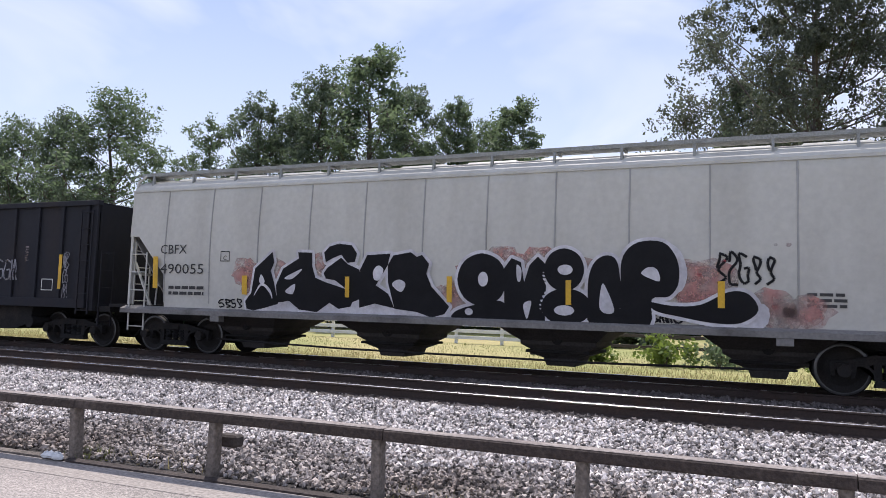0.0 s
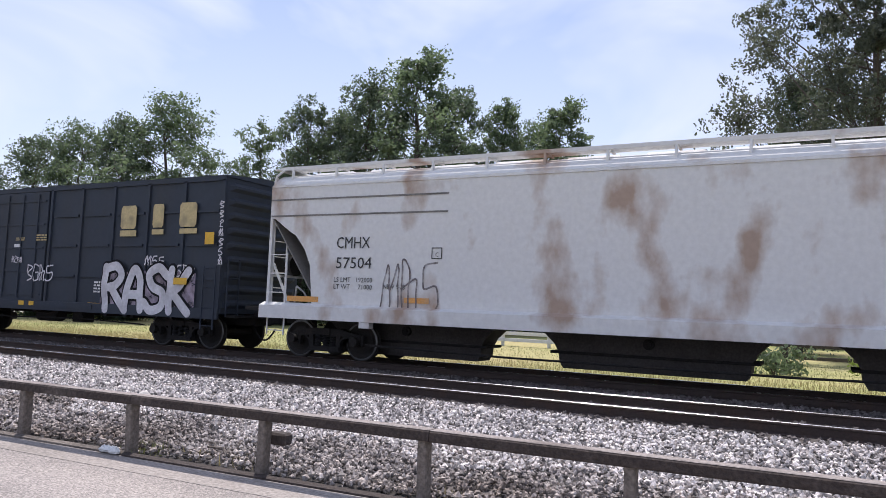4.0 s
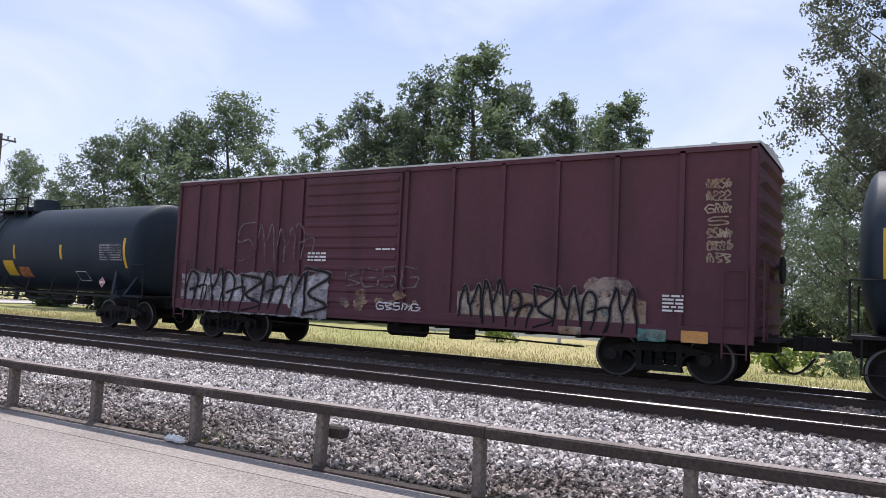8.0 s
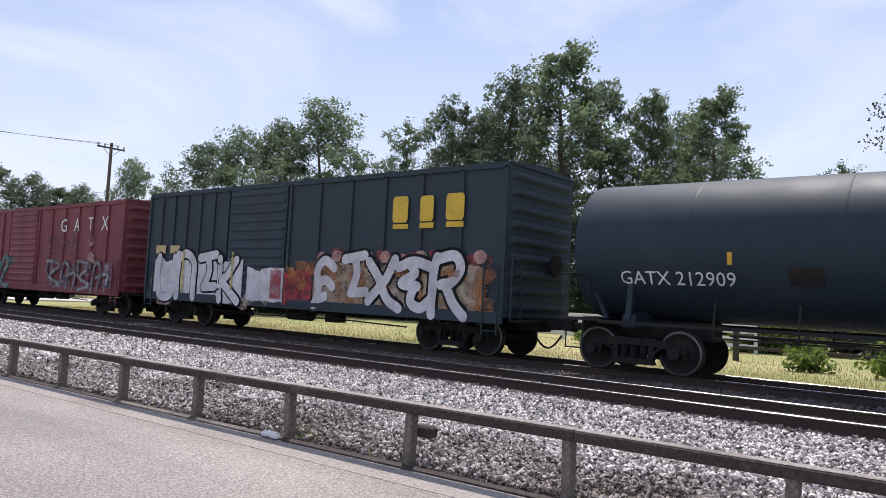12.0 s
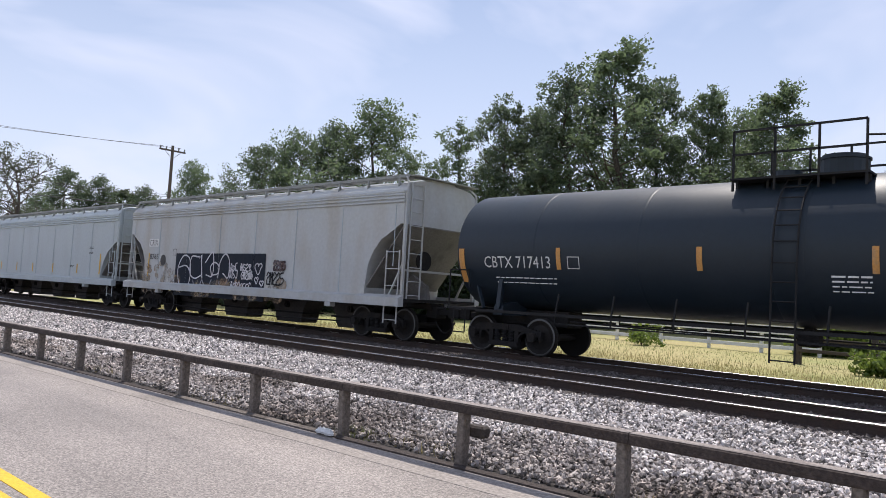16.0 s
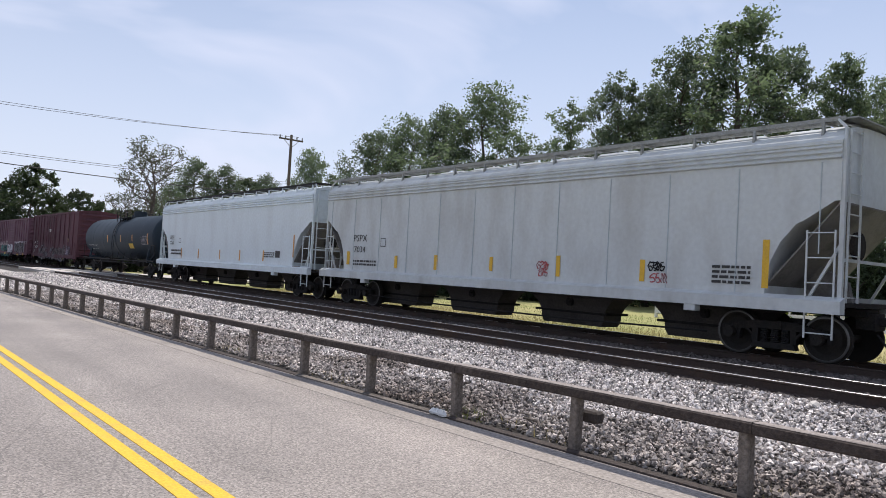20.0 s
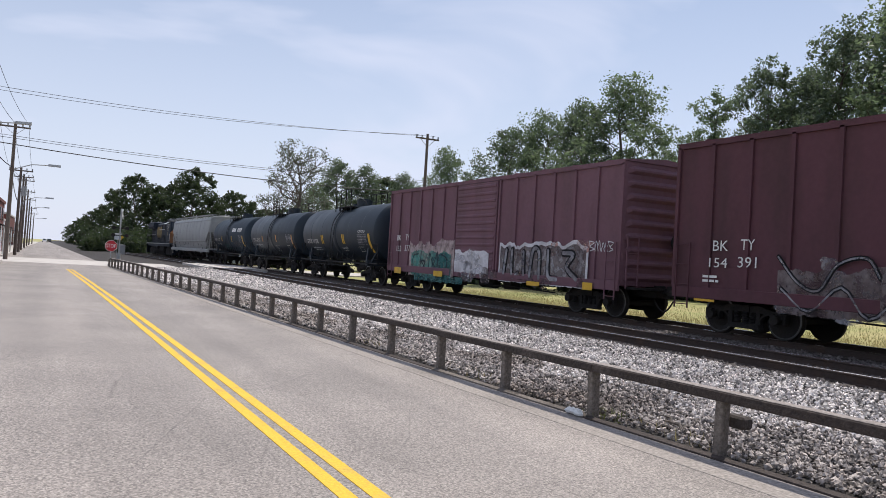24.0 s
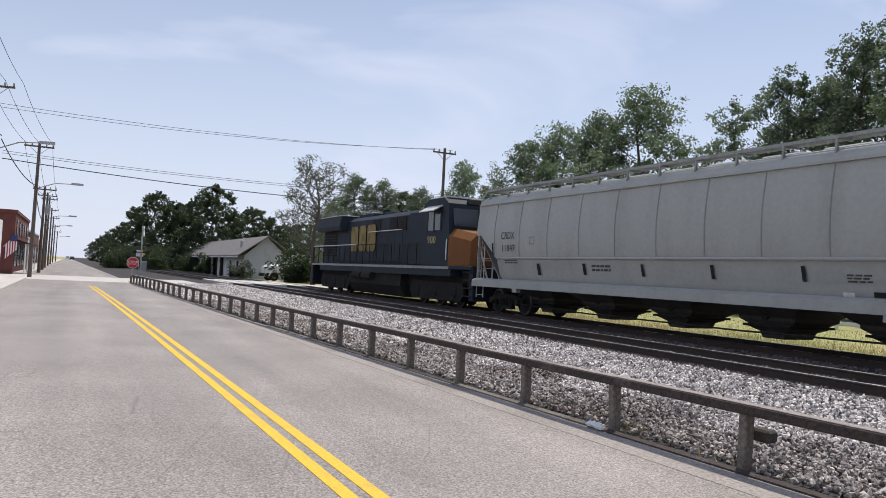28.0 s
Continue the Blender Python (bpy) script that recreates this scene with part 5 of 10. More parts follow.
# ---- tank cars ----
def tank_car(label, u0, u1, paint, radius=1.50, zc=2.62, dish=0.34, high_rail=False, tank_in=0.0, seam=True, right_in=0.0):
    def skin(z):
        q = radius * radius - (z - zc) ** 2
        return -math.sqrt(max(q, 0.0)) - 0.006

    car = car_base("tank_car", label, "freight car", u0, u1, skin)
    h, ob = car["half"], car["ob"]
    n = 48
    ln = h - tank_in
    secs = []
    # shallow crown with a tight rolled knuckle at the rim
    for u, d in ((0.03, 0.0), (0.25, 0.03), (0.5, 0.13), (0.7, 0.28), (0.84, 0.45), (0.92, 0.60), (0.966, 0.75), (0.99, 0.88), (1.0, 1.0)):
        secs.append((-ln + dish * d, radius * u))
    prof = secs + [(-x - right_in, r) for x, r in reversed(secs)]
    tank = Shape().loft([[(x, r * math.cos(a * math.tau / n), zc + r * math.sin(a * math.tau / n)) for a in range(n)] for x, r in prof])
    part("tank", tank, paint, ob, "black steel tank barrel", smooth=True)
    if seam:
        for x in (-ln * 0.68, -ln * 0.36, ln * 0.36, ln * 0.68):
            s = Shape().loft([[(x + dx, rr * math.cos(a * math.tau / n), zc + rr * math.sin(a * math.tau / n)) for a in range(n)] for dx, rr in ((-0.035, radius), (-0.02, radius + 0.004), (0.02, radius + 0.004), (0.035, radius))], caps=False)
            part("weld_seam", s, paint, ob, smooth=True)
    x = 0.0
    band = Shape().loft([[(x + dx, rr * math.cos(a * math.tau / n), zc + rr * math.sin(a * math.tau / n)) for a in range(n)] for dx, rr in ((-0.3, radius), (-0.28, radius + 0.012), (0.28, radius + 0.012), (0.3, radius))], caps=False)
    part("ladder_band", band, paint, ob, smooth=True)
    # dome, platform, rails
    tz = zc + radius
    s = Shape().rod((0.55, 0, tz - 0.12), (0.55, 0, tz + 0.30), 0.45, 20)
    s.rod((0.55, 0, tz + 0.30), (0.55, 0, tz + 0.34), 0.48, 20)
    d = part("valve_housing", s, paint, ob, "black round valve housing on top")
    part("housing_lid", Shape().rod((0.55, 0, tz + 0.34), (0.55, 0, tz + 0.40), 0.40, 20), paint, d)
    part("manway", Shape().rod((-0.5, 0, tz - 0.08), (-0.5, 0, tz + 0.16), 0.28, 16), paint, ob)
    hgt = 0.95 if high_rail else 0.45
    for y in (-0.85, 0.85):
        s = Shape()
        zb = zc + math.sqrt(radius ** 2 - 0.85 ** 2)
        s.box(-1.25, 1.25, y - 0.28, y + 0.28, zb + 0.12, zb + 0.16)
        for k in range(5):
            xx = -1.2 + 0.6 * k
            s.bar((xx, y, zb - 0.05), (xx, y, zb + 0.14), 0.05)
        p = part("platform", s, M_STEELDARK, ob)
        for a in (-1.2, -0.4, 0.4, 1.2):
            part("rail_post", Shape().bar((a, y * 1.28, zb - 0.1), (a, y * 1.28, zb + 0.16 + hgt), 0.04), M_STEELDARK, p)
        for z in (0.5, 1.0):
            part("platform_rail", Shape().bar((-1.2, y * 1.28, zb + 0.16 + hgt * z), (1.2, y * 1.28, zb + 0.16 + hgt * z), 0.04), M_STEELDARK, p)
    if high_rail:
        s = Shape().pipe([(1.2, -1.05, tz + 0.55), (1.9, -1.0, tz + 0.5), (2.9, -0.9, tz + 0.1), (3.0, -0.85, tz - 0.1)], 0.02).pipe([(1.2, 1.05, tz + 0.55), (1.9, 1.0, tz + 0.5), (2.9, 0.9, tz + 0.1), (3.0, 0.85, tz - 0.1)], 0.02)
        part("grab_rail", s, M_STEELDARK, ob)
    # curved ladder on the near side
    s = Shape()
    for k in (-1, 1):
        pts = []
        for i in range(10):
            a = radians(200 - i * 14 + 0)
            ang = radians(-30 + i * 11)
            pts.append((k * 0.22, -(radius + 0.09) * math.cos(ang), zc + (radius + 0.09) * math.sin(ang)))
        s.pipe([(k * 0.22, -radius - 0.12, 0.45), (k * 0.22, -radius - 0.12, zc - 0.4)] + pts[3:], 0.02)
    rungs = [(-radius - 0.12, 0.5 + i * 0.36) for i in range(6)]
    for i in range(3, 10):
        ang = radians(-30 + i * 11)
        y, z = -(radius + 0.09) * math.cos(ang), zc + (radius + 0.09) * math.sin(ang)
        rungs.append((y, z))
    o = part("ladder", s, M_STEELDARK, ob)
    for y, z in rungs:
        part("rung", Shape().rod((-0.22, y, z), (0.22, y, z), 0.015, 6), M_STEELDARK, o)
    # stub sills, saddles, bolsters, end platforms
    for k in (-1, 1):
        bx = k * (h - 1.5)
        s = Shape()
        s.box(min(bx - 1.4 * k, k * (h + 0.1)), max(bx - 1.4 * k, k * (h + 0.1)), -0.32, 0.32, 0.72, 1.12, 0.02)
        part("stub_sill", s, M_UNDER, ob)
        s = Shape()
        s.loft([[(bx + dx, y, z) for y, z in ((-1.35, 0.95), (1.35, 0.95), (1.3, 1.2), (0.6, 1.32), (0, 1.1), (-0.6, 1.32), (-1.3, 1.2))] for dx in (-0.14, 0.14)])
        for y in (-1, 1):
            s.bar((bx, y * 1.32, 1.1), (bx, y * 1.2, zc - 0.55), 0.12, 0.1)
            s.bar((bx + 0.5 * k, y * 1.28, 1.1), (bx + 1.0 * k, y * 1.05, zc - 0.75), 0.07, 0.07)
        part("saddle", s, paint, ob)
        s = Shape()
        s.box(min(k * (h - 0.9), k * (h + 0.12)), max(k * (h - 0.9), k * (h + 0.12)), -1.45, 1.45, 1.04, 1.1)
        for y in (-1.42, 1.42):
            s.pipe([(k * (h + 0.08), y, 1.05), (k * (h + 0.08), y, 2.05), (k * (h - 0.55), y, 2.05), (k * (h - 0.6), y, 1.6)], 0.02)
            s.pipe([(k * (h - 0.1), y, 1.05), (k * (h - 0.1), y, 0.45), (k * (h - 0.5), y, 0.45), (k * (h - 0.5), y, 1.05)], 0.018)
        part("end_step", s, M_STEELDARK, ob)
    s = Shape()
    for y in (-1.48, 1.48):
        s.bar((-h + 0.9, y, 1.04), (h - 0.9, y, 1.04), 0.045, 0.07)
        for k in range(8):
            xx = -h + 3.3 + (2 * h - 6.6) * k / 7
            s.bar((xx, y, 1.04), (xx, y * 0.92, zc - radius * 0.72), 0.035)
            s.bar((xx, y, 1.04), (xx, y, 0.84), 0.03)
        s.bar((-h + 3.3, y, 0.85), (h - 3.3, y, 0.85), 0.03)
    part("safety_rail", s, M_STEELDARK, ob)
    s = Shape().rod((-0.2, 0, zc - radius - 0.22), (0.2, 0, zc - radius - 0.22), 0.16, 12).rod((0, 0, zc - radius + 0.1), (0, 0, zc - radius - 0.35), 0.12, 12)
    s.rod((h * 0.32, -0.55, 0.82), (h * 0.32 + 0.75, -0.55, 0.82), 0.17, 12).box(h * 0.5, h * 0.5 + 0.4, -0.8, -0.45, 0.7, 1.0, 0.02)
    s.pipe([(-h * 0.6, -0.9, 0.9), (0, -0.95, 0.85), (h * 0.6, -0.9, 0.9)], 0.022)
    part("bottom_outlet", s, M_UNDER, ob)
    running_gear(car, h, 1.5)
    return car


# ---- locomotive ----
def locomotive(label, u0, u1):
    car = car_base("diesel_locomotive", label, "locomotive", u0, u1, lambda z: -1.02)
    h, ob = car["half"], car["ob"]
    car["door"], car["door_out"] = (h - 4.7, h - 2.5), 0.49
    deck = 1.75
    part("frame_deck", Shape().box(-h + 0.2, h - 0.2, -1.5, 1.5, deck - 0.16, deck, 0.02), P_LOCO, ob)
    part("side_skirt", Shape().box(-h + 2.0, h - 2.0, -1.5, 1.5, 1.3, deck - 0.16), P_LOCO, ob)
    hood = Shape().prism_x([(-0.95, deck), (-0.95, 4.25), (-0.6, 4.5), (0.6, 4.5), (0.95, 4.25), (0.95, deck)], -h + 0.9, h - 4.7)
    part("long_hood", hood, P_LOCO, ob, "dark blue engine hood")
    wing = Shape().loft([[(x, y, z) for y, z in ((-w, 3.75), (-w - 0.1, 4.0), (-w, 4.62), (w, 4.62), (w + 0.1, 4.0), (w, 3.75))] for x, w in ((-h + 0.9, 1.4), (-h + 5.6, 1.4))])
    part("radiator_wing", wing, P_LOCO, ob, "overhanging radiator housing")
    part("radiator_top", Shape().box(-h + 1.1, -h + 5.4, -1.3, 1.3, 4.62, 4.68), ROOF_PALE, ob)
    g = Shape()
    for k in range(9):
        g.box(-h + 1.2, -h + 3.6, -1.0, -0.953, 2.2 + 0.17 * k, 2.3 + 0.17 * k)
    part("louvres", g, M_UNDER, ob)
    for a, b, z0, z1 in ((-h + 9.8, -h + 10.9, 3.5, 4.2), (-h + 12.2, -h + 13.2, 3.5, 4.2), (-h + 13.4, -h + 14.4, 3.5, 4.2), (-h + 15.0, -h + 16.4, 3.2, 4.2)):
        part("intake_grille", Shape().box(a, b, -0.985, -0.952, z0, z1), M_UNDER, ob)
    for k in range(12):
        x = -h + 4.2 + k * 0.98
        part("hood_door", Shape().box(x, x + 0.94, -0.975, -0.952, deck + 0.15, 3.35, 0.006), P_LOCO, ob)
    part("roof_gear", Shape().box(-h + 6.2, -h + 8.6, -0.5, 0.5, 4.5, 4.72, 0.04).box(-h + 10, -h + 11.2, -0.4, 0.4, 4.5, 4.66, 0.04).rod((-h + 9.3, 0, 4.5), (-h + 9.3, 0, 4.85), 0.22, 12), P_LOCO, ob)
    # inverter cabinet and cab
    part("cabinet", Shape().box(h - 7.1, h - 4.9, -1.25, 1.25, deck, 4.3, 0.05), P_LOCO, ob)
    cab = Shape().prism_y([(h - 4.9, deck), (h - 4.9, 4.55), (h - 4.4, 4.72), (h - 2.9, 4.72), (h - 2.45, 4.45), (h - 2.3, 3.35), (h - 2.3, deck)], -1.5, 1.5)
    c = part("cab", cab, P_LOCO, ob, "dark blue wide cab")
    part("cab_roof", Shape().prism_y([(h - 5.0, 4.6), (h - 4.4, 4.74), (h - 2.85, 4.74), (h - 2.85, 4.80), (h - 4.4, 4.80), (h - 5.0, 4.68)], -1.35, 1.35), ROOF_PALE, c, "pale cab roof")
    part("side_window", Shape().box(h - 4.4, h - 3.1, -1.515, -1.49, 3.3, 4.15), M_GLASS, c)
    part("awning", Shape().prism_x([(-1.5, 4.35), (-1.95, 4.1), (-1.95, 4.14), (-1.5, 4.4)], h - 4.5, h - 3.0), ROOF_PALE, c)
    for y0, y1 in ((-1.3, -0.1), (0.1, 1.3)):
        part("windshield", Shape().add([(h - 2.29 + 0.03, y0, 3.45), (h - 2.29 + 0.03, y1, 3.45), (h - 2.43 + 0.03, y1, 4.25), (h - 2.43 + 0.03, y0, 4.25)], [(0, 1, 2, 3)]), M_GLASS, c)
    for k, x in enumerate((h - 4.45, h - 3.78, h - 3.1)):
        part("window_post", Shape().box(x - 0.05, x + 0.05, -1.53, -1.516, 3.25, 4.2), P_LOCO, c)
    part("bright_grab", Shape().rod((h - 2.42, -1.54, 2.0), (h - 2.42, -1.54, 2.9), 0.03, 8), M_WHITE_INK, c)
    part("rear_rail", Shape().rod((-h + 0.5, -1.5, deck + 1.07), (-h + 8.5, -1.5, deck + 1.07), 0.03, 8), M_GALV, ob)
    part("middle_rail", Shape().rod((-h + 10.0, -1.3, deck + 1.75), (-h + 14.6, -1.3, deck + 1.75), 0.025, 8), M_GALV, ob)
    part("walkway_edge", Shape().box(-h + 0.4, h - 2.2, -1.53, -1.502, deck - 0.15, deck - 0.03), M_GRATE, ob)
    part("number_board", Shape().box(h - 2.62, h - 2.38, -0.55, 0.55, 4.46, 4.70, 0.02), M_BLACK_INK, c)
    nose = Shape().loft([[(x, y, z) for y, z in ((-w, deck), (-w, zt - 0.3), (-w + 0.3, zt), (w - 0.3, zt), (w, zt - 0.3), (w, deck))] for x, w, zt in ((h - 2.3, 1.5, 3.35), (h - 0.95, 1.15, 3.1), (h - 0.8, 0.9, 2.9))])
    part("nose", nose, P_LOCO_ORANGE, ob, "faded orange short nose")
    for k in (-1, 1):
        part("pilot", Shape().prism_y([(k * (h - 0.15), deck), (k * (h - 0.4), deck), (k * (h - 0.4), 0.35), (k * (h - 0.05), 0.35)], -1.45, 1.45), P_LOCO, ob)
        st = Shape()
        for i in range(4):
            st.box(min(k * (h - 0.2), k * (h - 0.9)), max(k * (h - 0.2), k * (h - 0.9)), -1.52, -1.2, 0.5 + 0.33 * i, 0.54 + 0.33 * i)
        part("steps", st, M_STEELDARK, ob)
    part("fuel_tank", Shape().prism_x([(-1.3, 1.35), (-1.35, 0.7), (-1.0, 0.16), (1.0, 0.16), (1.35, 0.7), (1.3, 1.35)], -4.0, 3.6), M_UNDER, ob, "deep black fuel tank")
    part("centre_sill", Shape().box(-h + 0.9, h - 0.9, -0.9, 0.9, 0.75, 1.5), M_UNDER, ob)
    for x in (-2.1, -0.6):
        part("air_tank", Shape().rod((x - 0.65, -1.42, 1.12), (x + 0.65, -1.42, 1.12), 0.22, 16), M_UNDER, ob)
    rail = Shape()
    for k in range(18):
        x = -h + 0.5 + k * 1.02
        rail.bar((x, -1.46, deck), (x, -1.46, deck + 1.05), 0.04)
    rail.bar((-h + 0.5, -1.46, deck + 1.05), (-h + 0.5 + 17 * 1.02, -1.46, deck + 1.05), 0.045)
    rail.bar((-h + 0.5, 1.46, deck + 1.05), (h - 5, 1.46, deck + 1.05), 0.045)
    for y in (-1.46, -0.6, 0.6, 1.46):
        rail.bar((-h + 0.3, y, deck), (-h + 0.3, y, deck + 1.05), 0.04)
    rail.bar((-h + 0.3, -1.46, deck + 1.05), (-h + 0.3, 1.46, deck + 1.05), 0.04)
    part("handrail", rail, M_STEELDARK, ob)
    for sx in (-1, 1):
        bx = sx * (h - 4.1)
        b = part("bogie", BOLSTER, M_UNDER, ob, "three-axle locomotive bogie", at=pose(bx, 0, 0.1))
        fr = Shape().prism_y([(-2.75, 0.45), (-2.55, 0.95), (2.55, 0.95), (2.75, 0.45), (2.4, 0.14), (-2.4, 0.14)], -0.08, 0.08)
        for k in (-1, 0, 1):
            fr.box(k * 1.85 - 0.25, k * 1.85 + 0.25, -0.12, 0.12, 0.35, 0.72, 0.03)
            fr.rod((k * 1.85 - 0.5, 0, 0.45), (k * 1.85 - 0.35, 0, 0.9), 0.07, 8)
            fr.rod((k * 1.85 + 0.5, 0, 0.45), (k * 1.85 + 0.35, 0, 0.9), 0.07, 8)
        fm = fr.mesh("side_frame")
        for y in (-1.08, 1.08):
            part("side_frame", fm, M_UNDER, b, at=pose(0, y, 0))
        for k in (-1.85, 0, 1.85):
            w = part("wheelset", WHEELSET, M_WHEEL, b, at=pose(k, 0, WHEEL_R - 0.1))
            ROLLERS.append((w, car, k, WHEEL_R))
    for k in (-1, 1):
        part("coupler", COUPLER, M_UNDER, ob, at=pose(k * (h + 0.05), 0, 0, 0, 0, 0 if k > 0 else 180))
    return car

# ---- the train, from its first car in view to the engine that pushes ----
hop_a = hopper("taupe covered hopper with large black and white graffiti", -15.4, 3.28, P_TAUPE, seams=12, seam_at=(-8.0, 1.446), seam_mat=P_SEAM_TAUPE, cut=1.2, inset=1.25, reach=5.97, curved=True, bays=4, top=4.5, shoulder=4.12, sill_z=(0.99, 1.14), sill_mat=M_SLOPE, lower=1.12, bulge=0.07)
gon = gondola("black coal gondola with rusty red slanted ends", -30.7, -16.9)
hop_b = hopper("pale blue-grey short covered hopper", -44.9, -32.95, P_BLUEGREY, bays=2, cut=1.45, knee=2.98, curved=True, bulge=0.06, top=4.55, shoulder=4.1, bay_x=(-2.65, 2.35), bay_mat=P_BLUEGREY_DARK)
hop_c = hopper("white short covered hopper with ribbed eaves", -57.6, -46.35, P_WHITE, bays=2, cut=1.35, knee=3.1, stripes=True, walk_mat=M_STEELDARK)
hop_d = hopper("rust-streaked white covered hopper", -77.4, -59.0, P_RUSTWHITE, bays=3, cut=1.35, knee=3.4, seams=0, walk_mat=P_RUSTWHITE, sill_z=(0.95, 1.3))
box_a = boxcar("dark blue boxcar with faded gold lettering and graffiti", -94.42, -78.9, P_NAVY, top=4.68, ribs=5, plug=True, panels=4, door=(-0.17, 0.04))
box_b = boxcar("tall maroon boxcar with white tags", -112.12, -96.2, P_MAROON, top=5.22, ribs=5, plug=True, panels=5, door=(-0.16, 0.06), cap=M_WHITE_INK)
tank_a = tank_car("long black tank car with white lettering", -131.2, -114.0, P_TANK)
box_c = boxcar("brown-red boxcar with silver graffiti along its foot", -148.7, -132.75, P_MAROON_OLD, top=4.62, ribs=6, door=(-0.19, 0.01), roof=ROOF_PALE)
tank_b = tank_car("long black tank car with yellow tape", -167.6, -150.4, P_TANK, right_in=0.3)
tank_c = tank_car("long black tank car with a red placard", -186.1, -169.1, P_TANK)
tank_d = tank_car("long black tank car with a yellow notice", -204.8, -187.6, P_TANK)
box_d = boxcar("slate blue boxcar with bold white graffiti and gold letters", -222.06, -206.3, P_NAVY_GREEN, top=4.72, ribs=6, door=(-0.19, 0.0))
box_e = boxcar("red boxcar with white letters and faded graffiti", -239.6, -223.9, P_RED, top=4.62, ribs=6, door=(-0.17, 0.02))
box_f = boxcar("red boxcar with teal and cream graffiti", -257.86, -241.9, P_RED, top=4.62, ribs=6, door=(-0.19, -0.005))
tank_e = tank_car("glossy black tank car with orange tape", -276.5, -259.8, P_TANK_MID, high_rail=True, tank_in=-0.1)
hop_e = hopper("weathered grey covered hopper with a black painted panel", -295.44, -278.2, P_GREY, bays=4, cut=1.5, knee=3.3, stripes=True, seams=8, seam_mat=P_SEAM)
hop_f = hopper("clean off-white long covered hopper", -316.6, -296.65, P_OFFWHITE, bays=5, stripes=True, cut=1.5, seams=9, seam_mat=P_SEAM)
tank_f = tank_car("glossy black tank car with a yellow notice", -334.8, -317.9, P_TANK_NEW)
hop_g = hopper("weathered grey long covered hopper with orange tape", -356.28, -337.0, P_WEATHERED, bays=4, stripes=True, cut=1.4, knee=3.1, seams=12, seam_mat=P_SEAM)
hop_h = hopper("white long covered hopper with orange tape", -376.06, -357.3, P_BRIGHT, bays=4, stripes=True, walk_mat=M_STEELDARK, cut=1.45, knee=3.1)
tank_g = tank_car("black tank car between hopper and boxcar", -394.6, -377.8, P_TANK)
box_g = boxcar("maroon boxcar with long grey graffiti along its foot", -413.12, -396.5, P_MAROON_OLD, top=4.82, ribs=5, door=(-0.161, 0.043), plug=True)
box_h = boxcar("faded pink-red boxcar with teal and silver graffiti", -431.3, -415.15, P_PINK, top=4.65, ribs=6, door=(-0.101, 0.092))
tank_h = tank_car("short glossy black tank car with a railed platform", -445.2, -433.0, P_TANK_MID, radius=1.55, zc=2.72, high_rail=True)
tank_i = tank_car("short black tank car with a railed platform", -458.8, -446.8, P_TANK_MID, radius=1.55, zc=2.72, high_rail=True)
tank_j = tank_car("short black tank car with white serif lettering", -472.3, -460.3, P_TANK, radius=1.55, zc=2.72, high_rail=True)
hop_i = hopper("dull grey rounded covered hopper next to the engine", -493.3, -473.6, P_GREY_DULL, bays=5, seams=10, curved=True, top=4.55, shoulder=4.12, bulge=0.20, seam_mat=P_SEAM_DULL, seam_at=(-8.37, 1.72), board_lift=0.12)
loco = locomotive("dark blue diesel engine with worn gold lettering and pale cab roof", -516.05, -493.6)


def emblem(car, x0, x1, z0, z1, mat):
    """A company emblem as a plain block with a notch."""
    face = car["skin"](z0) - 0.02
    w, h = x1 - x0, z1 - z0
    pts = [(0, 0.12), (0.1, 0), (0.9, 0), (1, 0.12), (1, 0.88), (0.9, 1), (0.1, 1), (0, 0.88)]
    sh = Shape().add([(x0 + a * w, face, z0 + b * h) for a, b in pts], [tuple(range(8))])
    return part("emblem", sh, mat, car["ob"], "plain block in place of an emblem")


def placard(car, x, z):
    """A red and white hazard diamond in its holder."""
    face = car["skin"]
    y = face(z + 0.17) - 0.03
    pl = part("placard", Shape().prism_y([(x - 0.17, z), (x, z - 0.17), (x + 0.17, z), (x, z + 0.17)], y - 0.01, y), M_WHITE_INK, car["ob"])
    part("red_field", Shape().quad((x - 0.15, y - 0.013, z), (x, y - 0.013, z - 0.15), (x + 0.15, y - 0.013, z), (x, y - 0.013, z + 0.15)), M_PLACARD, pl)
    part("placard_band", Shape().quad((x - 0.1, y - 0.016, z - 0.035), (x + 0.1, y - 0.016, z - 0.035), (x + 0.1, y - 0.016, z + 0.035), (x - 0.1, y - 0.016, z + 0.035)), M_WHITE_INK, pl)


def disc(car, x, z, r):
    part("painted_disc", Shape().add([(x + r * math.cos(a * math.tau / 20), car["skin"](z) - 0.006, z + r * math.sin(a * math.tau / 20)) for a in range(20)], [tuple(range(20))]), M_BLACK_INK, car["ob"])



# ---- markings and paint on the cars ----
letters(hop_a, "CBFX", -8.13, 2.50, 0.86, 0.23, M_BLACK_INK)
letters(hop_a, "490055", -8.12, 2.00, 1.40, 0.25, M_BLACK_INK)
lines_of_print(hop_a, -7.84, -6.71, 1.48, 1.76, 2, M_BLACK_INK)
outline_box(hop_a, -6.20, -5.92, 2.31, 2.56, M_BLACK_INK)
letters(hop_a, "C", -6.11, 2.34, 0.10, 0.11, M_BLACK_INK)
cloud(hop_a, -5.72, -4.08, 1.55, 2.22, "pink", 10, 0.3, seed=1, off=0.006, label="hazy pink sprayed background")
cloud(hop_a, -3.30, -2.27, 1.34, 2.35, "pink", 9, 0.3, seed=9, off=0.006, label="")
cloud(hop_a, -0.47, 0.55, 1.29, 2.23, "pink", 10, 0.32, seed=10, off=0.006, label="")
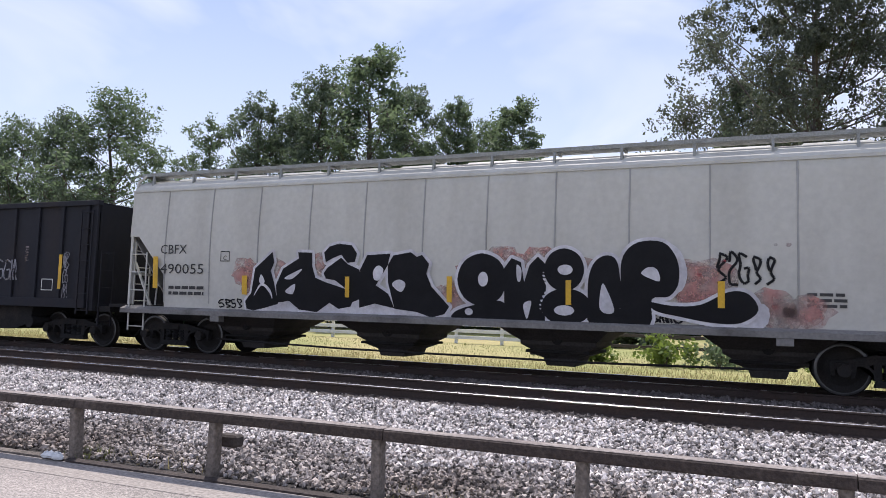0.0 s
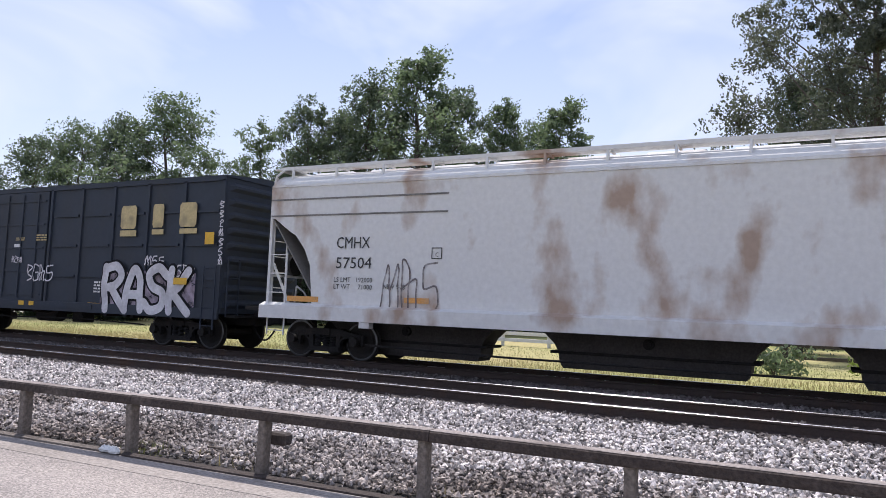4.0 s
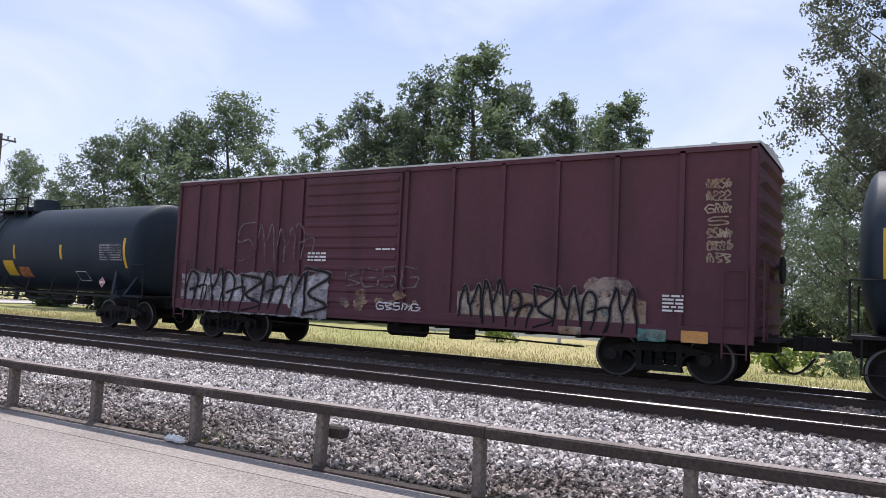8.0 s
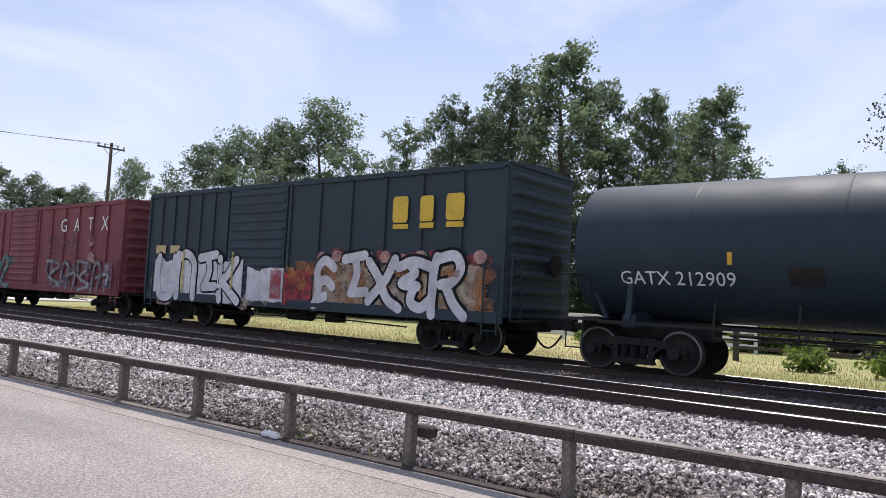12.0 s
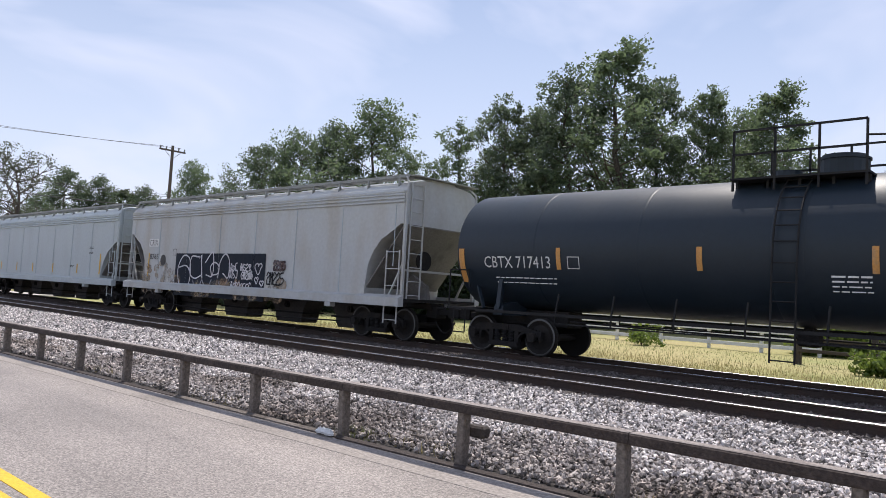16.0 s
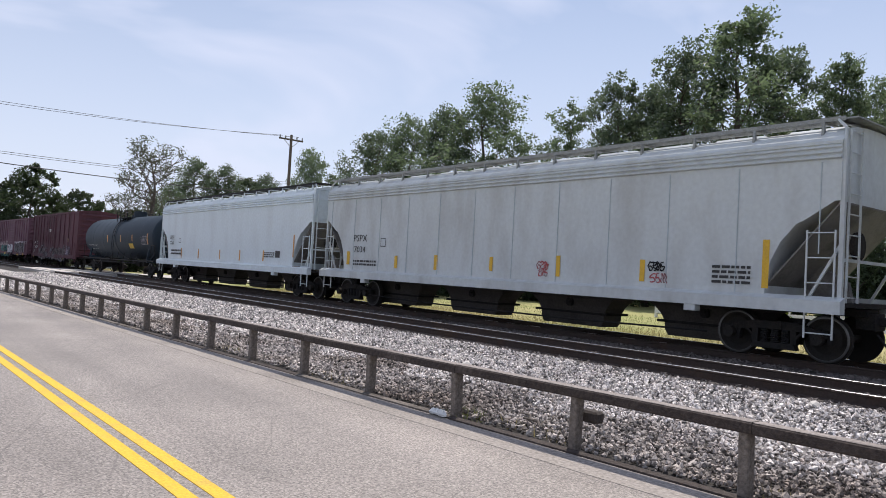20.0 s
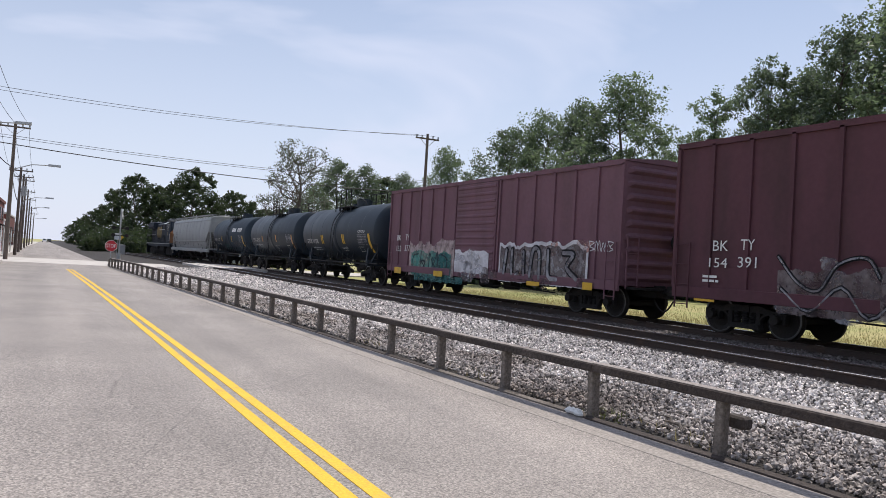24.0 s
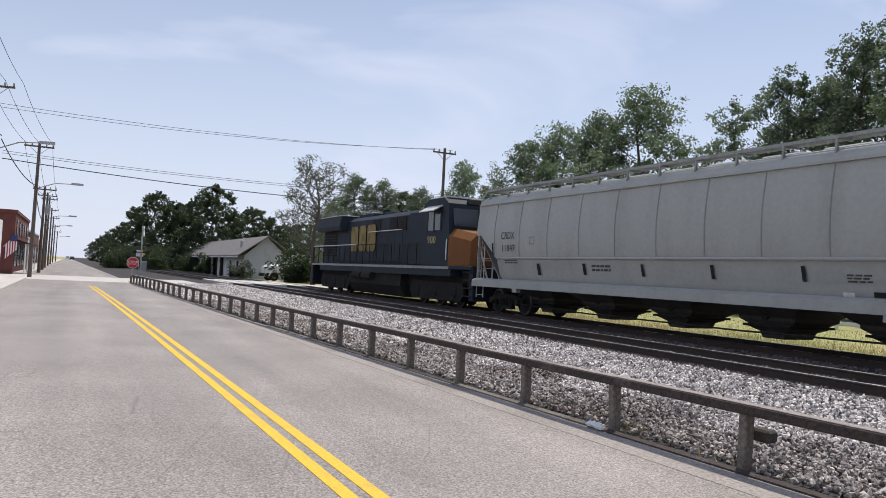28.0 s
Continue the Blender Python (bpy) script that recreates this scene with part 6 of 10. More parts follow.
cloud(hop_a, 0.91, 2.99, 2.24, 2.47, "pink", 9, 0.25, seed=11, off=0.006, label="")
cloud(hop_a, 4.61, 5.14, 1.48, 2.15, "pink", 14, 0.4, seed=12, off=0.006, label="")
cloud(hop_a, 5.89, 6.69, 1.27, 1.76, "pink", 10, 0.3, seed=13, off=0.006, label="")
cloud(hop_a, 0.92, 6.34, 1.50, 2.67, "crimson", 16, 0.05, seed=2, off=0.012, label="")
blob_paint(hop_a, [[(-5.33, 1.11), (-4.76, 1.21), (-4.05, 1.39), (-2.54, 1.45), (-1.40, 1.37), (-0.06, 1.25), (-0.13, 1.12)]], "white", 0.008, label="white sprayed underlay", round_=True)
blob_paint(hop_a, [[(-5.41, 1.37), (-5.23, 1.57), (-5.13, 2.14), (-4.64, 2.53), (-4.58, 2.29), (-4.67, 2.09), (-4.57, 1.80), (-4.46, 1.32), (-4.84, 1.22), (-5.17, 1.15), (-5.37, 1.19)], [(-4.52, 1.76), (-4.33, 2.14), (-3.89, 2.38), (-3.92, 2.52), (-3.53, 2.51), (-3.52, 2.20), (-3.43, 1.94), (-3.15, 1.84), (-2.67, 1.71), (-2.40, 1.51), (-2.50, 1.31), (-2.82, 1.25), (-3.05, 1.38), (-3.39, 1.16), (-3.88, 1.21), (-4.15, 1.40), (-4.49, 1.35)], [(-3.21, 2.51), (-3.07, 2.65), (-2.82, 2.71), (-2.49, 2.67), (-2.35, 2.48), (-2.40, 2.30), (-2.59, 2.28), (-2.76, 2.46), (-3.00, 2.37), (-3.16, 2.29)]], "black", 0.03, rim="white", rim_w=0.13, label="spiky black letter shapes edged in white", round_=False)
blob_paint(hop_a, [[(-3.21, 2.04), (-3.11, 2.17), (-2.76, 2.39), (-2.58, 2.25), (-2.28, 2.13), (-2.16, 1.79), (-2.25, 1.48), (-2.48, 1.40), (-2.65, 1.72), (-2.91, 1.89), (-3.15, 1.92)], [(-2.28, 1.29), (-2.27, 1.85), (-2.26, 2.13), (-2.09, 2.45), (-1.51, 2.48), (-1.57, 2.23), (-1.73, 1.98), (-1.86, 1.79), (-1.55, 1.61), (-1.40, 1.30), (-1.89, 1.39)], [(-1.56, 1.86), (-1.57, 2.23), (-1.44, 2.44), (-1.02, 2.51), (-0.87, 2.41), (-0.75, 2.45), (-0.58, 2.26), (-0.64, 2.05), (-0.52, 1.78), (-0.11, 1.37), (-0.22, 1.21), (-0.52, 1.13), (-0.88, 1.24), (-1.40, 1.29)]], "black", 0.034, rim="white", rim_w=0.13, label="spiky black letter shapes edged in white", round_=False)
blob_paint(hop_a, [[(-4.99, 1.82), (-4.94, 2.01), (-4.83, 1.82)], [(-4.25, 1.62), (-3.98, 1.79), (-4.04, 1.56)], [(-4.27, 1.93), (-3.78, 2.14), (-4.05, 1.91)], [(-1.90, 1.92), (-1.92, 2.10), (-1.80, 2.22), (-1.67, 2.13), (-1.76, 1.91)], [(-1.45, 1.84), (-1.28, 1.92), (-1.13, 1.83), (-1.22, 1.66), (-1.39, 1.73)], [(-5.15, 1.48), (-4.94, 1.80), (-4.67, 1.66), (-4.61, 1.43), (-4.70, 1.58), (-4.92, 1.74)]], "white", 0.045, label="", round_=True)
blob_paint(hop_a, [[(0.01, 1.27), (0.44, 1.42), (0.99, 1.52), (1.18, 1.35), (1.16, 1.12), (0.04, 1.10)], dot(0.61, 1.94, 0.54, 0.54)], "black", 0.03, rim="white", rim_w=0.14, label="rounded black letter shapes edged in white", round_=True)
blob_paint(hop_a, [[(1.10, 1.09), (1.10, 2.18), (1.25, 2.38), (1.45, 2.30), (1.52, 1.90), (1.63, 2.24), (1.80, 2.41), (1.98, 2.24), (1.95, 1.12)]], "black", 0.034, rim="white", rim_w=0.13, label="rounded black letter shapes edged in white", round_=False)
blob_paint(hop_a, [dot(2.33, 2.15, 0.40, 0.42), dot(2.37, 1.43, 0.50, 0.36)], "black", 0.04, rim="white", rim_w=0.13, label="rounded black letter shapes edged in white", round_=True)
blob_paint(hop_a, [[(2.85, 1.11), (2.80, 1.59), (2.82, 2.02), (2.94, 2.31), (3.15, 2.43), (3.35, 2.33), (3.43, 1.92), (3.54, 1.13)]], "black", 0.042, rim="white", rim_w=0.13, label="rounded black letter shapes edged in white", round_=True)
blob_paint(hop_a, [[(4.25, 2.65), (4.51, 2.50), (4.63, 2.09), (4.52, 1.77), (4.31, 1.81), (4.17, 2.25)], [(4.41, 1.47), (5.05, 1.41), (5.91, 1.57), (5.89, 1.14), (5.05, 1.11)]], "white", 0.028, label="", round_=True)
blob_paint(hop_a, [[(3.49, 1.13), (3.43, 1.92), (3.47, 2.41), (3.74, 2.67), (4.20, 2.67), (4.45, 2.35), (4.48, 1.93), (4.31, 1.67), (4.00, 1.61), (3.97, 1.15)], [(3.95, 1.56), (4.36, 1.50), (4.85, 1.53), (5.33, 1.77), (5.66, 1.74), (5.82, 1.45), (5.52, 1.22), (5.05, 1.21), (4.46, 1.31), (4.06, 1.40)]], "black", 0.048, rim="white", rim_w=0.13, label="rounded black letter shapes edged in white", round_=True)
blob_paint(hop_a, [dot(0.65, 1.95, 0.11, 0.15), dot(2.36, 2.15, 0.15, 0.10), dot(2.34, 1.36, 0.20, 0.10), [(3.03, 1.43), (3.06, 1.81), (3.13, 1.86), (3.31, 1.40), (3.17, 1.32)], [(3.81, 2.09), (3.95, 2.21), (4.10, 2.16), (4.15, 1.96), (4.03, 1.97)], [(1.37, 2.24), (1.47, 2.15), (1.45, 1.92), (1.38, 1.95)], [(1.51, 1.45), (1.67, 1.53), (1.65, 1.36), (1.58, 1.17)], dot(0.34, 1.28, 0.09, 0.07)], "white", 0.058, label="", round_=True)
sprayed(hop_a, "62366", 5.09, 1.90, 1.03, 0.53, (("black", 0.048),), lean=0.0, wave=0.0, gap=0.8, seed=5, label="")
sprayed(hop_a, "6445", 3.97, 1.18, 0.60, 0.20, (("black", 0.036),), lean=0.0, wave=0.0, gap=1.0, seed=6, label="")
sprayed(hop_a, "5656", -6.23, 1.20, 0.75, 0.20, (("black", 0.036),), lean=0.0, wave=0.0, gap=1.0, seed=7, label="")
lines_of_print(hop_a, 6.59, 7.20, 1.53, 1.82, 3, M_BLACK_INK)
decal(hop_a, -8.31, -8.15, 1.63, 2.43, M_YELLOW, "reflective_tape", rows=3, off=0.06)
decal(hop_a, -5.49, -5.34, 1.52, 1.97, M_YELLOW, "reflective_tape", rows=3, off=0.06)
decal(hop_a, -2.63, -2.52, 1.51, 1.97, M_YELLOW, "reflective_tape", rows=3, off=0.06)
decal(hop_a, -0.16, -0.04, 1.46, 2.00, M_YELLOW, "reflective_tape", rows=3, off=0.06)
decal(hop_a, 2.37, 2.48, 1.47, 1.95, M_YELLOW, "reflective_tape", rows=3, off=0.06)
decal(hop_a, 5.15, 5.27, 1.48, 1.96, M_YELLOW, "reflective_tape", rows=3, off=0.06)
letters(gon, "CM", -5.86, 2.36, 0.51, 0.26, M_WHITE_INK)
letters(gon, "HX", -4.95, 2.37, 0.41, 0.25, M_WHITE_INK)
letters(gon, "420", -5.83, 1.90, 0.62, 0.24, M_WHITE_INK)
letters(gon, "30", -4.96, 1.91, 0.42, 0.23, M_WHITE_INK)
lines_of_print(gon, -5.81, -4.53, 1.45, 1.68, 2, M_WHITE_INK)
decal(gon, -3.35, -3.24, 1.39, 1.86, M_YELLOW, "reflective_tape", rows=1)
decal(gon, -0.64, -0.51, 1.38, 1.86, M_YELLOW, "reflective_tape", rows=1)
decal(gon, 2.14, 2.27, 1.36, 1.86, M_YELLOW, "reflective_tape", rows=1)
sprayed(gon, "354", -4.05, 1.88, 0.73, 0.56, (("silver", 0.030),), lean=0.0, wave=0.0, gap=1.0, seed=20, label="")
sprayed(gon, "221", -3.13, 1.77, 0.71, 0.61, (("faint", 0.030),), lean=0.0, wave=0.0, gap=1.0, seed=21, label="")
sprayed(gon, "334", -2.21, 1.84, 0.64, 0.63, (("silver", 0.030),), lean=0.0, wave=0.0, gap=1.0, seed=22, label="")
sprayed(gon, "651", -1.35, 2.03, 0.70, 0.38, (("faint", 0.030),), lean=0.0, wave=0.0, gap=1.0, seed=23, label="")
sprayed(gon, "65", -1.19, 1.68, 0.49, 0.29, (("faint", 0.030),), lean=0.0, wave=0.0, gap=1.0, seed=24, label="")
sprayed(gon, "6211", -0.46, 1.92, 0.68, 0.43, (("white", 0.036),), lean=0.0, wave=0.0, gap=1.0, seed=25, label="")
sprayed(gon, "4141", 0.53, 1.55, 0.82, 0.49, (("faint", 0.036),), lean=0.0, wave=0.0, gap=1.0, seed=26, label="")
sprayed(gon, "565", 1.43, 1.68, 0.56, 0.37, (("faint", 0.036),), lean=0.0, wave=0.0, gap=1.0, seed=27, label="")
sprayed(gon, "4545", 2.45, 1.54, 0.59, 0.98, (("faint", 0.054),), lean=0.0, wave=0.0, gap=1.0, seed=28, label="")
sprayed(gon, "334", 3.28, 1.77, 0.88, 0.60, (("silver", 0.048),), lean=0.0, wave=0.0, gap=1.0, seed=29, label="")
lines_of_print(gon, 4.44, 4.60, 2.32, 2.78, 6, M_SPRAY['faint'])
outline_box(gon, 5.19, 5.64, 1.51, 1.83, M_WHITE_INK)
decal(gon, 5.85, 5.97, 1.56, 2.50, M_YELLOW, "reflective_tape", rows=1, off=0.02)
sprayed(gon, "4", 6.0, 1.30, 0.24, 0.42, (("silver", 0.030),), lean=0.0, wave=0.0, gap=1.0, seed=31, label="")
sprayed(gon, "35", 6.0, 1.72, 0.24, 0.40, (("silver", 0.030),), lean=0.0, wave=0.0, gap=1.0, seed=32, label="")
sprayed(gon, "46", 6.0, 2.12, 0.24, 0.42, (("silver", 0.030),), lean=0.0, wave=0.0, gap=1.0, seed=33, label="")
letters(hop_b, "SOXX", -4.18, 2.42, 0.91, 0.25, M_BLACK_INK)
letters(hop_b, "321064", -4.10, 1.95, 1.13, 0.24, M_BLACK_INK)
outline_box(hop_b, -2.64, -2.37, 2.21, 2.45, M_BLACK_INK)
letters(hop_b, "C", -2.55, 2.25, 0.09, 0.10, M_BLACK_INK)
decal(hop_b, -0.46, 0.21, 1.97, 2.35, M_YELLOW_INK, "notice", rows=1, label="yellow notice panel")
lines_of_print(hop_b, -0.38, 0.15, 2.00, 2.29, 3, M_BLACK_INK)
lines_of_print(hop_b, -3.98, -3.18, 1.54, 1.78, 2, M_BLACK_INK)
lines_of_print(hop_b, -2.84, -2.26, 1.57, 1.80, 2, M_BLACK_INK)
lines_of_print(hop_b, 3.06, 3.67, 1.57, 1.93, 4, M_BLACK_INK)
lines_of_print(hop_b, 1.84, 2.56, 1.56, 1.74, 2, M_BLACK_INK)
sprayed(hop_b, "X", 3.94, 1.89, 0.16, 0.17, (("black", 0.240),), lean=0.0, wave=0.0, gap=1.0, seed=1, label="")
decal(hop_b, 3.93, 4.10, 2.28, 2.54, M_WHITE_INK, "sticker", rows=1)
decal(hop_b, -5.06, -4.14, 1.24, 1.36, M_ORANGE, "reflective_tape", rows=1, off=0.03)
decal(hop_b, -2.44, -1.92, 1.27, 1.37, M_ORANGE, "reflective_tape", rows=1, off=0.03)
decal(hop_b, -0.24, 0.41, 1.24, 1.35, M_ORANGE, "reflective_tape", rows=1, off=0.03)
decal(hop_b, 1.88, 2.37, 1.27, 1.37, M_ORANGE, "reflective_tape", rows=1, off=0.03)
decal(hop_b, 3.99, 5.06, 1.24, 1.35, M_ORANGE, "reflective_tape", rows=1, off=0.03)
letters(hop_c, "SHQX", -3.36, 2.67, 0.94, 0.25, M_BLACK_INK)
letters(hop_c, "1533", -3.28, 2.20, 0.78, 0.22, M_BLACK_INK)
outline_box(hop_c, -2.18, -1.89, 2.42, 2.68, M_BLACK_INK)
letters(hop_c, "C", -2.08, 2.47, 0.11, 0.12, M_BLACK_INK)
lines_of_print(hop_c, -3.27, -1.53, 1.64, 1.93, 2, M_BLACK_INK)
decal(hop_c, 0.76, 1.46, 1.66, 2.05, M_SPRAY['orange'], "notice", rows=1, label="brown notice panel")
lines_of_print(hop_c, 0.83, 1.40, 1.70, 1.99, 4, M_BLACK_INK)
decal(hop_c, 2.12, 2.65, 1.66, 2.00, M_BLACK_INK, "notice", rows=1, label="black notice panel")
lines_of_print(hop_c, 1.64, 2.84, 2.14, 2.37, 3, M_BLACK_INK)
sprayed(hop_c, "X", 3.92, 1.66, 0.25, 0.22, (("orange", 0.208),), lean=0.0, wave=0.0, gap=1.0, seed=2, label="")
lines_of_print(hop_c, -2.42, -0.86, 1.21, 1.35, 1, M_SPRAY['navy'])
lines_of_print(hop_c, -0.71, 0.61, 1.22, 1.35, 2, M_BLACK_INK)
lines_of_print(hop_c, -0.45, 0.42, 1.54, 1.71, 2, M_BLACK_INK)
decal(hop_c, -0.39, 0.20, 1.73, 2.15, M_WHITE_INK, "faded_patch", rows=1)
decal(hop_c, -4.93, -3.98, 1.02, 1.16, M_ORANGE, "reflective_tape", rows=1, off=0.03)
decal(hop_c, -2.43, -1.91, 1.04, 1.15, M_ORANGE, "reflective_tape", rows=1, off=0.03)
decal(hop_c, -0.31, 0.17, 1.05, 1.16, M_ORANGE, "reflective_tape", rows=1, off=0.03)
decal(hop_c, 1.86, 2.37, 1.06, 1.15, M_ORANGE, "reflective_tape", rows=1, off=0.03)
decal(hop_c, 3.99, 4.91, 1.03, 1.16, M_ORANGE, "reflective_tape", rows=1, off=0.03)
letters(hop_d, "CMHX", -7.05, 2.65, 0.94, 0.27, M_BLACK_INK)
letters(hop_d, "57504", -7.04, 2.18, 0.99, 0.26, M_BLACK_INK)
letters(hop_d, "LS LMT   192000", -7.08, 1.86, 1.07, 0.11, M_BLACK_INK)
letters(hop_d, "LT WT     71000", -7.08, 1.70, 1.07, 0.11, M_BLACK_INK)
letters(hop_d, "NEW 9-78", -5.70, 1.72, 0.56, 0.11, M_BLACK_INK)
outline_box(hop_d, -4.49, -4.23, 2.41, 2.66, M_BLACK_INK)
letters(hop_d, "C", -4.39, 2.46, 0.08, 0.09, M_BLACK_INK)
decal(hop_d, -8.45, -7.51, 1.37, 1.50, M_ORANGE, "reflective_tape", rows=1)
decal(hop_d, -5.14, -4.51, 1.42, 1.54, M_ORANGE, "reflective_tape", rows=1)
sprayed(hop_d, "415", -5.81, 1.17, 1.62, 1.15, (("faint", 0.040),), lean=0.0, wave=0.0, gap=1.0, seed=9, label="")
decal(hop_d, -9.10, -4.11, 3.84, 3.88, M_SLOPE, "panel_seam", rows=1)
decal(hop_d, -9.09, -4.12, 3.44, 3.48, M_SLOPE, "panel_seam", rows=1)
decal(box_a, -7.08, -6.81, 2.94, 3.26, M_GOLD_INK, "faded_block", rows=1)
decal(box_a, -6.75, -6.50, 2.94, 3.25, M_GOLD_INK, "faded_block", rows=1)
decal(box_a, -5.85, -5.63, 2.93, 3.24, M_GOLD_INK, "faded_block", rows=1)
decal(box_a, -5.58, -5.38, 2.93, 3.23, M_GOLD_INK, "faded_block", rows=1)
letters(box_a, "137", -7.08, 2.25, 0.60, 0.32, M_GOLD_INK)
letters(box_a, "928", -6.02, 2.27, 0.76, 0.30, M_GOLD_INK)
decal(box_a, -7.80, -7.50, 2.76, 3.10, M_YELLOW, "reflective_tape", rows=1)
decal(box_a, -7.02, -6.57, 1.66, 1.93, M_YELLOW, "reflective_tape", rows=1)
decal(box_a, -3.37, -2.86, 0.98, 1.14, M_YELLOW, "reflective_tape", rows=1)
decal(box_a, -0.49, -0.22, 0.95, 1.08, M_YELLOW, "reflective_tape", rows=1)
decal(box_a, 0.02, 0.26, 0.95, 1.08, M_YELLOW, "reflective_tape", rows=1)
decal(box_a, 2.69, 3.20, 0.97, 1.11, M_YELLOW, "reflective_tape", rows=1)
decal(box_a, 7.21, 7.53, 2.77, 3.09, M_YELLOW, "reflective_tape", rows=1, off=0.07)
decal(box_a, 6.16, 6.65, 1.70, 1.88, M_YELLOW, "reflective_tape", rows=1, off=0.07)
emblem(box_a, 3.86, 4.49, 3.23, 3.89, M_GOLD_INK)
decal(box_a, 3.84, 4.50, 3.02, 3.19, M_GOLD_INK, "emblem_bar", rows=1)
emblem(box_a, 5.15, 5.57, 3.25, 3.90, M_GOLD_INK)
decal(box_a, 5.13, 5.58, 3.06, 3.20, M_GOLD_INK, "emblem_bar", rows=1)
emblem(box_a, 6.18, 6.81, 3.25, 3.91, M_GOLD_INK)
decal(box_a, 6.19, 6.83, 3.07, 3.21, M_GOLD_INK, "emblem_bar", rows=1)
fill_band(box_a, 3.2, 6.9, 0.92, 2.15, "violet", 5, 11, off=0.006, label="faded violet fill")
sprayed(box_a, "RASK", 3.38, 0.97, 3.31, 1.12, (("black", 0.380), ("white", 0.250)), lean=0.0, wave=0.0, gap=1.06, seed=12, label="white letter shapes outlined in black")
blob_paint(box_a, [[(-3.95, 0.9), (-3.85, 1.5), (-3.6, 2.15), (-3.0, 2.2), (-2.75, 1.9), (-2.9, 1.55), (-2.2, 2.1), (-1.9, 2.05), (-2.2, 1.45), (-1.8, 0.88)]], "silver", 0.008, rim="cream", rim_w=0.06, label="pale blocky spray", round_=False)
fill_band(box_a, -5.2, -1.75, 0.84, 1.15, "white", 4, 15, off=0.006)
cloud(box_a, -6.12, -4.30, 0.83, 1.56, "silver", 10, 0.26, seed=14, off=0.006, label="")
outline_box(box_a, -3.55, -2.95, 1.55, 2.0, M_SPRAY["black"], 0.05)
sprayed(box_a, "26", -3.70, 0.95, 1.81, 0.9, (("faint", 0.07),), lean=0.0, wave=0.0, gap=1.0, seed=15)
sprayed(box_a, "6315", -0.21, 1.69, 1.23, 0.50, (("white", 0.040),), lean=0.0, wave=0.0, gap=1.0, seed=16, label="")
sprayed(box_a, "523", -7.19, 3.33, 0.73, 0.39, (("silver", 0.040),), lean=0.0, wave=0.0, gap=1.0, seed=17, label="")
sprayed(box_a, "236", -7.16, 1.22, 0.72, 0.19, (("white", 0.032),), lean=0.0, wave=0.0, gap=1.0, seed=18, label="")
sprayed(box_a, "1264", -1.00, 2.25, 0.53, 0.18, (("white", 0.028),), lean=0.0, wave=0.0, gap=1.0, seed=19, label="")
sprayed(box_a, "455", 4.93, 2.20, 0.79, 0.25, (("white", 0.040),), lean=0.0, wave=0.0, gap=1.0, seed=20, label="")
sprayed(box_a, "566", 6.15, 1.90, 0.72, 0.30, (("white", 0.040),), lean=0.0, wave=0.0, gap=1.0, seed=21, label="")
lines_of_print(box_a, -2.50, -2.32, 2.36, 3.01, 5, M_WHITE_INK)
decal(box_a, -2.00, -1.82, 2.49, 2.81, M_WHITE_INK, "patch", rows=1)
decal(box_a, -0.94, -0.61, 2.73, 2.83, M_WHITE_INK, "patch", rows=1)
lines_of_print(box_a, 0.13, 0.64, 2.93, 3.15, 3, M_GOLD_INK)
lines_of_print(box_a, -0.88, -0.43, 2.94, 3.06, 2, M_GOLD_INK)
lines_of_print(box_a, 2.89, 3.17, 1.41, 1.77, 4, M_WHITE_INK)
sprayed(box_a, "6", 7.60, 3.73, 0.15, 0.19, (("white", 0.028),), lean=0.0, wave=0.0, gap=1.0, seed=30, label="")
sprayed(box_a, "6", 7.61, 3.48, 0.15, 0.19, (("white", 0.028),), lean=0.0, wave=0.0, gap=1.0, seed=31, label="")
sprayed(box_a, "2", 7.62, 3.23, 0.15, 0.19, (("white", 0.028),), lean=0.0, wave=0.0, gap=1.0, seed=32, label="")
sprayed(box_a, "4", 7.63, 2.98, 0.15, 0.19, (("white", 0.028),), lean=0.0, wave=0.0, gap=1.0, seed=33, label="")
sprayed(box_a, "6", 7.64, 2.73, 0.15, 0.19, (("white", 0.028),), lean=0.0, wave=0.0, gap=1.0, seed=34, label="")
sprayed(box_a, "5", 7.64, 2.48, 0.15, 0.19, (("white", 0.028),), lean=0.0, wave=0.0, gap=1.0, seed=35, label="")
sprayed(box_a, "1", 7.65, 2.23, 0.15, 0.19, (("white", 0.028),), lean=0.0, wave=0.0, gap=1.0, seed=36, label="")
letters(box_b, "UC", -7.32, 2.59, 0.49, 0.26, M_WHITE_INK)
letters(box_b, "RY", -6.36, 2.59, 0.43, 0.26, M_WHITE_INK)
letters(box_b, "30", -7.28, 2.12, 0.45, 0.25, M_WHITE_INK)
letters(box_b, "03", -6.32, 2.14, 0.45, 0.24, M_WHITE_INK)
letters(box_b, "54", -5.44, 2.15, 0.41, 0.24, M_WHITE_INK)
letters(box_b, "CLOSE AND LOCK", 0.12, 4.24, 1.00, 0.11, M_WHITE_INK)
letters(box_b, "DOOR BEFORE", 0.21, 4.12, 0.84, 0.10, M_WHITE_INK)
letters(box_b, "MOVING CAR", 0.26, 4.00, 0.71, 0.10, M_WHITE_INK)
lines_of_print(box_b, -6.33, -5.06, 1.48, 1.79, 2, M_WHITE_INK)
decal(box_b, -7.37, -7.10, 1.20, 1.71, M_YELLOW, "reflective_tape", rows=1, off=0.08)
decal(box_b, -1.96, -1.83, 1.55, 2.03, M_YELLOW, "reflective_tape", rows=1, off=0.08)
decal(box_b, 1.25, 1.37, 1.55, 2.04, M_YELLOW, "reflective_tape", rows=1, off=0.08)
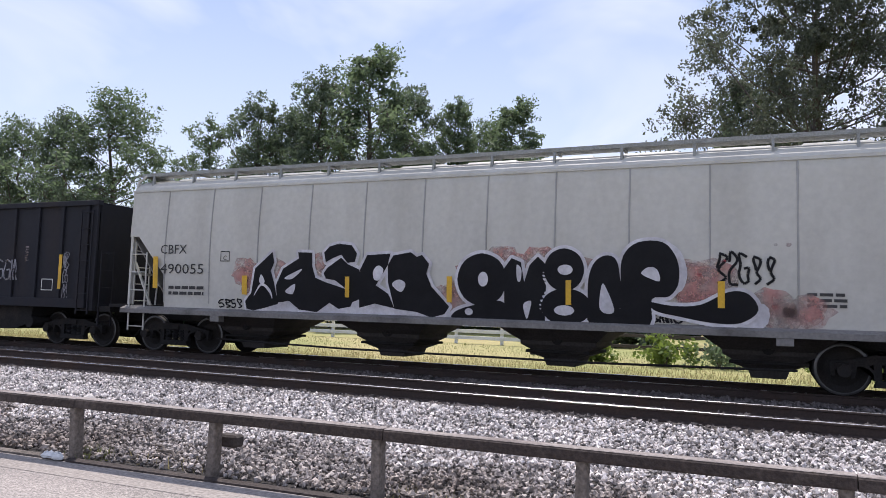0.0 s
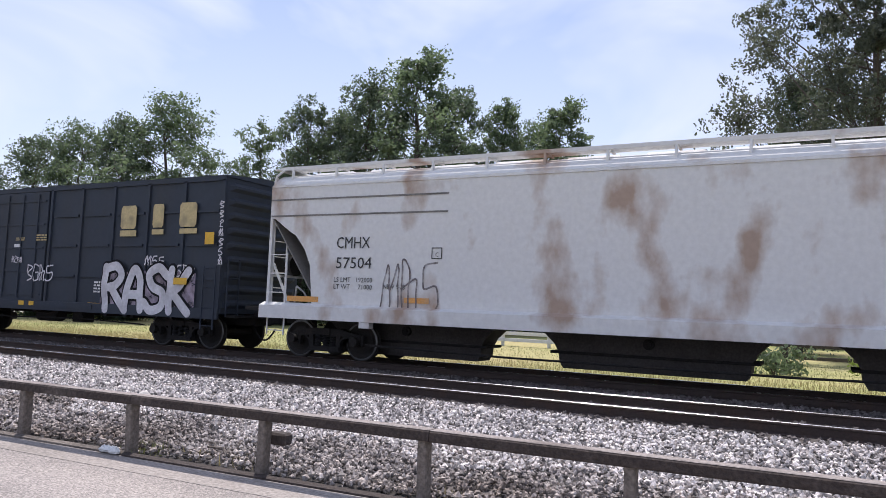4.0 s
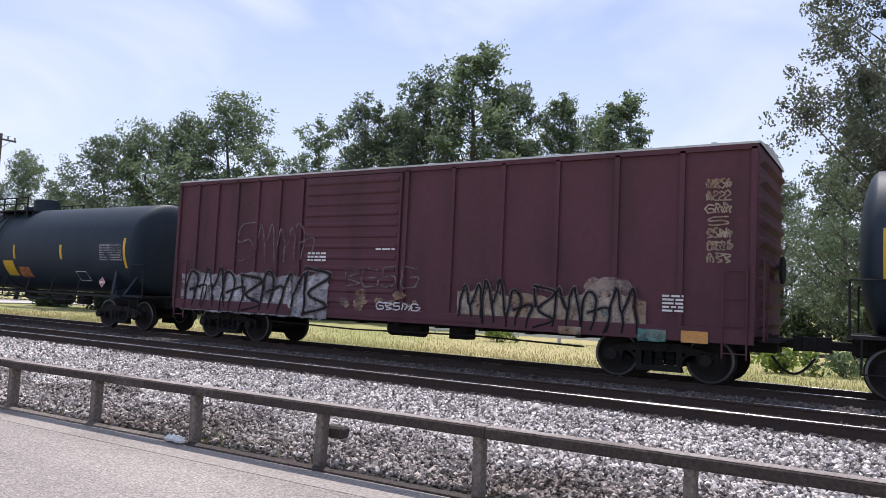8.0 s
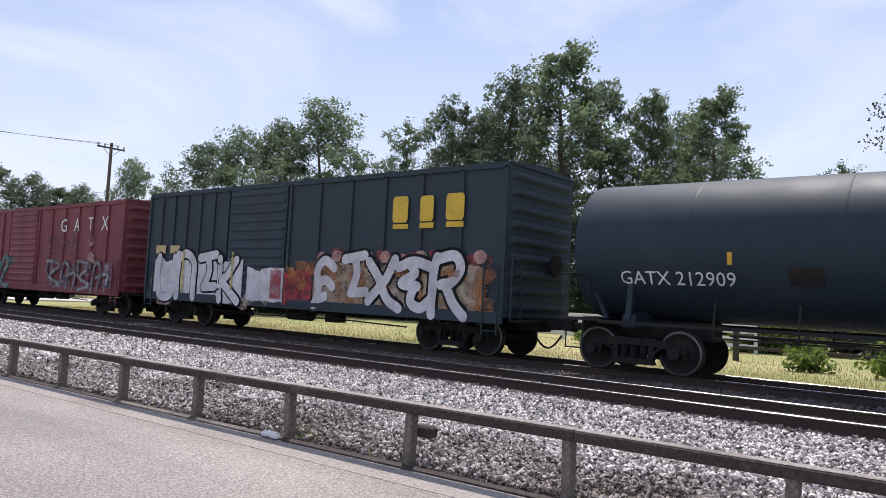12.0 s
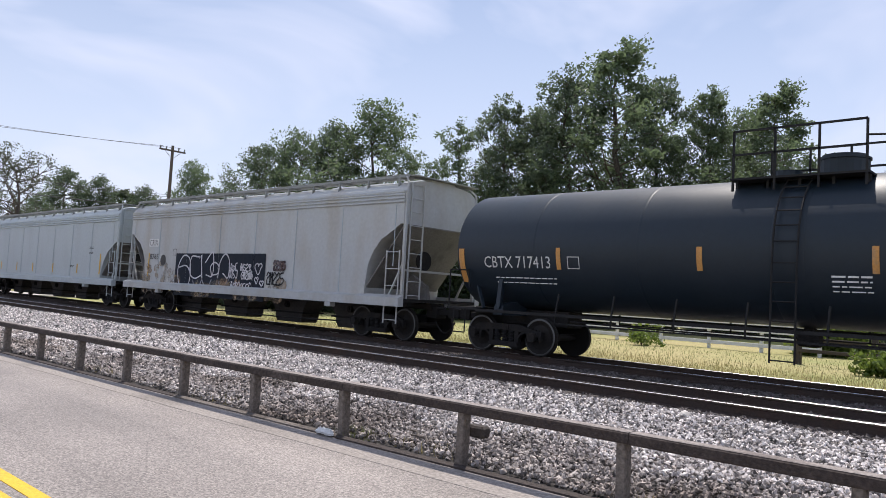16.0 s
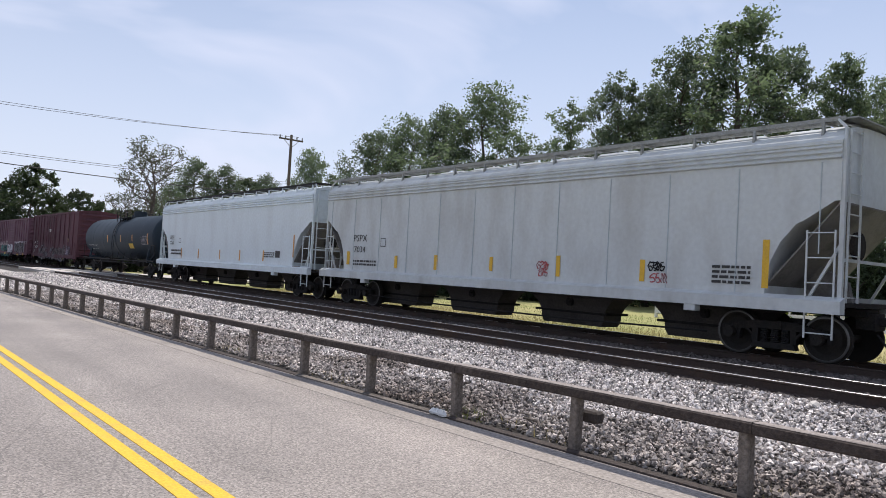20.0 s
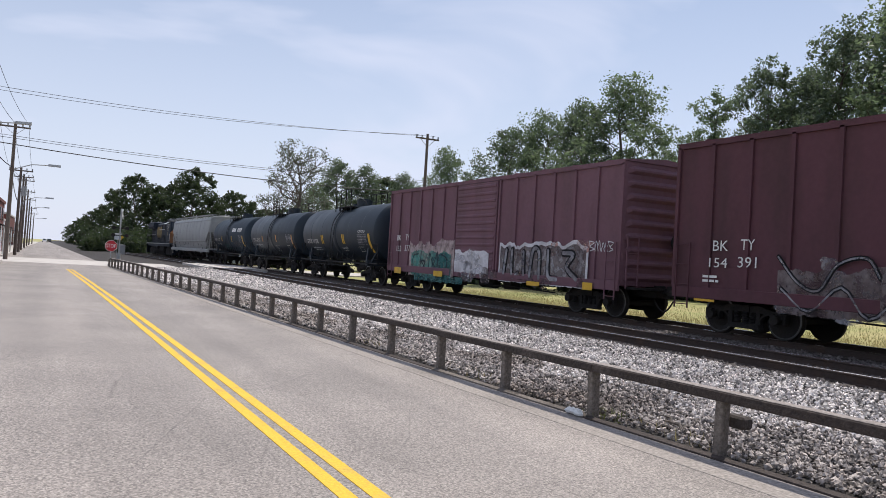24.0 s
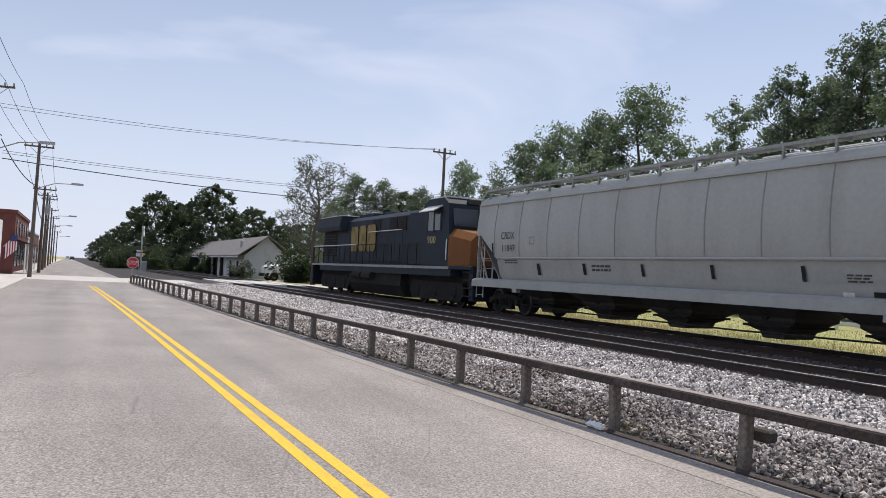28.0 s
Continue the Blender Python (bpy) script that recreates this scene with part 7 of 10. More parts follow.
decal(box_b, 4.52, 4.63, 1.22, 1.69, M_YELLOW, "reflective_tape", rows=1, off=0.08)
decal(box_b, 6.70, 6.92, 1.23, 1.71, M_YELLOW, "reflective_tape", rows=1, off=0.08)
fill_band(box_b, -4.86, -2.06, 0.87, 1.83, "white", 4, 41, off=0.006, label="silver sprayed bubble letters")
blob_paint(box_b, [[(-4.57, 1.82), (-4.29, 2.19), (-4.18, 1.83)], [(-4.01, 1.78), (-3.91, 2.11), (-3.83, 1.79)], [(-3.63, 1.81), (-3.50, 2.08), (-3.38, 1.82)], [(-3.24, 1.82), (-3.08, 2.08), (-2.99, 1.82)], [(-2.76, 1.83), (-2.52, 2.21), (-2.31, 1.82)]], "silver", 0.008, round_=False)
stroked(box_b, [[(-4.82, 1.71), (-4.88, 1.23), (-4.57, 0.91), (-4.06, 0.98), (-3.89, 1.37), (-4.04, 1.76)], [(-3.98, 1.73), (-3.70, 1.38), (-3.80, 0.95)], [(-3.67, 1.77), (-3.29, 1.70), (-3.14, 1.30), (-3.30, 0.94), (-3.74, 0.95)], [(-3.17, 1.75), (-2.85, 1.46), (-2.88, 0.99)], [(-2.75, 1.79), (-2.42, 1.72), (-2.32, 1.33), (-2.45, 0.95)], [(-2.32, 1.43), (-2.03, 1.39), (-2.04, 1.03), (-2.38, 0.93)]], (("faint", 0.05),))
stroked(box_b, [[(2.48, 2.48), (2.26, 2.48), (1.88, 2.00), (1.62, 1.47), (1.82, 1.05), (2.34, 0.99), (2.77, 1.10), (2.89, 1.44), (2.75, 1.81), (2.49, 1.88), (2.10, 1.92), (2.31, 2.27), (2.48, 2.45)], [(2.62, 1.93), (2.94, 2.52), (3.25, 1.94)], [(3.25, 1.94), (3.40, 2.57), (3.69, 1.95)], [(2.88, 1.89), (3.09, 1.61), (3.02, 1.03)], [(3.25, 1.94), (3.41, 1.62), (3.26, 1.04)]], (("white", 0.065),), label="white outlined bubble tag")
stroked(box_b, [[(3.69, 1.87), (4.15, 2.61), (4.19, 2.01), (3.69, 1.87)], [(3.69, 1.87), (3.85, 1.47), (3.78, 1.11)], [(3.85, 1.96), (4.31, 1.97), (4.46, 1.50), (4.24, 1.05), (3.82, 1.07)], [(4.46, 1.97), (4.82, 2.61), (5.15, 1.99), (4.75, 1.94), (4.94, 1.67), (5.26, 1.95)], [(4.72, 1.90), (5.05, 1.52), (4.95, 1.05), (4.54, 1.07), (4.46, 1.58)], [(5.30, 1.72), (5.71, 1.70), (5.92, 1.33), (5.72, 0.87), (5.23, 0.77), (4.95, 1.02), (5.08, 1.52), (5.30, 1.72)]], (("white", 0.065),))
stroked(box_b, [[(2.26, 2.50), (1.74, 1.95), (1.49, 1.42), (1.68, 0.96)], [(2.94, 2.59), (2.58, 1.97)], [(3.39, 2.62), (3.20, 2.11)], [(4.14, 2.65), (3.69, 1.99)], [(4.82, 2.65), (4.42, 2.01)]], (("white", 0.04),))
sprayed(box_b, "2646", 6.08, 1.38, 0.59, 0.33, (("white", 0.032),), lean=0.0, wave=0.0, gap=1.0, seed=44, label="")
lines_of_print(box_b, 5.43, 5.99, 1.93, 2.58, 6, M_WHITE_INK)
lines_of_print(box_b, 6.38, 6.96, 2.13, 2.58, 5, M_WHITE_INK)
decal(box_b, -0.56, -0.33, 1.94, 2.17, M_WHITE_INK, "sticker", rows=1)
decal(box_b, -0.01, 0.19, 2.26, 2.43, M_PLACARD, "sticker", rows=1)
decal(box_b, -2.83, -2.49, 2.80, 3.05, M_WHITE_INK, "patch", rows=1)
decal(box_b, -2.41, -2.28, 2.80, 3.05, M_WHITE_INK, "patch", rows=1)
lines_of_print(box_b, -1.35, -0.79, 1.74, 1.86, 2, M_WHITE_INK)
lines_of_print(box_b, 0.30, 0.74, 1.71, 1.86, 3, M_WHITE_INK)
decal(tank_a, -8.19, -8.01, 2.05, 2.92, M_YELLOW, "reflective_tape", rows=6)
decal(tank_a, -5.23, -5.11, 2.29, 2.74, M_YELLOW, "reflective_tape", rows=6)
decal(tank_a, -2.00, -1.89, 2.25, 2.73, M_YELLOW, "reflective_tape", rows=6)
decal(tank_a, 1.10, 1.23, 2.26, 2.73, M_YELLOW, "reflective_tape", rows=6)
decal(tank_a, 4.69, 4.80, 2.27, 2.74, M_YELLOW, "reflective_tape", rows=6)
decal(tank_a, 7.78, 7.89, 2.03, 2.98, M_YELLOW, "reflective_tape", rows=6)
letters(tank_a, "MTZX 250015", -6.97, 1.85, 2.36, 0.27, M_WHITE_INK)
outline_box(tank_a, -4.34, -4.10, 1.87, 2.14, M_WHITE_INK)
lines_of_print(tank_a, -6.88, -5.12, 1.58, 1.80, 2, M_WHITE_INK)
decal(tank_a, 2.28, 3.08, 2.54, 2.85, M_WHITE_INK, "notice", rows=6, label="white and orange notice")
lines_of_print(tank_a, 2.34, 3.03, 2.58, 2.80, 2, M_PLACARD)
lines_of_print(tank_a, 6.58, 7.71, 2.17, 2.71, 7, M_SPRAY['silver'])
outline_box(tank_a, 6.58, 7.71, 2.17, 2.71, M_SPRAY['silver'])
lines_of_print(tank_a, 7.21, 7.70, 2.73, 2.81, 1, M_WHITE_INK)
decal(tank_b, -8.35, -8.18, 1.89, 2.93, M_YELLOW, "reflective_tape", rows=6)
decal(tank_b, -5.15, -5.00, 2.19, 2.67, M_YELLOW, "reflective_tape", rows=6)
decal(tank_b, -2.46, -2.32, 2.20, 2.69, M_YELLOW, "reflective_tape", rows=6)
decal(tank_b, 1.25, 1.37, 2.19, 2.68, M_YELLOW, "reflective_tape", rows=6)
decal(tank_b, 4.18, 4.31, 2.19, 2.68, M_YELLOW, "reflective_tape", rows=6)
decal(tank_b, 7.67, 7.79, 1.94, 2.89, M_YELLOW, "reflective_tape", rows=6)
letters(tank_b, "GATX 212913", -7.21, 1.88, 2.22, 0.27, M_WHITE_INK)
lines_of_print(tank_b, 6.43, 7.57, 2.18, 2.70, 7, M_SPRAY['silver'])
outline_box(tank_b, 6.43, 7.57, 2.18, 2.70, M_SPRAY['silver'])
decal(tank_b, 0.48, 1.15, 1.59, 2.12, M_YELLOW_INK, "notice", rows=6, label="yellow notice")
decal(tank_b, 1.31, 2.08, 1.55, 1.91, M_SPRAY['orange'], "notice", rows=6, label="orange notice")
outline_box(tank_b, 4.84, 5.44, 1.50, 1.81, M_WHITE_INK)
decal(tank_c, -8.11, -7.91, 2.12, 2.97, M_YELLOW, "reflective_tape", rows=6)
decal(tank_c, -5.09, -4.93, 2.27, 2.73, M_YELLOW, "reflective_tape", rows=6)
decal(tank_c, -1.75, -1.58, 2.26, 2.73, M_YELLOW, "reflective_tape", rows=6)
decal(tank_c, 1.23, 1.39, 2.26, 2.73, M_YELLOW, "reflective_tape", rows=6)
decal(tank_c, 4.55, 4.67, 2.27, 2.72, M_YELLOW, "reflective_tape", rows=6)
decal(tank_c, 7.52, 7.65, 2.04, 2.98, M_YELLOW, "reflective_tape", rows=6)
letters(tank_c, "GATX 212810", -7.28, 2.14, 2.18, 0.25, M_WHITE_INK)
decal(tank_c, 3.09, 3.84, 2.23, 2.54, M_WHITE_INK, "notice", rows=6)
lines_of_print(tank_c, 3.16, 3.77, 2.27, 2.48, 2, M_SPRAY['teal'])
lines_of_print(tank_c, 6.34, 7.46, 2.16, 2.67, 7, M_SPRAY['silver'])
outline_box(tank_c, 6.34, 7.46, 2.16, 2.67, M_SPRAY['silver'])
letters(tank_c, "FRA AIR", 5.64, 2.23, 0.56, 0.13, M_WHITE_INK)
outline_box(tank_c, 5.84, 6.32, 1.64, 1.92, M_WHITE_INK)
decal(tank_d, 4.32, 4.43, 2.19, 2.39, M_YELLOW, "reflective_tape", rows=3)
decal(tank_d, 7.55, 7.66, 1.96, 2.57, M_YELLOW, "reflective_tape", rows=6)
decal(tank_d, -5.07, -4.98, 2.26, 2.50, M_YELLOW, "reflective_tape", rows=3)
decal(tank_d, 1.23, 1.32, 2.21, 2.38, M_YELLOW, "reflective_tape", rows=3)
letters(tank_d, "GATX 212909", -7.28, 1.85, 2.35, 0.27, M_WHITE_INK)
lines_of_print(tank_d, 6.34, 7.45, 2.14, 2.68, 7, M_SPRAY['silver'])
outline_box(tank_d, 6.34, 7.45, 2.14, 2.68, M_SPRAY['silver'])
decal(tank_d, 0.27, 0.86, 1.75, 2.33, M_NOTICE, "notice", rows=6, label="yellow notice")
decal(tank_d, 1.34, 2.02, 1.62, 1.84, M_YELLOW_INK, "notice", rows=6)
outline_box(tank_d, 4.94, 5.49, 1.54, 1.86, M_WHITE_INK)
letters(tank_d, "FRA AIR", 5.66, 2.21, 0.58, 0.12, M_WHITE_INK)
decal(tank_d, -3.99, -3.40, 1.89, 2.23, M_UNDER, "patch", rows=6)
decal(tank_e, -5.10, -4.98, 2.10, 2.60, M_ORANGE, "reflective_tape", rows=6)
decal(tank_e, -1.73, -1.61, 2.13, 2.61, M_ORANGE, "reflective_tape", rows=6)
decal(tank_e, 1.40, 1.51, 2.13, 2.61, M_ORANGE, "reflective_tape", rows=6)
decal(tank_e, 3.94, 4.04, 2.13, 2.62, M_ORANGE, "reflective_tape", rows=6)
decal(tank_e, 7.54, 7.68, 1.71, 2.63, M_ORANGE, "reflective_tape", rows=6)
decal(tank_e, -8.10, -7.92, 1.74, 2.59, M_ORANGE, "reflective_tape", rows=6)
letters(tank_e, "CBTX 717413", -7.26, 2.12, 1.99, 0.28, M_WHITE_INK)
outline_box(tank_e, -4.80, -4.48, 2.12, 2.40, M_WHITE_INK)
decal(tank_e, 2.17, 2.98, 2.10, 2.45, M_YELLOW_INK, "notice", rows=6, label="yellow notice")
lines_of_print(tank_e, 2.23, 2.93, 2.15, 2.40, 2, M_BLACK_INK)
lines_of_print(tank_e, 6.18, 7.32, 2.13, 2.67, 7, M_SPRAY['silver'])
outline_box(tank_e, 6.18, 7.32, 2.13, 2.67, M_SPRAY['silver'])
lines_of_print(tank_e, 0.74, 1.39, 1.80, 2.14, 4, M_WHITE_INK)
lines_of_print(tank_e, -6.97, -5.16, 1.76, 1.99, 2, M_WHITE_INK)
lines_of_print(tank_e, 5.84, 6.20, 1.81, 1.98, 4, M_WHITE_INK)
lines_of_print(tank_e, 2.24, 3.05, 1.97, 2.06, 2, M_WHITE_INK)
decal(tank_f, -8.08, -7.89, 2.31, 3.25, M_YELLOW, "reflective_tape", rows=6)
decal(tank_f, -5.21, -5.07, 2.32, 2.82, M_YELLOW, "reflective_tape", rows=6)
decal(tank_f, -2.26, -2.12, 2.33, 2.82, M_YELLOW, "reflective_tape", rows=6)
decal(tank_f, 0.75, 0.89, 2.31, 2.80, M_YELLOW, "reflective_tape", rows=6)
decal(tank_f, 3.76, 3.87, 2.33, 2.81, M_YELLOW, "reflective_tape", rows=6)
decal(tank_f, 6.79, 6.96, 2.33, 3.28, M_YELLOW, "reflective_tape", rows=6)
letters(tank_f, "PPRX 663259", -7.51, 2.09, 2.33, 0.28, M_WHITE_INK)
outline_box(tank_f, -4.90, -4.57, 2.07, 2.36, M_WHITE_INK)
decal(tank_f, 2.84, 3.58, 2.09, 2.56, M_YELLOW_INK, "notice", rows=6, label="yellow notice")
lines_of_print(tank_f, 2.92, 3.52, 2.14, 2.50, 3, M_BLACK_INK)
lines_of_print(tank_f, 5.64, 6.77, 2.11, 2.67, 7, M_SPRAY['silver'])
outline_box(tank_f, 5.64, 6.77, 2.11, 2.67, M_SPRAY['silver'])
lines_of_print(tank_f, -7.15, -5.47, 1.76, 1.95, 2, M_WHITE_INK)
lines_of_print(tank_f, -2.93, -1.94, 1.75, 1.94, 2, M_WHITE_INK)
lines_of_print(tank_f, -0.34, 0.22, 1.60, 1.85, 3, M_WHITE_INK)
lines_of_print(tank_f, 3.68, 4.44, 1.83, 1.96, 2, M_WHITE_INK)
outline_box(tank_f, 4.90, 5.42, 1.65, 1.93, M_WHITE_INK)
decal(tank_g, 7.10, 7.25, 2.13, 2.79, M_ORANGE, "reflective_tape", rows=6)
decal(tank_g, -1.93, -1.74, 2.22, 2.74, M_ORANGE, "reflective_tape", rows=6)
decal(tank_g, 1.29, 1.45, 2.25, 2.73, M_ORANGE, "reflective_tape", rows=6)
decal(tank_g, 3.95, 4.09, 2.30, 2.75, M_ORANGE, "reflective_tape", rows=6)
lines_of_print(tank_g, -7.43, -4.93, 1.72, 2.27, 2, M_WHITE_INK)
decal(tank_g, 3.12, 4.06, 1.84, 2.16, M_YELLOW_INK, "notice", rows=6)
lines_of_print(tank_g, 5.88, 7.11, 2.09, 2.65, 7, M_SPRAY['silver'])
outline_box(tank_g, 5.88, 7.11, 2.09, 2.65, M_SPRAY['silver'])
decal(tank_h, -2.33, -2.20, 2.02, 2.53, M_YELLOW, "reflective_tape", rows=6)
decal(tank_h, -2.11, -1.98, 2.02, 2.53, M_YELLOW, "reflective_tape", rows=6)
decal(tank_h, 1.20, 1.35, 2.05, 2.56, M_YELLOW, "reflective_tape", rows=6)
decal(tank_h, 1.42, 1.55, 2.05, 2.56, M_YELLOW, "reflective_tape", rows=6)
decal(tank_h, 5.00, 5.27, 1.62, 2.57, M_YELLOW, "reflective_tape", rows=6)
letters(tank_h, "STSX 51238", -4.98, 2.05, 2.02, 0.26, M_WHITE_INK)
letters(tank_h, "CORN SYRUP", 3.66, 2.62, 0.97, 0.14, M_WHITE_INK)
lines_of_print(tank_h, 3.55, 4.77, 2.02, 2.57, 7, M_SPRAY['silver'])
outline_box(tank_h, 3.55, 4.77, 2.02, 2.57, M_SPRAY['silver'])
lines_of_print(tank_h, -4.26, -2.82, 1.66, 1.94, 2, M_WHITE_INK)
lines_of_print(tank_h, 0.79, 1.67, 1.69, 1.93, 3, M_WHITE_INK)
outline_box(tank_h, 3.45, 4.03, 1.65, 1.90, M_WHITE_INK)
decal(tank_i, -2.39, -2.17, 2.12, 2.55, M_ORANGE, "reflective_tape", rows=6)
decal(tank_i, 1.28, 1.46, 2.11, 2.59, M_ORANGE, "reflective_tape", rows=6)
decal(tank_i, 5.04, 5.25, 1.69, 2.60, M_ORANGE, "reflective_tape", rows=6)
letters(tank_i, "STSX 61311", -4.98, 2.11, 1.95, 0.25, M_WHITE_INK)
lines_of_print(tank_i, 3.87, 5.01, 2.08, 2.63, 7, M_SPRAY['silver'])
outline_box(tank_i, 3.87, 5.01, 2.08, 2.63, M_SPRAY['silver'])
lines_of_print(tank_i, -4.65, -2.71, 1.78, 2.01, 2, M_WHITE_INK)
lines_of_print(tank_i, 0.60, 1.45, 1.53, 1.95, 3, M_WHITE_INK)
outline_box(tank_i, 3.69, 4.19, 1.59, 1.88, M_WHITE_INK)
decal(tank_j, -2.56, -2.46, 2.10, 2.55, M_YELLOW, "reflective_tape", rows=6)
decal(tank_j, -2.35, -2.25, 2.10, 2.55, M_YELLOW, "reflective_tape", rows=6)
decal(tank_j, 1.12, 1.23, 2.09, 2.55, M_YELLOW, "reflective_tape", rows=6)
decal(tank_j, 1.31, 1.41, 2.09, 2.55, M_YELLOW, "reflective_tape", rows=6)
decal(tank_j, 4.83, 5.02, 1.69, 2.58, M_YELLOW, "reflective_tape", rows=6)
letters(tank_j, "STSX 61115", -5.13, 2.10, 1.89, 0.25, M_WHITE_INK)
lines_of_print(tank_j, 3.62, 4.71, 2.01, 2.63, 7, M_SPRAY['silver'])
outline_box(tank_j, 3.62, 4.71, 2.01, 2.63, M_SPRAY['silver'])
lines_of_print(tank_j, -4.77, -3.22, 1.79, 1.98, 2, M_WHITE_INK)
decal(tank_j, 1.42, 1.68, 2.90, 3.24, M_WHITE_INK, "emblem_block", rows=6)
decal(tank_j, 1.77, 2.02, 2.90, 3.24, M_WHITE_INK, "emblem_block", rows=6)
decal(tank_j, 2.11, 2.35, 2.91, 3.24, M_WHITE_INK, "emblem_block", rows=6)
decal(tank_j, 2.44, 2.67, 2.91, 3.24, M_WHITE_INK, "emblem_block", rows=6)
decal(tank_j, 3.30, 3.56, 2.91, 3.24, M_WHITE_INK, "emblem_block", rows=6)
decal(tank_j, 3.67, 3.93, 2.91, 3.24, M_WHITE_INK, "emblem_block", rows=6)
decal(tank_j, 4.03, 4.28, 2.91, 3.23, M_WHITE_INK, "emblem_block", rows=6)
decal(tank_j, 4.38, 4.62, 2.92, 3.23, M_WHITE_INK, "emblem_block", rows=6)
sprayed(tank_j, "22122", -2.30, 1.44, 2.38, 0.37, (("teal", 0.048),), lean=0.0, wave=0.0, gap=1.0, seed=61, label="")
sprayed(tank_j, "1361", 1.57, 1.69, 2.01, 0.43, (("faint", 0.040),), lean=0.0, wave=0.0, gap=1.0, seed=62, label="")
sprayed(tank_j, "561", 2.81, 1.23, 0.78, 0.47, (("silver", 0.032),), lean=0.0, wave=0.0, gap=1.0, seed=63, label="")
sprayed(tank_j, "41", -5.91, 2.54, 0.65, 0.44, (("silver", 0.032),), lean=0.0, wave=0.0, gap=1.0, seed=64, label="")
placard(tank_b, 6.23, 1.47)
placard(tank_c, 6.95, 1.48)
placard(tank_d, 6.25, 1.54)
placard(tank_f, 6.62, 1.45)
fill_band(box_c, -7.6, -2.0, 0.78, 1.95, "silver", 9, 51, off=0.006, label="worn silver spray")
cloud(box_c, -7.0, -2.3, 0.9, 1.7, "white", 26, 0.24, seed=152, off=0.010)
fill_band(box_c, 1.75, 6.0, 0.86, 1.60, "tan", 9, 58, off=0.006)
sprayed(box_c, "1416146", -7.4, 0.84, 5.3, 1.1, (("faint", 0.12), ("black", 0.05)), lean=0.1, wave=0.05, gap=1.35, seed=52, label="pale letter shapes along the car foot")
sprayed(box_c, "5441", -5.43, 2.18, 2.90, 1.01, (("faint", 0.040),), lean=0.0, wave=0.0, gap=1.1, seed=53, label="")
sprayed(box_c, "6353", -1.54, 1.61, 2.27, 0.47, (("faint", 0.040),), lean=0.0, wave=0.0, gap=1.0, seed=54, label="")
sprayed(box_c, "36513", -0.48, 1.10, 1.25, 0.16, (("white", 0.032),), lean=0.0, wave=0.0, gap=1.0, seed=55, label="")
sprayed(box_c, "4416414", 1.83, 0.89, 4.0, 0.85, (("faint", 0.10), ("black", 0.04)), lean=0.0, wave=0.05, gap=1.2, seed=56, label="faded brown and silver letter shapes")
cloud(box_c, 4.81, 5.85, 1.05, 1.89, "cream", 10, 0.2, seed=57, off=0.006, label="")
cloud(box_c, 4.58, 5.63, 0.93, 1.38, "teal", 7, 0.12, seed=58, off=0.012, label="")
cloud(box_c, -1.49, 1.00, 0.95, 1.48, "tan", 12, 0.13, seed=59, off=0.006, label="")
sprayed(box_c, "14651", 7.07, 3.69, 0.46, 0.17, (("tan", 0.028),), lean=0.0, wave=0.0, gap=1.0, seed=60, label="")
sprayed(box_c, "1222", 7.08, 3.46, 0.46, 0.17, (("tan", 0.028),), lean=0.0, wave=0.0, gap=1.0, seed=61, label="")
sprayed(box_c, "311", 7.08, 3.22, 0.46, 0.17, (("tan", 0.028),), lean=0.0, wave=0.0, gap=1.0, seed=62, label="")
sprayed(box_c, "5", 7.09, 2.99, 0.46, 0.17, (("tan", 0.028),), lean=0.0, wave=0.0, gap=1.0, seed=63, label="")
sprayed(box_c, "6511", 7.09, 2.76, 0.46, 0.17, (("tan", 0.028),), lean=0.0, wave=0.0, gap=1.0, seed=64, label="")
sprayed(box_c, "24361", 7.10, 2.53, 0.46, 0.17, (("tan", 0.028),), lean=0.0, wave=0.0, gap=1.0, seed=65, label="")
sprayed(box_c, "166", 7.10, 2.30, 0.46, 0.17, (("tan", 0.028),), lean=0.0, wave=0.0, gap=1.0, seed=66, label="")
decal(box_c, 6.69, 7.18, 0.80, 1.02, M_ORANGE, "reflective_tape", rows=1, off=0.06)
decal(box_c, 5.87, 6.41, 0.78, 1.01, M_SPRAY['teal'], "patch", rows=1, off=0.06)
decal(box_c, 4.22, 4.71, 0.81, 0.97, M_SPRAY['tan'], "patch", rows=1, off=0.06)
lines_of_print(box_c, 6.31, 6.71, 1.36, 1.71, 5, M_WHITE_INK)
lines_of_print(box_c, -2.74, -2.13, 2.23, 2.49, 3, M_WHITE_INK)
lines_of_print(box_c, -0.57, -0.00, 2.52, 2.59, 1, M_WHITE_INK)
emblem(box_d, 4.28, 4.81, 3.27, 3.96, M_YELLOW_INK)
decal(box_d, 4.29, 4.83, 3.11, 3.23, M_YELLOW_INK, "emblem_bar", rows=1)
emblem(box_d, 5.22, 5.67, 3.28, 3.94, M_YELLOW_INK)
decal(box_d, 5.22, 5.68, 3.11, 3.25, M_YELLOW_INK, "emblem_bar", rows=1)
emblem(box_d, 6.07, 6.64, 3.29, 3.96, M_YELLOW_INK)
decal(box_d, 6.08, 6.63, 3.12, 3.26, M_YELLOW_INK, "emblem_bar", rows=1)
decal(box_d, -7.26, -6.62, 2.46, 2.75, M_GOLD_INK, "faded_block", rows=1)
decal(box_d, -6.33, -5.75, 2.46, 2.74, M_GOLD_INK, "faded_block", rows=1)
cloud(box_d, 1.21, 7.36, 2.16, 2.49, "crimson", 26, 0.2, seed=71, off=0.006, label="")
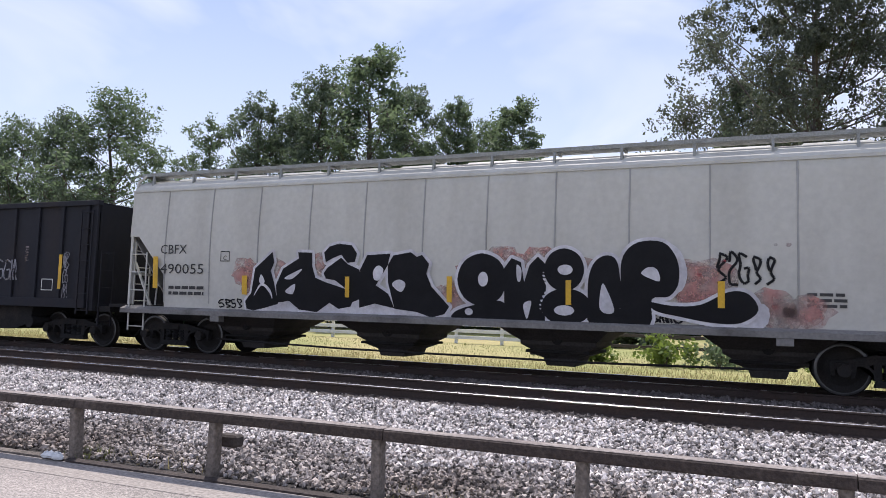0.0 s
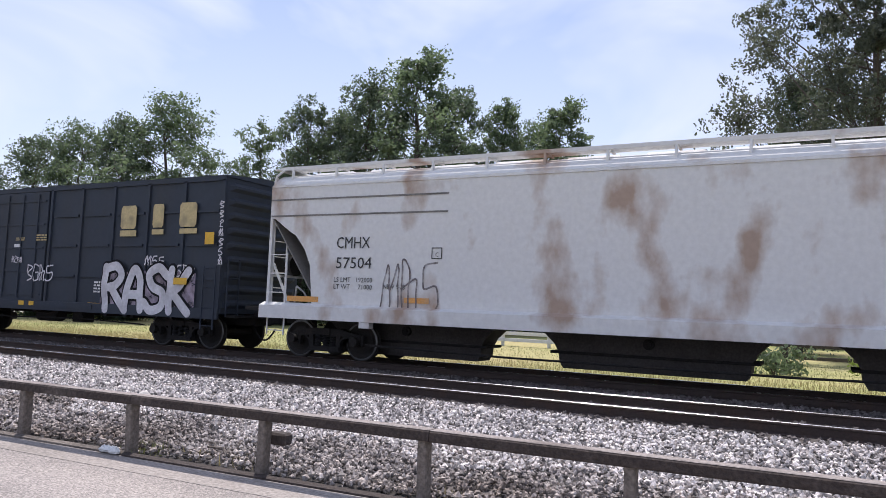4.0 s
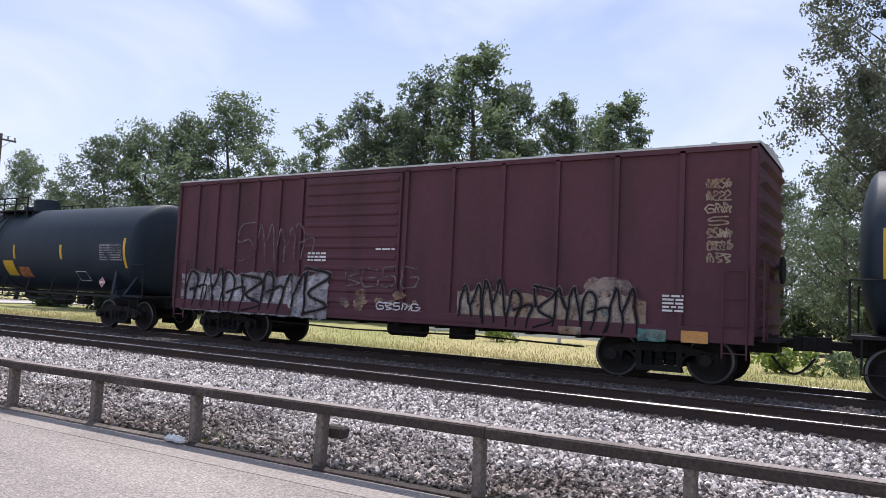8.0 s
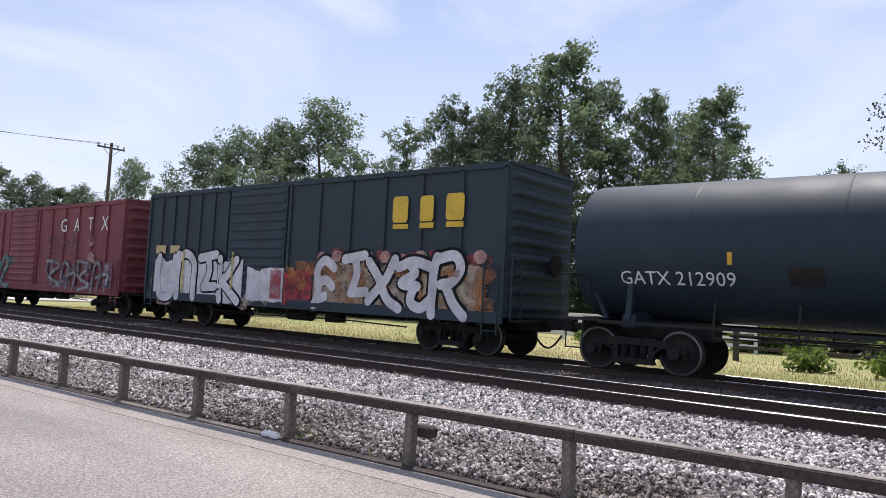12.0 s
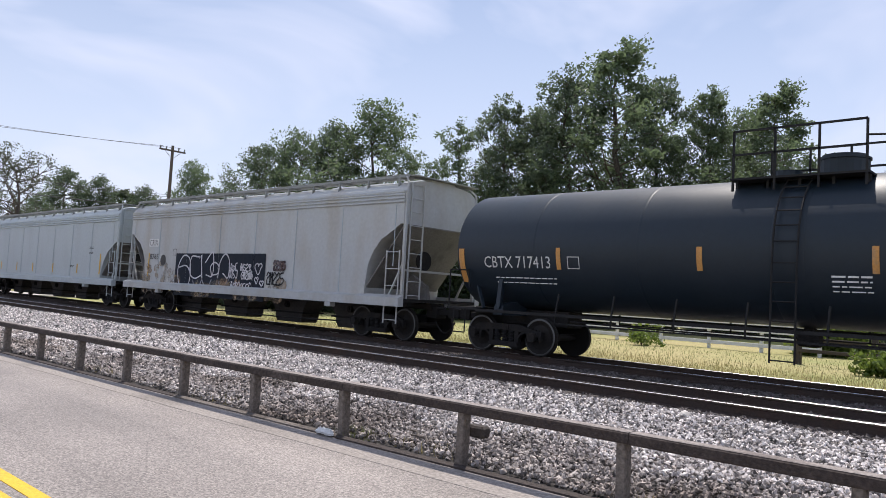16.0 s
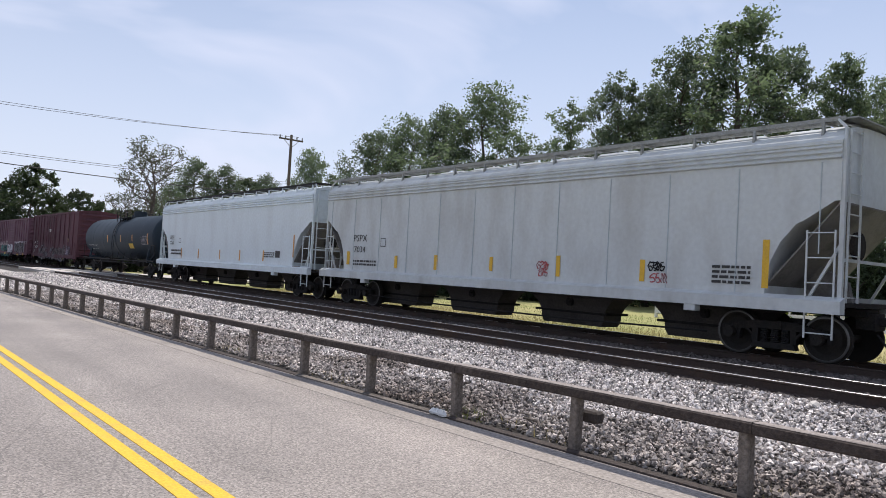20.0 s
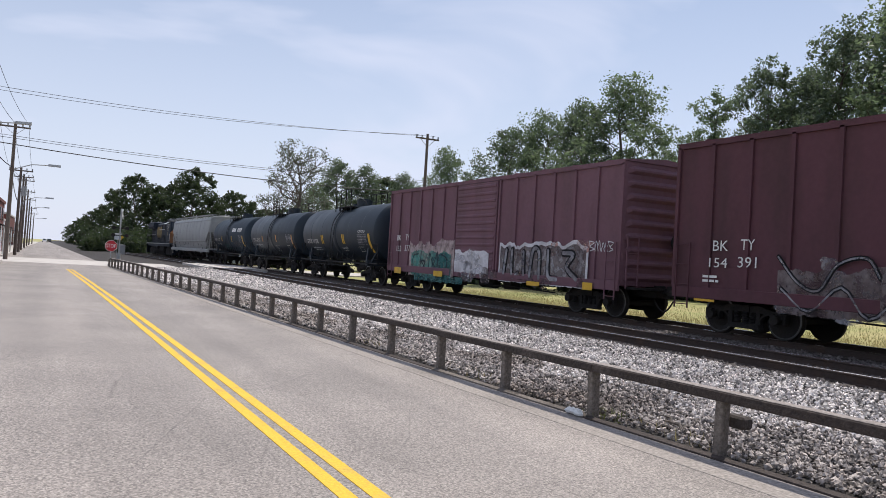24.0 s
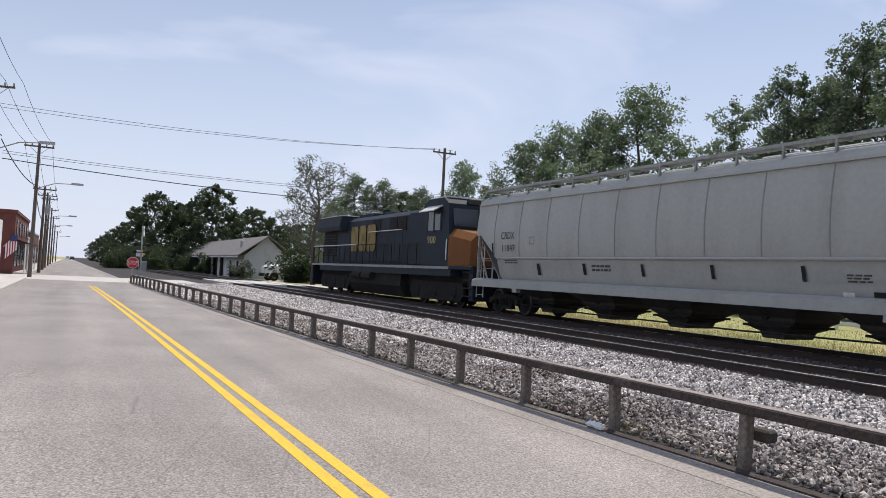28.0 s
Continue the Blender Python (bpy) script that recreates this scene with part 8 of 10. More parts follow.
cloud(box_d, -7.21, 0.53, 0.80, 2.14, "cream", 20, 0.3, seed=76, off=0.006, label="")
fill_band(box_d, 1.30, 7.35, 0.90, 2.25, "tan", 9, 77, off=0.012, label="tan sprayed field behind the letters")
blob_paint(box_d, [dot(1.6 + 0.62 * k, 2.34 + 0.05 * math.sin(k * 2.2), 0.20, 0.17) for k in range(10)], "pink", 0.008, label="row of pink sprayed bubbles")
fill_band(box_d, -7.25, -2.0, 0.86, 2.35, "white", 6, 78, off=0.010, label="white sprayed field behind the letters")
cloud(box_d, 0.16, 7.38, 1.03, 2.09, "orange", 26, 0.26, seed=72, off=0.014, label="dull orange spray behind the letters")
fill_band(box_d, -1.75, 0.02, 1.0, 2.0, "white", 2, 73, off=0.008)
lines_of_print(box_d, -1.65, -0.95, 1.15, 1.9, 5, M_SPRAY["faint"])
fill_band(box_d, 0.05, 1.25, 0.95, 2.05, "crimson", 2, 79, off=0.006)
sprayed(box_d, "FIXER", 1.42, 0.98, 5.30, 1.30, (("black", 0.430), ("white", 0.270)), lean=0.0, wave=0.0, gap=1.08, seed=74, label="bold white letter shapes outlined in black")
lines_of_print(box_d, 1.5, 6.6, 0.86, 1.02, 2, M_SPRAY["silver"])
sprayed(box_d, "UNIK", -7.10, 0.95, 4.95, 1.42, (("black", 0.420), ("white", 0.290)), lean=0.0, wave=0.0, gap=0.98, seed=75, label="bold white letter shapes outlined in black")
decal(box_d, 6.31, 6.67, 1.89, 2.05, M_SPRAY['orange'], "patch", rows=1, off=0.12)
decal(box_d, -5.45, -5.32, 1.09, 2.56, M_SPRAY['yellow'], "reflective_tape", rows=1, off=0.05)
decal(box_d, -2.56, -2.45, 1.28, 2.49, M_SPRAY['yellow'], "reflective_tape", rows=1, off=0.05)
decal(box_d, -0.55, -0.05, 1.10, 1.95, M_SPRAY["crimson"], "sprayed_block", rows=1, off=0.05)
letters(box_e, "G", 2.55, 3.37, 0.56, 0.55, M_WHITE_INK)
letters(box_e, "A", 3.77, 3.39, 0.49, 0.53, M_WHITE_INK)
letters(box_e, "T", 5.00, 3.41, 0.39, 0.52, M_WHITE_INK)
letters(box_e, "X", 6.10, 3.38, 0.55, 0.55, M_WHITE_INK)
cloud(box_e, -6.98, -2.17, 0.90, 2.15, "teal", 14, 0.3, seed=81, off=0.006, label="")
sprayed(box_e, "4562", -6.80, 0.95, 4.62, 1.25, (("teal", 0.240), ("silver", 0.080)), lean=0.0, wave=0.0, gap=1.0, seed=82, label="")
cloud(box_e, 1.55, 7.29, 0.90, 1.94, "violet", 14, 0.28, seed=83, off=0.006, label="")
sprayed(box_e, "6161", 1.54, 0.90, 5.40, 1.18, (("faint", 0.200), ("silver", 0.112)), lean=0.0, wave=0.0, gap=1.1, seed=84, label="")
sprayed(box_e, "211", 1.31, 2.46, 3.20, 0.65, (("faint", 0.056),), lean=0.0, wave=0.0, gap=1.0, seed=85, label="")
cloud(box_e, 5.04, 5.58, 2.15, 3.08, "pink", 5, 0.2, seed=86, off=0.006, label="")
emblem(box_f, 5.38, 5.58, 3.76, 4.15, M_WHITE_INK)
emblem(box_f, 5.63, 5.85, 3.74, 4.10, M_WHITE_INK)
emblem(box_f, 5.94, 6.06, 3.74, 4.12, M_WHITE_INK)
letters(box_f, "SNC", -6.44, 2.11, 0.59, 0.21, M_WHITE_INK)
letters(box_f, "32", -6.32, 1.71, 0.35, 0.22, M_WHITE_INK)
letters(box_f, "951", -5.55, 1.73, 0.53, 0.20, M_WHITE_INK)
lines_of_print(box_f, -6.35, -5.82, 1.21, 1.54, 3, M_WHITE_INK)
lines_of_print(box_f, -1.54, -0.99, 2.69, 3.07, 3, M_WHITE_INK)
lines_of_print(box_f, -0.62, 0.02, 1.66, 1.91, 3, M_WHITE_INK)
lines_of_print(box_f, -2.38, -2.12, 2.51, 3.09, 5, M_WHITE_INK)
fill_band(box_f, -5.55, -0.9, 0.86, 1.85, "tan", 8, 91, off=0.006)
cloud(box_f, -5.42, -0.05, 0.99, 1.80, "teal", 12, 0.22, seed=91, off=0.010, label="")
sprayed(box_f, "46164146", -5.45, 0.95, 4.1, 0.95, (("teal", 0.16), ("tan", 0.085)), lean=0.18, wave=0.08, gap=1.5, seed=92, label="tan and teal blades of spray")
stroked(box_f, [[(-5.4, 1.0), (-4.9, 1.75), (-4.62, 1.1), (-4.3, 1.7), (-4.0, 1.0)], [(-3.85, 1.72), (-3.5, 1.05), (-3.1, 1.68), (-2.85, 1.02)], [(-2.7, 1.7), (-2.25, 1.25), (-1.75, 1.75), (-1.4, 1.0)]], (("white", 0.045),))
sprayed(box_f, "14611", -5.2, 0.90, 3.9, 0.8, (("teal", 0.11),), lean=0.2, wave=0.0, gap=1.2, seed=192)
sprayed(box_f, "641", -1.58, 1.07, 1.52, 0.80, (("teal", 0.140), ("cream", 0.080)), lean=0.1, wave=0.0, gap=1.1, seed=93, label="")
cloud(box_f, 1.72, 6.75, 0.84, 2.24, "teal", 34, 0.34, seed=94, off=0.006, label="faded teal spray")
cloud(box_f, 1.81, 6.44, 0.83, 2.00, "cream", 34, 0.26, seed=95, off=0.012, label="")
fill_band(box_f, 1.75, 6.7, 0.80, 2.1, "teal", 8, 196, off=0.004)
stroked(box_f, [[(1.95, 1.0), (2.2, 1.85), (2.7, 1.9), (2.75, 1.1), (3.2, 1.05)], [(3.1, 1.95), (3.45, 1.2), (3.9, 1.9), (4.05, 1.0)], [(4.3, 1.9), (4.85, 1.75), (4.5, 1.35), (5.0, 1.0), (5.4, 1.7), (5.9, 1.1), (6.3, 1.6)]], (("violet", 0.10), ("cream", 0.05)), label="cream outlines edged in violet")
cloud(box_f, 4.74, 6.35, 0.86, 1.41, "violet", 14, 0.2, seed=97, off=0.06, label="")
sprayed(box_f, "4553", 6.26, 1.97, 0.38, 0.14, (("white", 0.028),), lean=0.0, wave=0.0, gap=1.0, seed=98, label="")
decal(box_f, -7.21, -7.01, 1.13, 2.04, M_YELLOW, "reflective_tape", rows=1, off=0.09)
decal(box_f, -2.28, -2.14, 1.12, 1.57, M_YELLOW, "reflective_tape", rows=1, off=0.09)
decal(box_f, 1.63, 1.81, 1.10, 1.62, M_YELLOW, "reflective_tape", rows=1, off=0.09)
decal(box_f, 6.70, 6.83, 1.10, 2.05, M_YELLOW, "reflective_tape", rows=1, off=0.09)
lines_of_print(box_f, 5.55, 5.94, 1.48, 1.98, 4, M_BLACK_INK)
decal(hop_e, -6.74, -5.91, 2.72, 3.04, M_WHITE_INK, "number_plate_panel", rows=1, label="white patch panel")
letters(hop_e, "CRIX", -6.68, 2.76, 0.71, 0.24, M_BLACK_INK)
letters(hop_e, "8765", -6.59, 2.19, 0.74, 0.23, M_BLACK_INK)
decal(hop_e, -6.72, -6.64, 1.49, 2.45, M_YELLOW, "reflective_tape", rows=1)
outline_box(hop_e, -4.63, -4.37, 2.36, 2.62, M_BLACK_INK)
disc(hop_e, -5.43, 2.17, 0.22)
decal(hop_e, -4.35, 1.90, 0.81, 2.44, M_SPRAY['navy'], "painted_panel", rows=1, off=0.006, label="black painted panel")
stroked(hop_e, [[(-3.92, 1.12), (-4.13, 1.79), (-3.78, 2.33), (-3.26, 2.25), (-3.12, 1.65), (-3.24, 1.15)], [(-4.00, 1.90), (-3.49, 1.97), (-3.17, 1.75)], [(-2.53, 2.31), (-3.10, 2.30), (-3.16, 1.70), (-2.78, 1.49), (-2.31, 1.61)], [(-2.38, 2.36), (-2.22, 1.51)], [(-2.04, 2.10), (-1.54, 2.49), (-1.47, 1.64), (-1.92, 1.63)], [(-1.54, 1.64), (-1.65, 1.95), (-1.36, 2.11), (-1.06, 1.96), (-1.11, 1.70), (-1.54, 1.64)], [(-1.09, 1.55), (-1.00, 2.11), (-0.67, 2.42), (-0.37, 2.17), (-0.39, 1.57), (-0.75, 1.71)]], (("white", 0.055),), label="white chalk-like bubble outlines")
stroked(hop_e, [[(-4.03, 1.34), (-3.57, 1.02), (-2.91, 1.16)], [(-2.94, 1.43), (-2.58, 1.07), (-2.22, 1.46)], [(-2.22, 1.46), (-1.87, 1.10), (-1.53, 1.48)], [(-1.09, 1.50), (-0.77, 1.11), (-0.32, 1.52)], [(-2.53, 2.25), (-2.30, 2.38), (-2.36, 2.15)]], (("silver", 0.05),))
sprayed(hop_e, "165", -0.32, 1.53, 0.56, 0.52, (("white", 0.045),), lean=0.0, wave=0.0, gap=1.0, seed=103, label="")
sprayed(hop_e, "1326", 0.37, 1.82, 0.70, 0.23, (("white", 0.045),), lean=0.0, wave=0.0, gap=1.0, seed=104, label="")
sprayed(hop_e, "34241", 0.44, 1.53, 0.74, 0.26, (("white", 0.045),), lean=0.0, wave=0.0, gap=1.0, seed=105, label="")
sprayed(hop_e, "12622553", -0.23, 1.07, 1.35, 0.33, (("white", 0.045),), lean=0.0, wave=0.0, gap=1.0, seed=106, label="")
sprayed(hop_e, "v", 1.25, 1.69, 0.46, 0.40, (("white", 0.050),), lean=0.0, wave=0.0, gap=1.0, seed=107, label="")
sprayed(hop_e, "v", 1.30, 1.39, 0.24, 0.22, (("white", 0.045),), lean=0.0, wave=0.0, gap=1.0, seed=108, label="")
sprayed(hop_e, "v", 1.61, 1.33, 0.27, 0.18, (("white", 0.045),), lean=0.0, wave=0.0, gap=1.0, seed=109, label="")
sprayed(hop_e, "2255", 2.39, 1.89, 0.68, 0.29, (("faint", 0.100),), lean=0.0, wave=0.0, gap=1.0, seed=110, label="")
sprayed(hop_e, "24225", 2.01, 1.39, 1.00, 0.42, (("black", 0.050),), lean=0.0, wave=0.0, gap=1.1, seed=111, label="")
cloud(hop_e, -7.32, -4.47, 1.37, 2.09, "tan", 12, 0.2, seed=112, off=0.004, label="")
cloud(hop_e, -7.04, 3.02, 0.94, 1.41, "tan", 46, 0.3, seed=113, off=0.004, label="brown grime along the sill")
letters(hop_f, "SHPX", -8.39, 2.50, 0.95, 0.27, M_BLACK_INK)
letters(hop_f, "464165", -8.40, 2.03, 1.26, 0.25, M_BLACK_INK)
lines_of_print(hop_f, -8.14, -7.28, 1.59, 1.94, 2, M_BLACK_INK)
outline_box(hop_f, -6.76, -6.39, 2.28, 2.55, M_BLACK_INK)
lines_of_print(hop_f, 4.71, 5.18, 1.74, 1.88, 2, M_BLACK_INK)
lines_of_print(hop_f, 6.92, 7.39, 2.65, 2.77, 2, M_BLACK_INK)
lines_of_print(hop_f, 6.94, 7.40, 2.40, 2.52, 2, M_BLACK_INK)
lines_of_print(hop_f, -0.29, 0.99, 1.11, 1.27, 2, M_BLACK_INK)
decal(hop_f, -8.55, -8.43, 1.45, 2.67, M_YELLOW, "reflective_tape", rows=1)
decal(hop_f, -5.76, -5.65, 1.49, 1.94, M_YELLOW, "reflective_tape", rows=1)
decal(hop_f, -3.07, -2.95, 1.46, 1.91, M_YELLOW, "reflective_tape", rows=1)
decal(hop_f, -0.55, -0.42, 1.44, 1.91, M_YELLOW, "reflective_tape", rows=1)
decal(hop_f, 2.37, 2.50, 1.45, 1.92, M_YELLOW, "reflective_tape", rows=1)
decal(hop_f, 5.54, 5.67, 1.47, 1.92, M_YELLOW, "reflective_tape", rows=1)
decal(hop_f, 8.18, 8.30, 1.46, 2.41, M_YELLOW, "reflective_tape", rows=1)
letters(hop_g, "PSPX", -7.47, 2.31, 0.88, 0.25, M_BLACK_INK)
letters(hop_g, "7034", -7.42, 1.92, 0.76, 0.22, M_BLACK_INK)
outline_box(hop_g, -5.71, -5.40, 2.14, 2.43, M_BLACK_INK)
lines_of_print(hop_g, -7.45, -5.95, 1.46, 1.70, 2, M_BLACK_INK)
lines_of_print(hop_g, 6.96, 7.82, 1.46, 1.88, 4, M_BLACK_INK)
lines_of_print(hop_g, -0.35, 1.65, 1.06, 1.22, 2, M_BLACK_INK)
lines_of_print(hop_g, -4.57, -3.37, 1.07, 1.18, 1, M_BLACK_INK)
decal(hop_g, -7.90, -7.70, 1.47, 1.95, M_YELLOW, "reflective_tape", rows=1)
decal(hop_g, -4.82, -4.65, 1.42, 1.84, M_YELLOW, "reflective_tape", rows=1)
decal(hop_g, -2.65, -2.47, 1.43, 1.89, M_YELLOW, "reflective_tape", rows=1)
decal(hop_g, -0.06, 0.08, 1.48, 1.88, M_YELLOW, "reflective_tape", rows=1)
decal(hop_g, 2.51, 2.65, 1.42, 1.96, M_YELLOW, "reflective_tape", rows=1)
decal(hop_g, 5.12, 5.26, 1.41, 1.91, M_YELLOW, "reflective_tape", rows=1)
decal(hop_g, 8.06, 8.20, 1.40, 2.37, M_YELLOW, "reflective_tape", rows=1)
sprayed(hop_g, "321", 1.82, 1.60, 0.41, 0.19, (("crimson", 0.032),), lean=0.0, wave=0.0, gap=1.0, seed=121, label="")
sprayed(hop_g, "215", 1.88, 1.41, 0.37, 0.18, (("crimson", 0.032),), lean=0.0, wave=0.0, gap=1.0, seed=122, label="")
sprayed(hop_g, "3615", 5.36, 1.66, 0.45, 0.22, (("black", 0.032),), lean=0.0, wave=0.0, gap=1.0, seed=123, label="")
sprayed(hop_g, "554", 5.41, 1.40, 0.45, 0.20, (("crimson", 0.032),), lean=0.0, wave=0.0, gap=1.0, seed=124, label="")
letters(hop_h, "OFOX", -7.59, 2.41, 0.70, 0.25, M_BLACK_INK)
letters(hop_h, "7749", -7.55, 2.09, 0.60, 0.23, M_BLACK_INK)
outline_box(hop_h, -6.11, -5.81, 2.23, 2.49, M_BLACK_INK)
lines_of_print(hop_h, -7.35, -5.66, 1.57, 1.92, 2, M_BLACK_INK)
decal(hop_h, 6.17, 6.62, 1.61, 1.90, M_BLACK_INK, "notice", rows=1)
lines_of_print(hop_h, 5.06, 6.09, 1.61, 1.87, 3, M_BLACK_INK)
decal(hop_h, 6.13, 6.76, 0.98, 1.26, M_SLOPE, "patch", rows=1, off=0.03)
decal(hop_h, 7.87, 8.59, 1.12, 1.30, M_SLOPE, "patch", rows=1, off=0.03)
decal(hop_h, -5.65, -5.52, 1.39, 1.93, M_ORANGE, "reflective_tape", rows=1)
decal(hop_h, -3.05, -2.91, 1.40, 1.90, M_ORANGE, "reflective_tape", rows=1)
decal(hop_h, -0.11, 0.01, 1.41, 1.88, M_ORANGE, "reflective_tape", rows=1)
decal(hop_h, 2.33, 2.46, 1.40, 1.90, M_ORANGE, "reflective_tape", rows=1)
decal(hop_h, 4.92, 5.05, 1.43, 1.91, M_ORANGE, "reflective_tape", rows=1)
decal(hop_h, 7.79, 7.89, 1.65, 2.59, M_ORANGE, "reflective_tape", rows=1)
letters(box_g, "BK", -7.04, 2.00, 0.45, 0.25, M_WHITE_INK)
letters(box_g, "TY", -6.23, 2.03, 0.39, 0.25, M_WHITE_INK)
letters(box_g, "154", -7.14, 1.60, 0.55, 0.23, M_WHITE_INK)
letters(box_g, "391", -6.29, 1.62, 0.52, 0.25, M_WHITE_INK)
cloud(box_g, -5.12, 4.77, 0.61, 1.82, "silver", 30, 0.3, seed=131, off=0.006, label="grey spray band")
cloud(box_g, 4.78, 6.16, 0.91, 1.75, "violet", 16, 0.3, seed=132, off=0.006, label="")
fill_band(box_g, -5.2, -2.1, 0.66, 1.75, "faint", 5, 133, off=0.010, label="grey-brown field of spray")
fill_band(box_g, 0.3, 4.6, 0.66, 1.7, "faint", 6, 135, off=0.010)
stroked(box_g, [[(-5.2, 1.9), (-4.7, 1.35), (-4.2, 1.2), (-3.8, 1.75), (-3.2, 1.9), (-2.9, 1.5)], [(-5.1, 1.2), (-4.4, 0.75), (-3.7, 1.3), (-3.1, 0.7), (-2.4, 1.3)], [(0.6, 1.7), (1.2, 0.8), (1.8, 1.6), (2.5, 0.75)], [(2.6, 1.7), (3.3, 1.5), (3.0, 0.9), (3.9, 0.8), (4.4, 1.6)]], (("black", 0.10), ("silver", 0.04)), label="thin pale outlines edged in black")
decal(box_g, -0.85, -0.12, 3.22, 3.31, M_WHITE_INK, "print_bar", rows=1, off=0.08)
decal(box_g, -0.76, -0.21, 3.12, 3.19, M_WHITE_INK, "print_bar", rows=1, off=0.08)
sprayed(box_g, "264", 5.15, 2.20, 0.58, 0.28, (("tan", 0.040),), lean=0.0, wave=0.0, gap=1.0, seed=134, label="")
lines_of_print(box_g, 5.04, 5.48, 1.40, 1.74, 3, M_WHITE_INK)
decal(box_g, -7.56, -6.92, 0.76, 0.99, M_YELLOW, "reflective_tape", rows=1)
decal(box_g, 3.98, 4.44, 0.69, 0.83, M_YELLOW, "reflective_tape", rows=1)
lines_of_print(box_g, -7.32, -6.83, 1.24, 1.45, 2, M_WHITE_INK)
letters(box_h, "BK", -7.11, 2.23, 0.43, 0.24, M_WHITE_INK)
letters(box_h, "TY", -6.21, 2.25, 0.38, 0.25, M_WHITE_INK)
letters(box_h, "152", -7.12, 1.73, 0.49, 0.26, M_WHITE_INK)
letters(box_h, "377", -6.25, 1.75, 0.55, 0.26, M_WHITE_INK)
fill_band(box_h, -5.70, -1.50, 0.72, 2.2, "blush", 9, 141, off=0.004, label="pale pink rim of spray")
fill_band(box_h, -5.50, -1.78, 0.72, 1.80, "teal", 5, 140, off=0.008, label="solid teal field")
fill_band(box_h, -1.45, 1.10, 1.0, 1.85, "white", 3, 142, off=0.006)
fill_band(box_h, -3.50, -1.70, 0.70, 1.70, "sea", 4, 243, off=0.011)
stroked(box_h, [[(-4.80, 1.65), (-5.25, 1.55), (-5.35, 1.05), (-4.80, 1.0)], [(-4.50, 1.75), (-4.55, 0.95), (-4.10, 1.3), (-4.45, 1.35), (-3.90, 0.9)], [(-3.75, 0.9), (-3.70, 1.7), (-3.35, 1.2), (-3.00, 1.75), (-2.95, 0.85)], [(-2.70, 1.65), (-2.20, 1.5), (-2.25, 0.95), (-2.75, 0.9)]], (("navy", 0.06),), label="dark outlines of block letters")
fill_band(box_h, -5.10, -0.70, 0.52, 0.80, "sea", 6, 244, off=0.016)
cloud(box_h, -1.32, 0.77, 0.76, 1.77, "white", 18, 0.24, seed=144, off=0.006, label="")
fill_band(box_h, 1.75, 6.70, 0.80, 2.25, "white", 6, 147, off=0.004, label="white rim of spray")
fill_band(box_h, 1.82, 6.60, 0.85, 2.12, "faint", 6, 147, off=0.008)
cloud(box_h, 4.74, 6.70, 1.83, 2.21, "pink", 10, 0.16, seed=146, off=0.006, label="")
stroked(box_h, [[(2.10, 1.0), (2.25, 1.9)], [(2.60, 1.9), (2.65, 1.0), (3.00, 1.1)], [(3.30, 1.85), (3.35, 1.05)], [(3.70, 1.05), (3.85, 1.9), (4.20, 1.85), (4.25, 1.0)], [(4.70, 1.9), (4.75, 1.1), (5.20, 1.0)], [(5.50, 1.85), (6.00, 1.8), (5.70, 1.4), (6.20, 1.05)]], (("black", 0.24), ("silver", 0.13)), label="silver bars edged in black")
sprayed(box_h, "6446", 6.69, 1.92, 1.14, 0.29, (("white", 0.028),), lean=0.0, wave=0.0, gap=1.0, seed=148, label="")
decal(box_h, -7.05, -6.35, 0.72, 1.00, M_YELLOW, "reflective_tape", rows=1, off=0.09)
decal(box_h, -3.12, -2.33, 0.75, 0.97, M_YELLOW, "reflective_tape", rows=1, off=0.09)
decal(box_h, 6.59, 7.05, 0.77, 0.99, M_YELLOW, "reflective_tape", rows=1, off=0.09)
decal(box_h, 3.67, 4.39, 0.74, 0.88, M_YELLOW, "reflective_tape", rows=1, off=0.09)
cloud(box_h, -1.56, 6.61, 0.75, 1.19, "faint", 16, 0.2, seed=149, off=0.03, label="")
letters(hop_i, "CRDX", -7.86, 2.76, 0.90, 0.27, M_BLACK_INK)
letters(hop_i, "11847", -7.77, 2.31, 0.86, 0.25, M_BLACK_INK)
outline_box(hop_i, -5.95, -5.67, 2.55, 2.81, M_BLACK_INK)
lines_of_print(hop_i, -7.69, -6.84, 1.89, 2.04, 2, M_BLACK_INK)
lines_of_print(hop_i, -2.64, -1.76, 1.69, 1.93, 2, M_BLACK_INK)
lines_of_print(hop_i, 5.71, 6.25, 1.60, 1.79, 3, M_BLACK_INK)
decal(hop_i, 5.61, 5.86, 1.25, 1.39, M_WHITE_INK, "sticker", rows=3, off=0.05)
decal(hop_i, 6.27, 6.56, 1.31, 1.42, M_UNDER, "patch", rows=3, off=0.05)
decal(hop_i, -5.59, -5.42, 1.50, 1.89, M_UNDER, "dark_tape", rows=3, off=0.03)
decal(hop_i, -3.05, -2.91, 1.56, 1.91, M_UNDER, "dark_tape", rows=3, off=0.03)
decal(hop_i, -0.41, -0.30, 1.57, 1.91, M_UNDER, "dark_tape", rows=3, off=0.03)
decal(hop_i, 2.11, 2.22, 1.57, 1.92, M_UNDER, "dark_tape", rows=3, off=0.03)
decal(hop_i, 4.68, 4.78, 1.58, 1.92, M_UNDER, "dark_tape", rows=3, off=0.03)
decal(hop_i, -8.47, -8.38, 2.18, 2.63, M_UNDER, "dark_tape", rows=3, off=0.03)
emblem(loco, -4.77, -3.60, 2.48, 3.92, P_LOCO_GOLD)
emblem(loco, -3.42, -2.31, 2.47, 3.94, P_LOCO_GOLD)
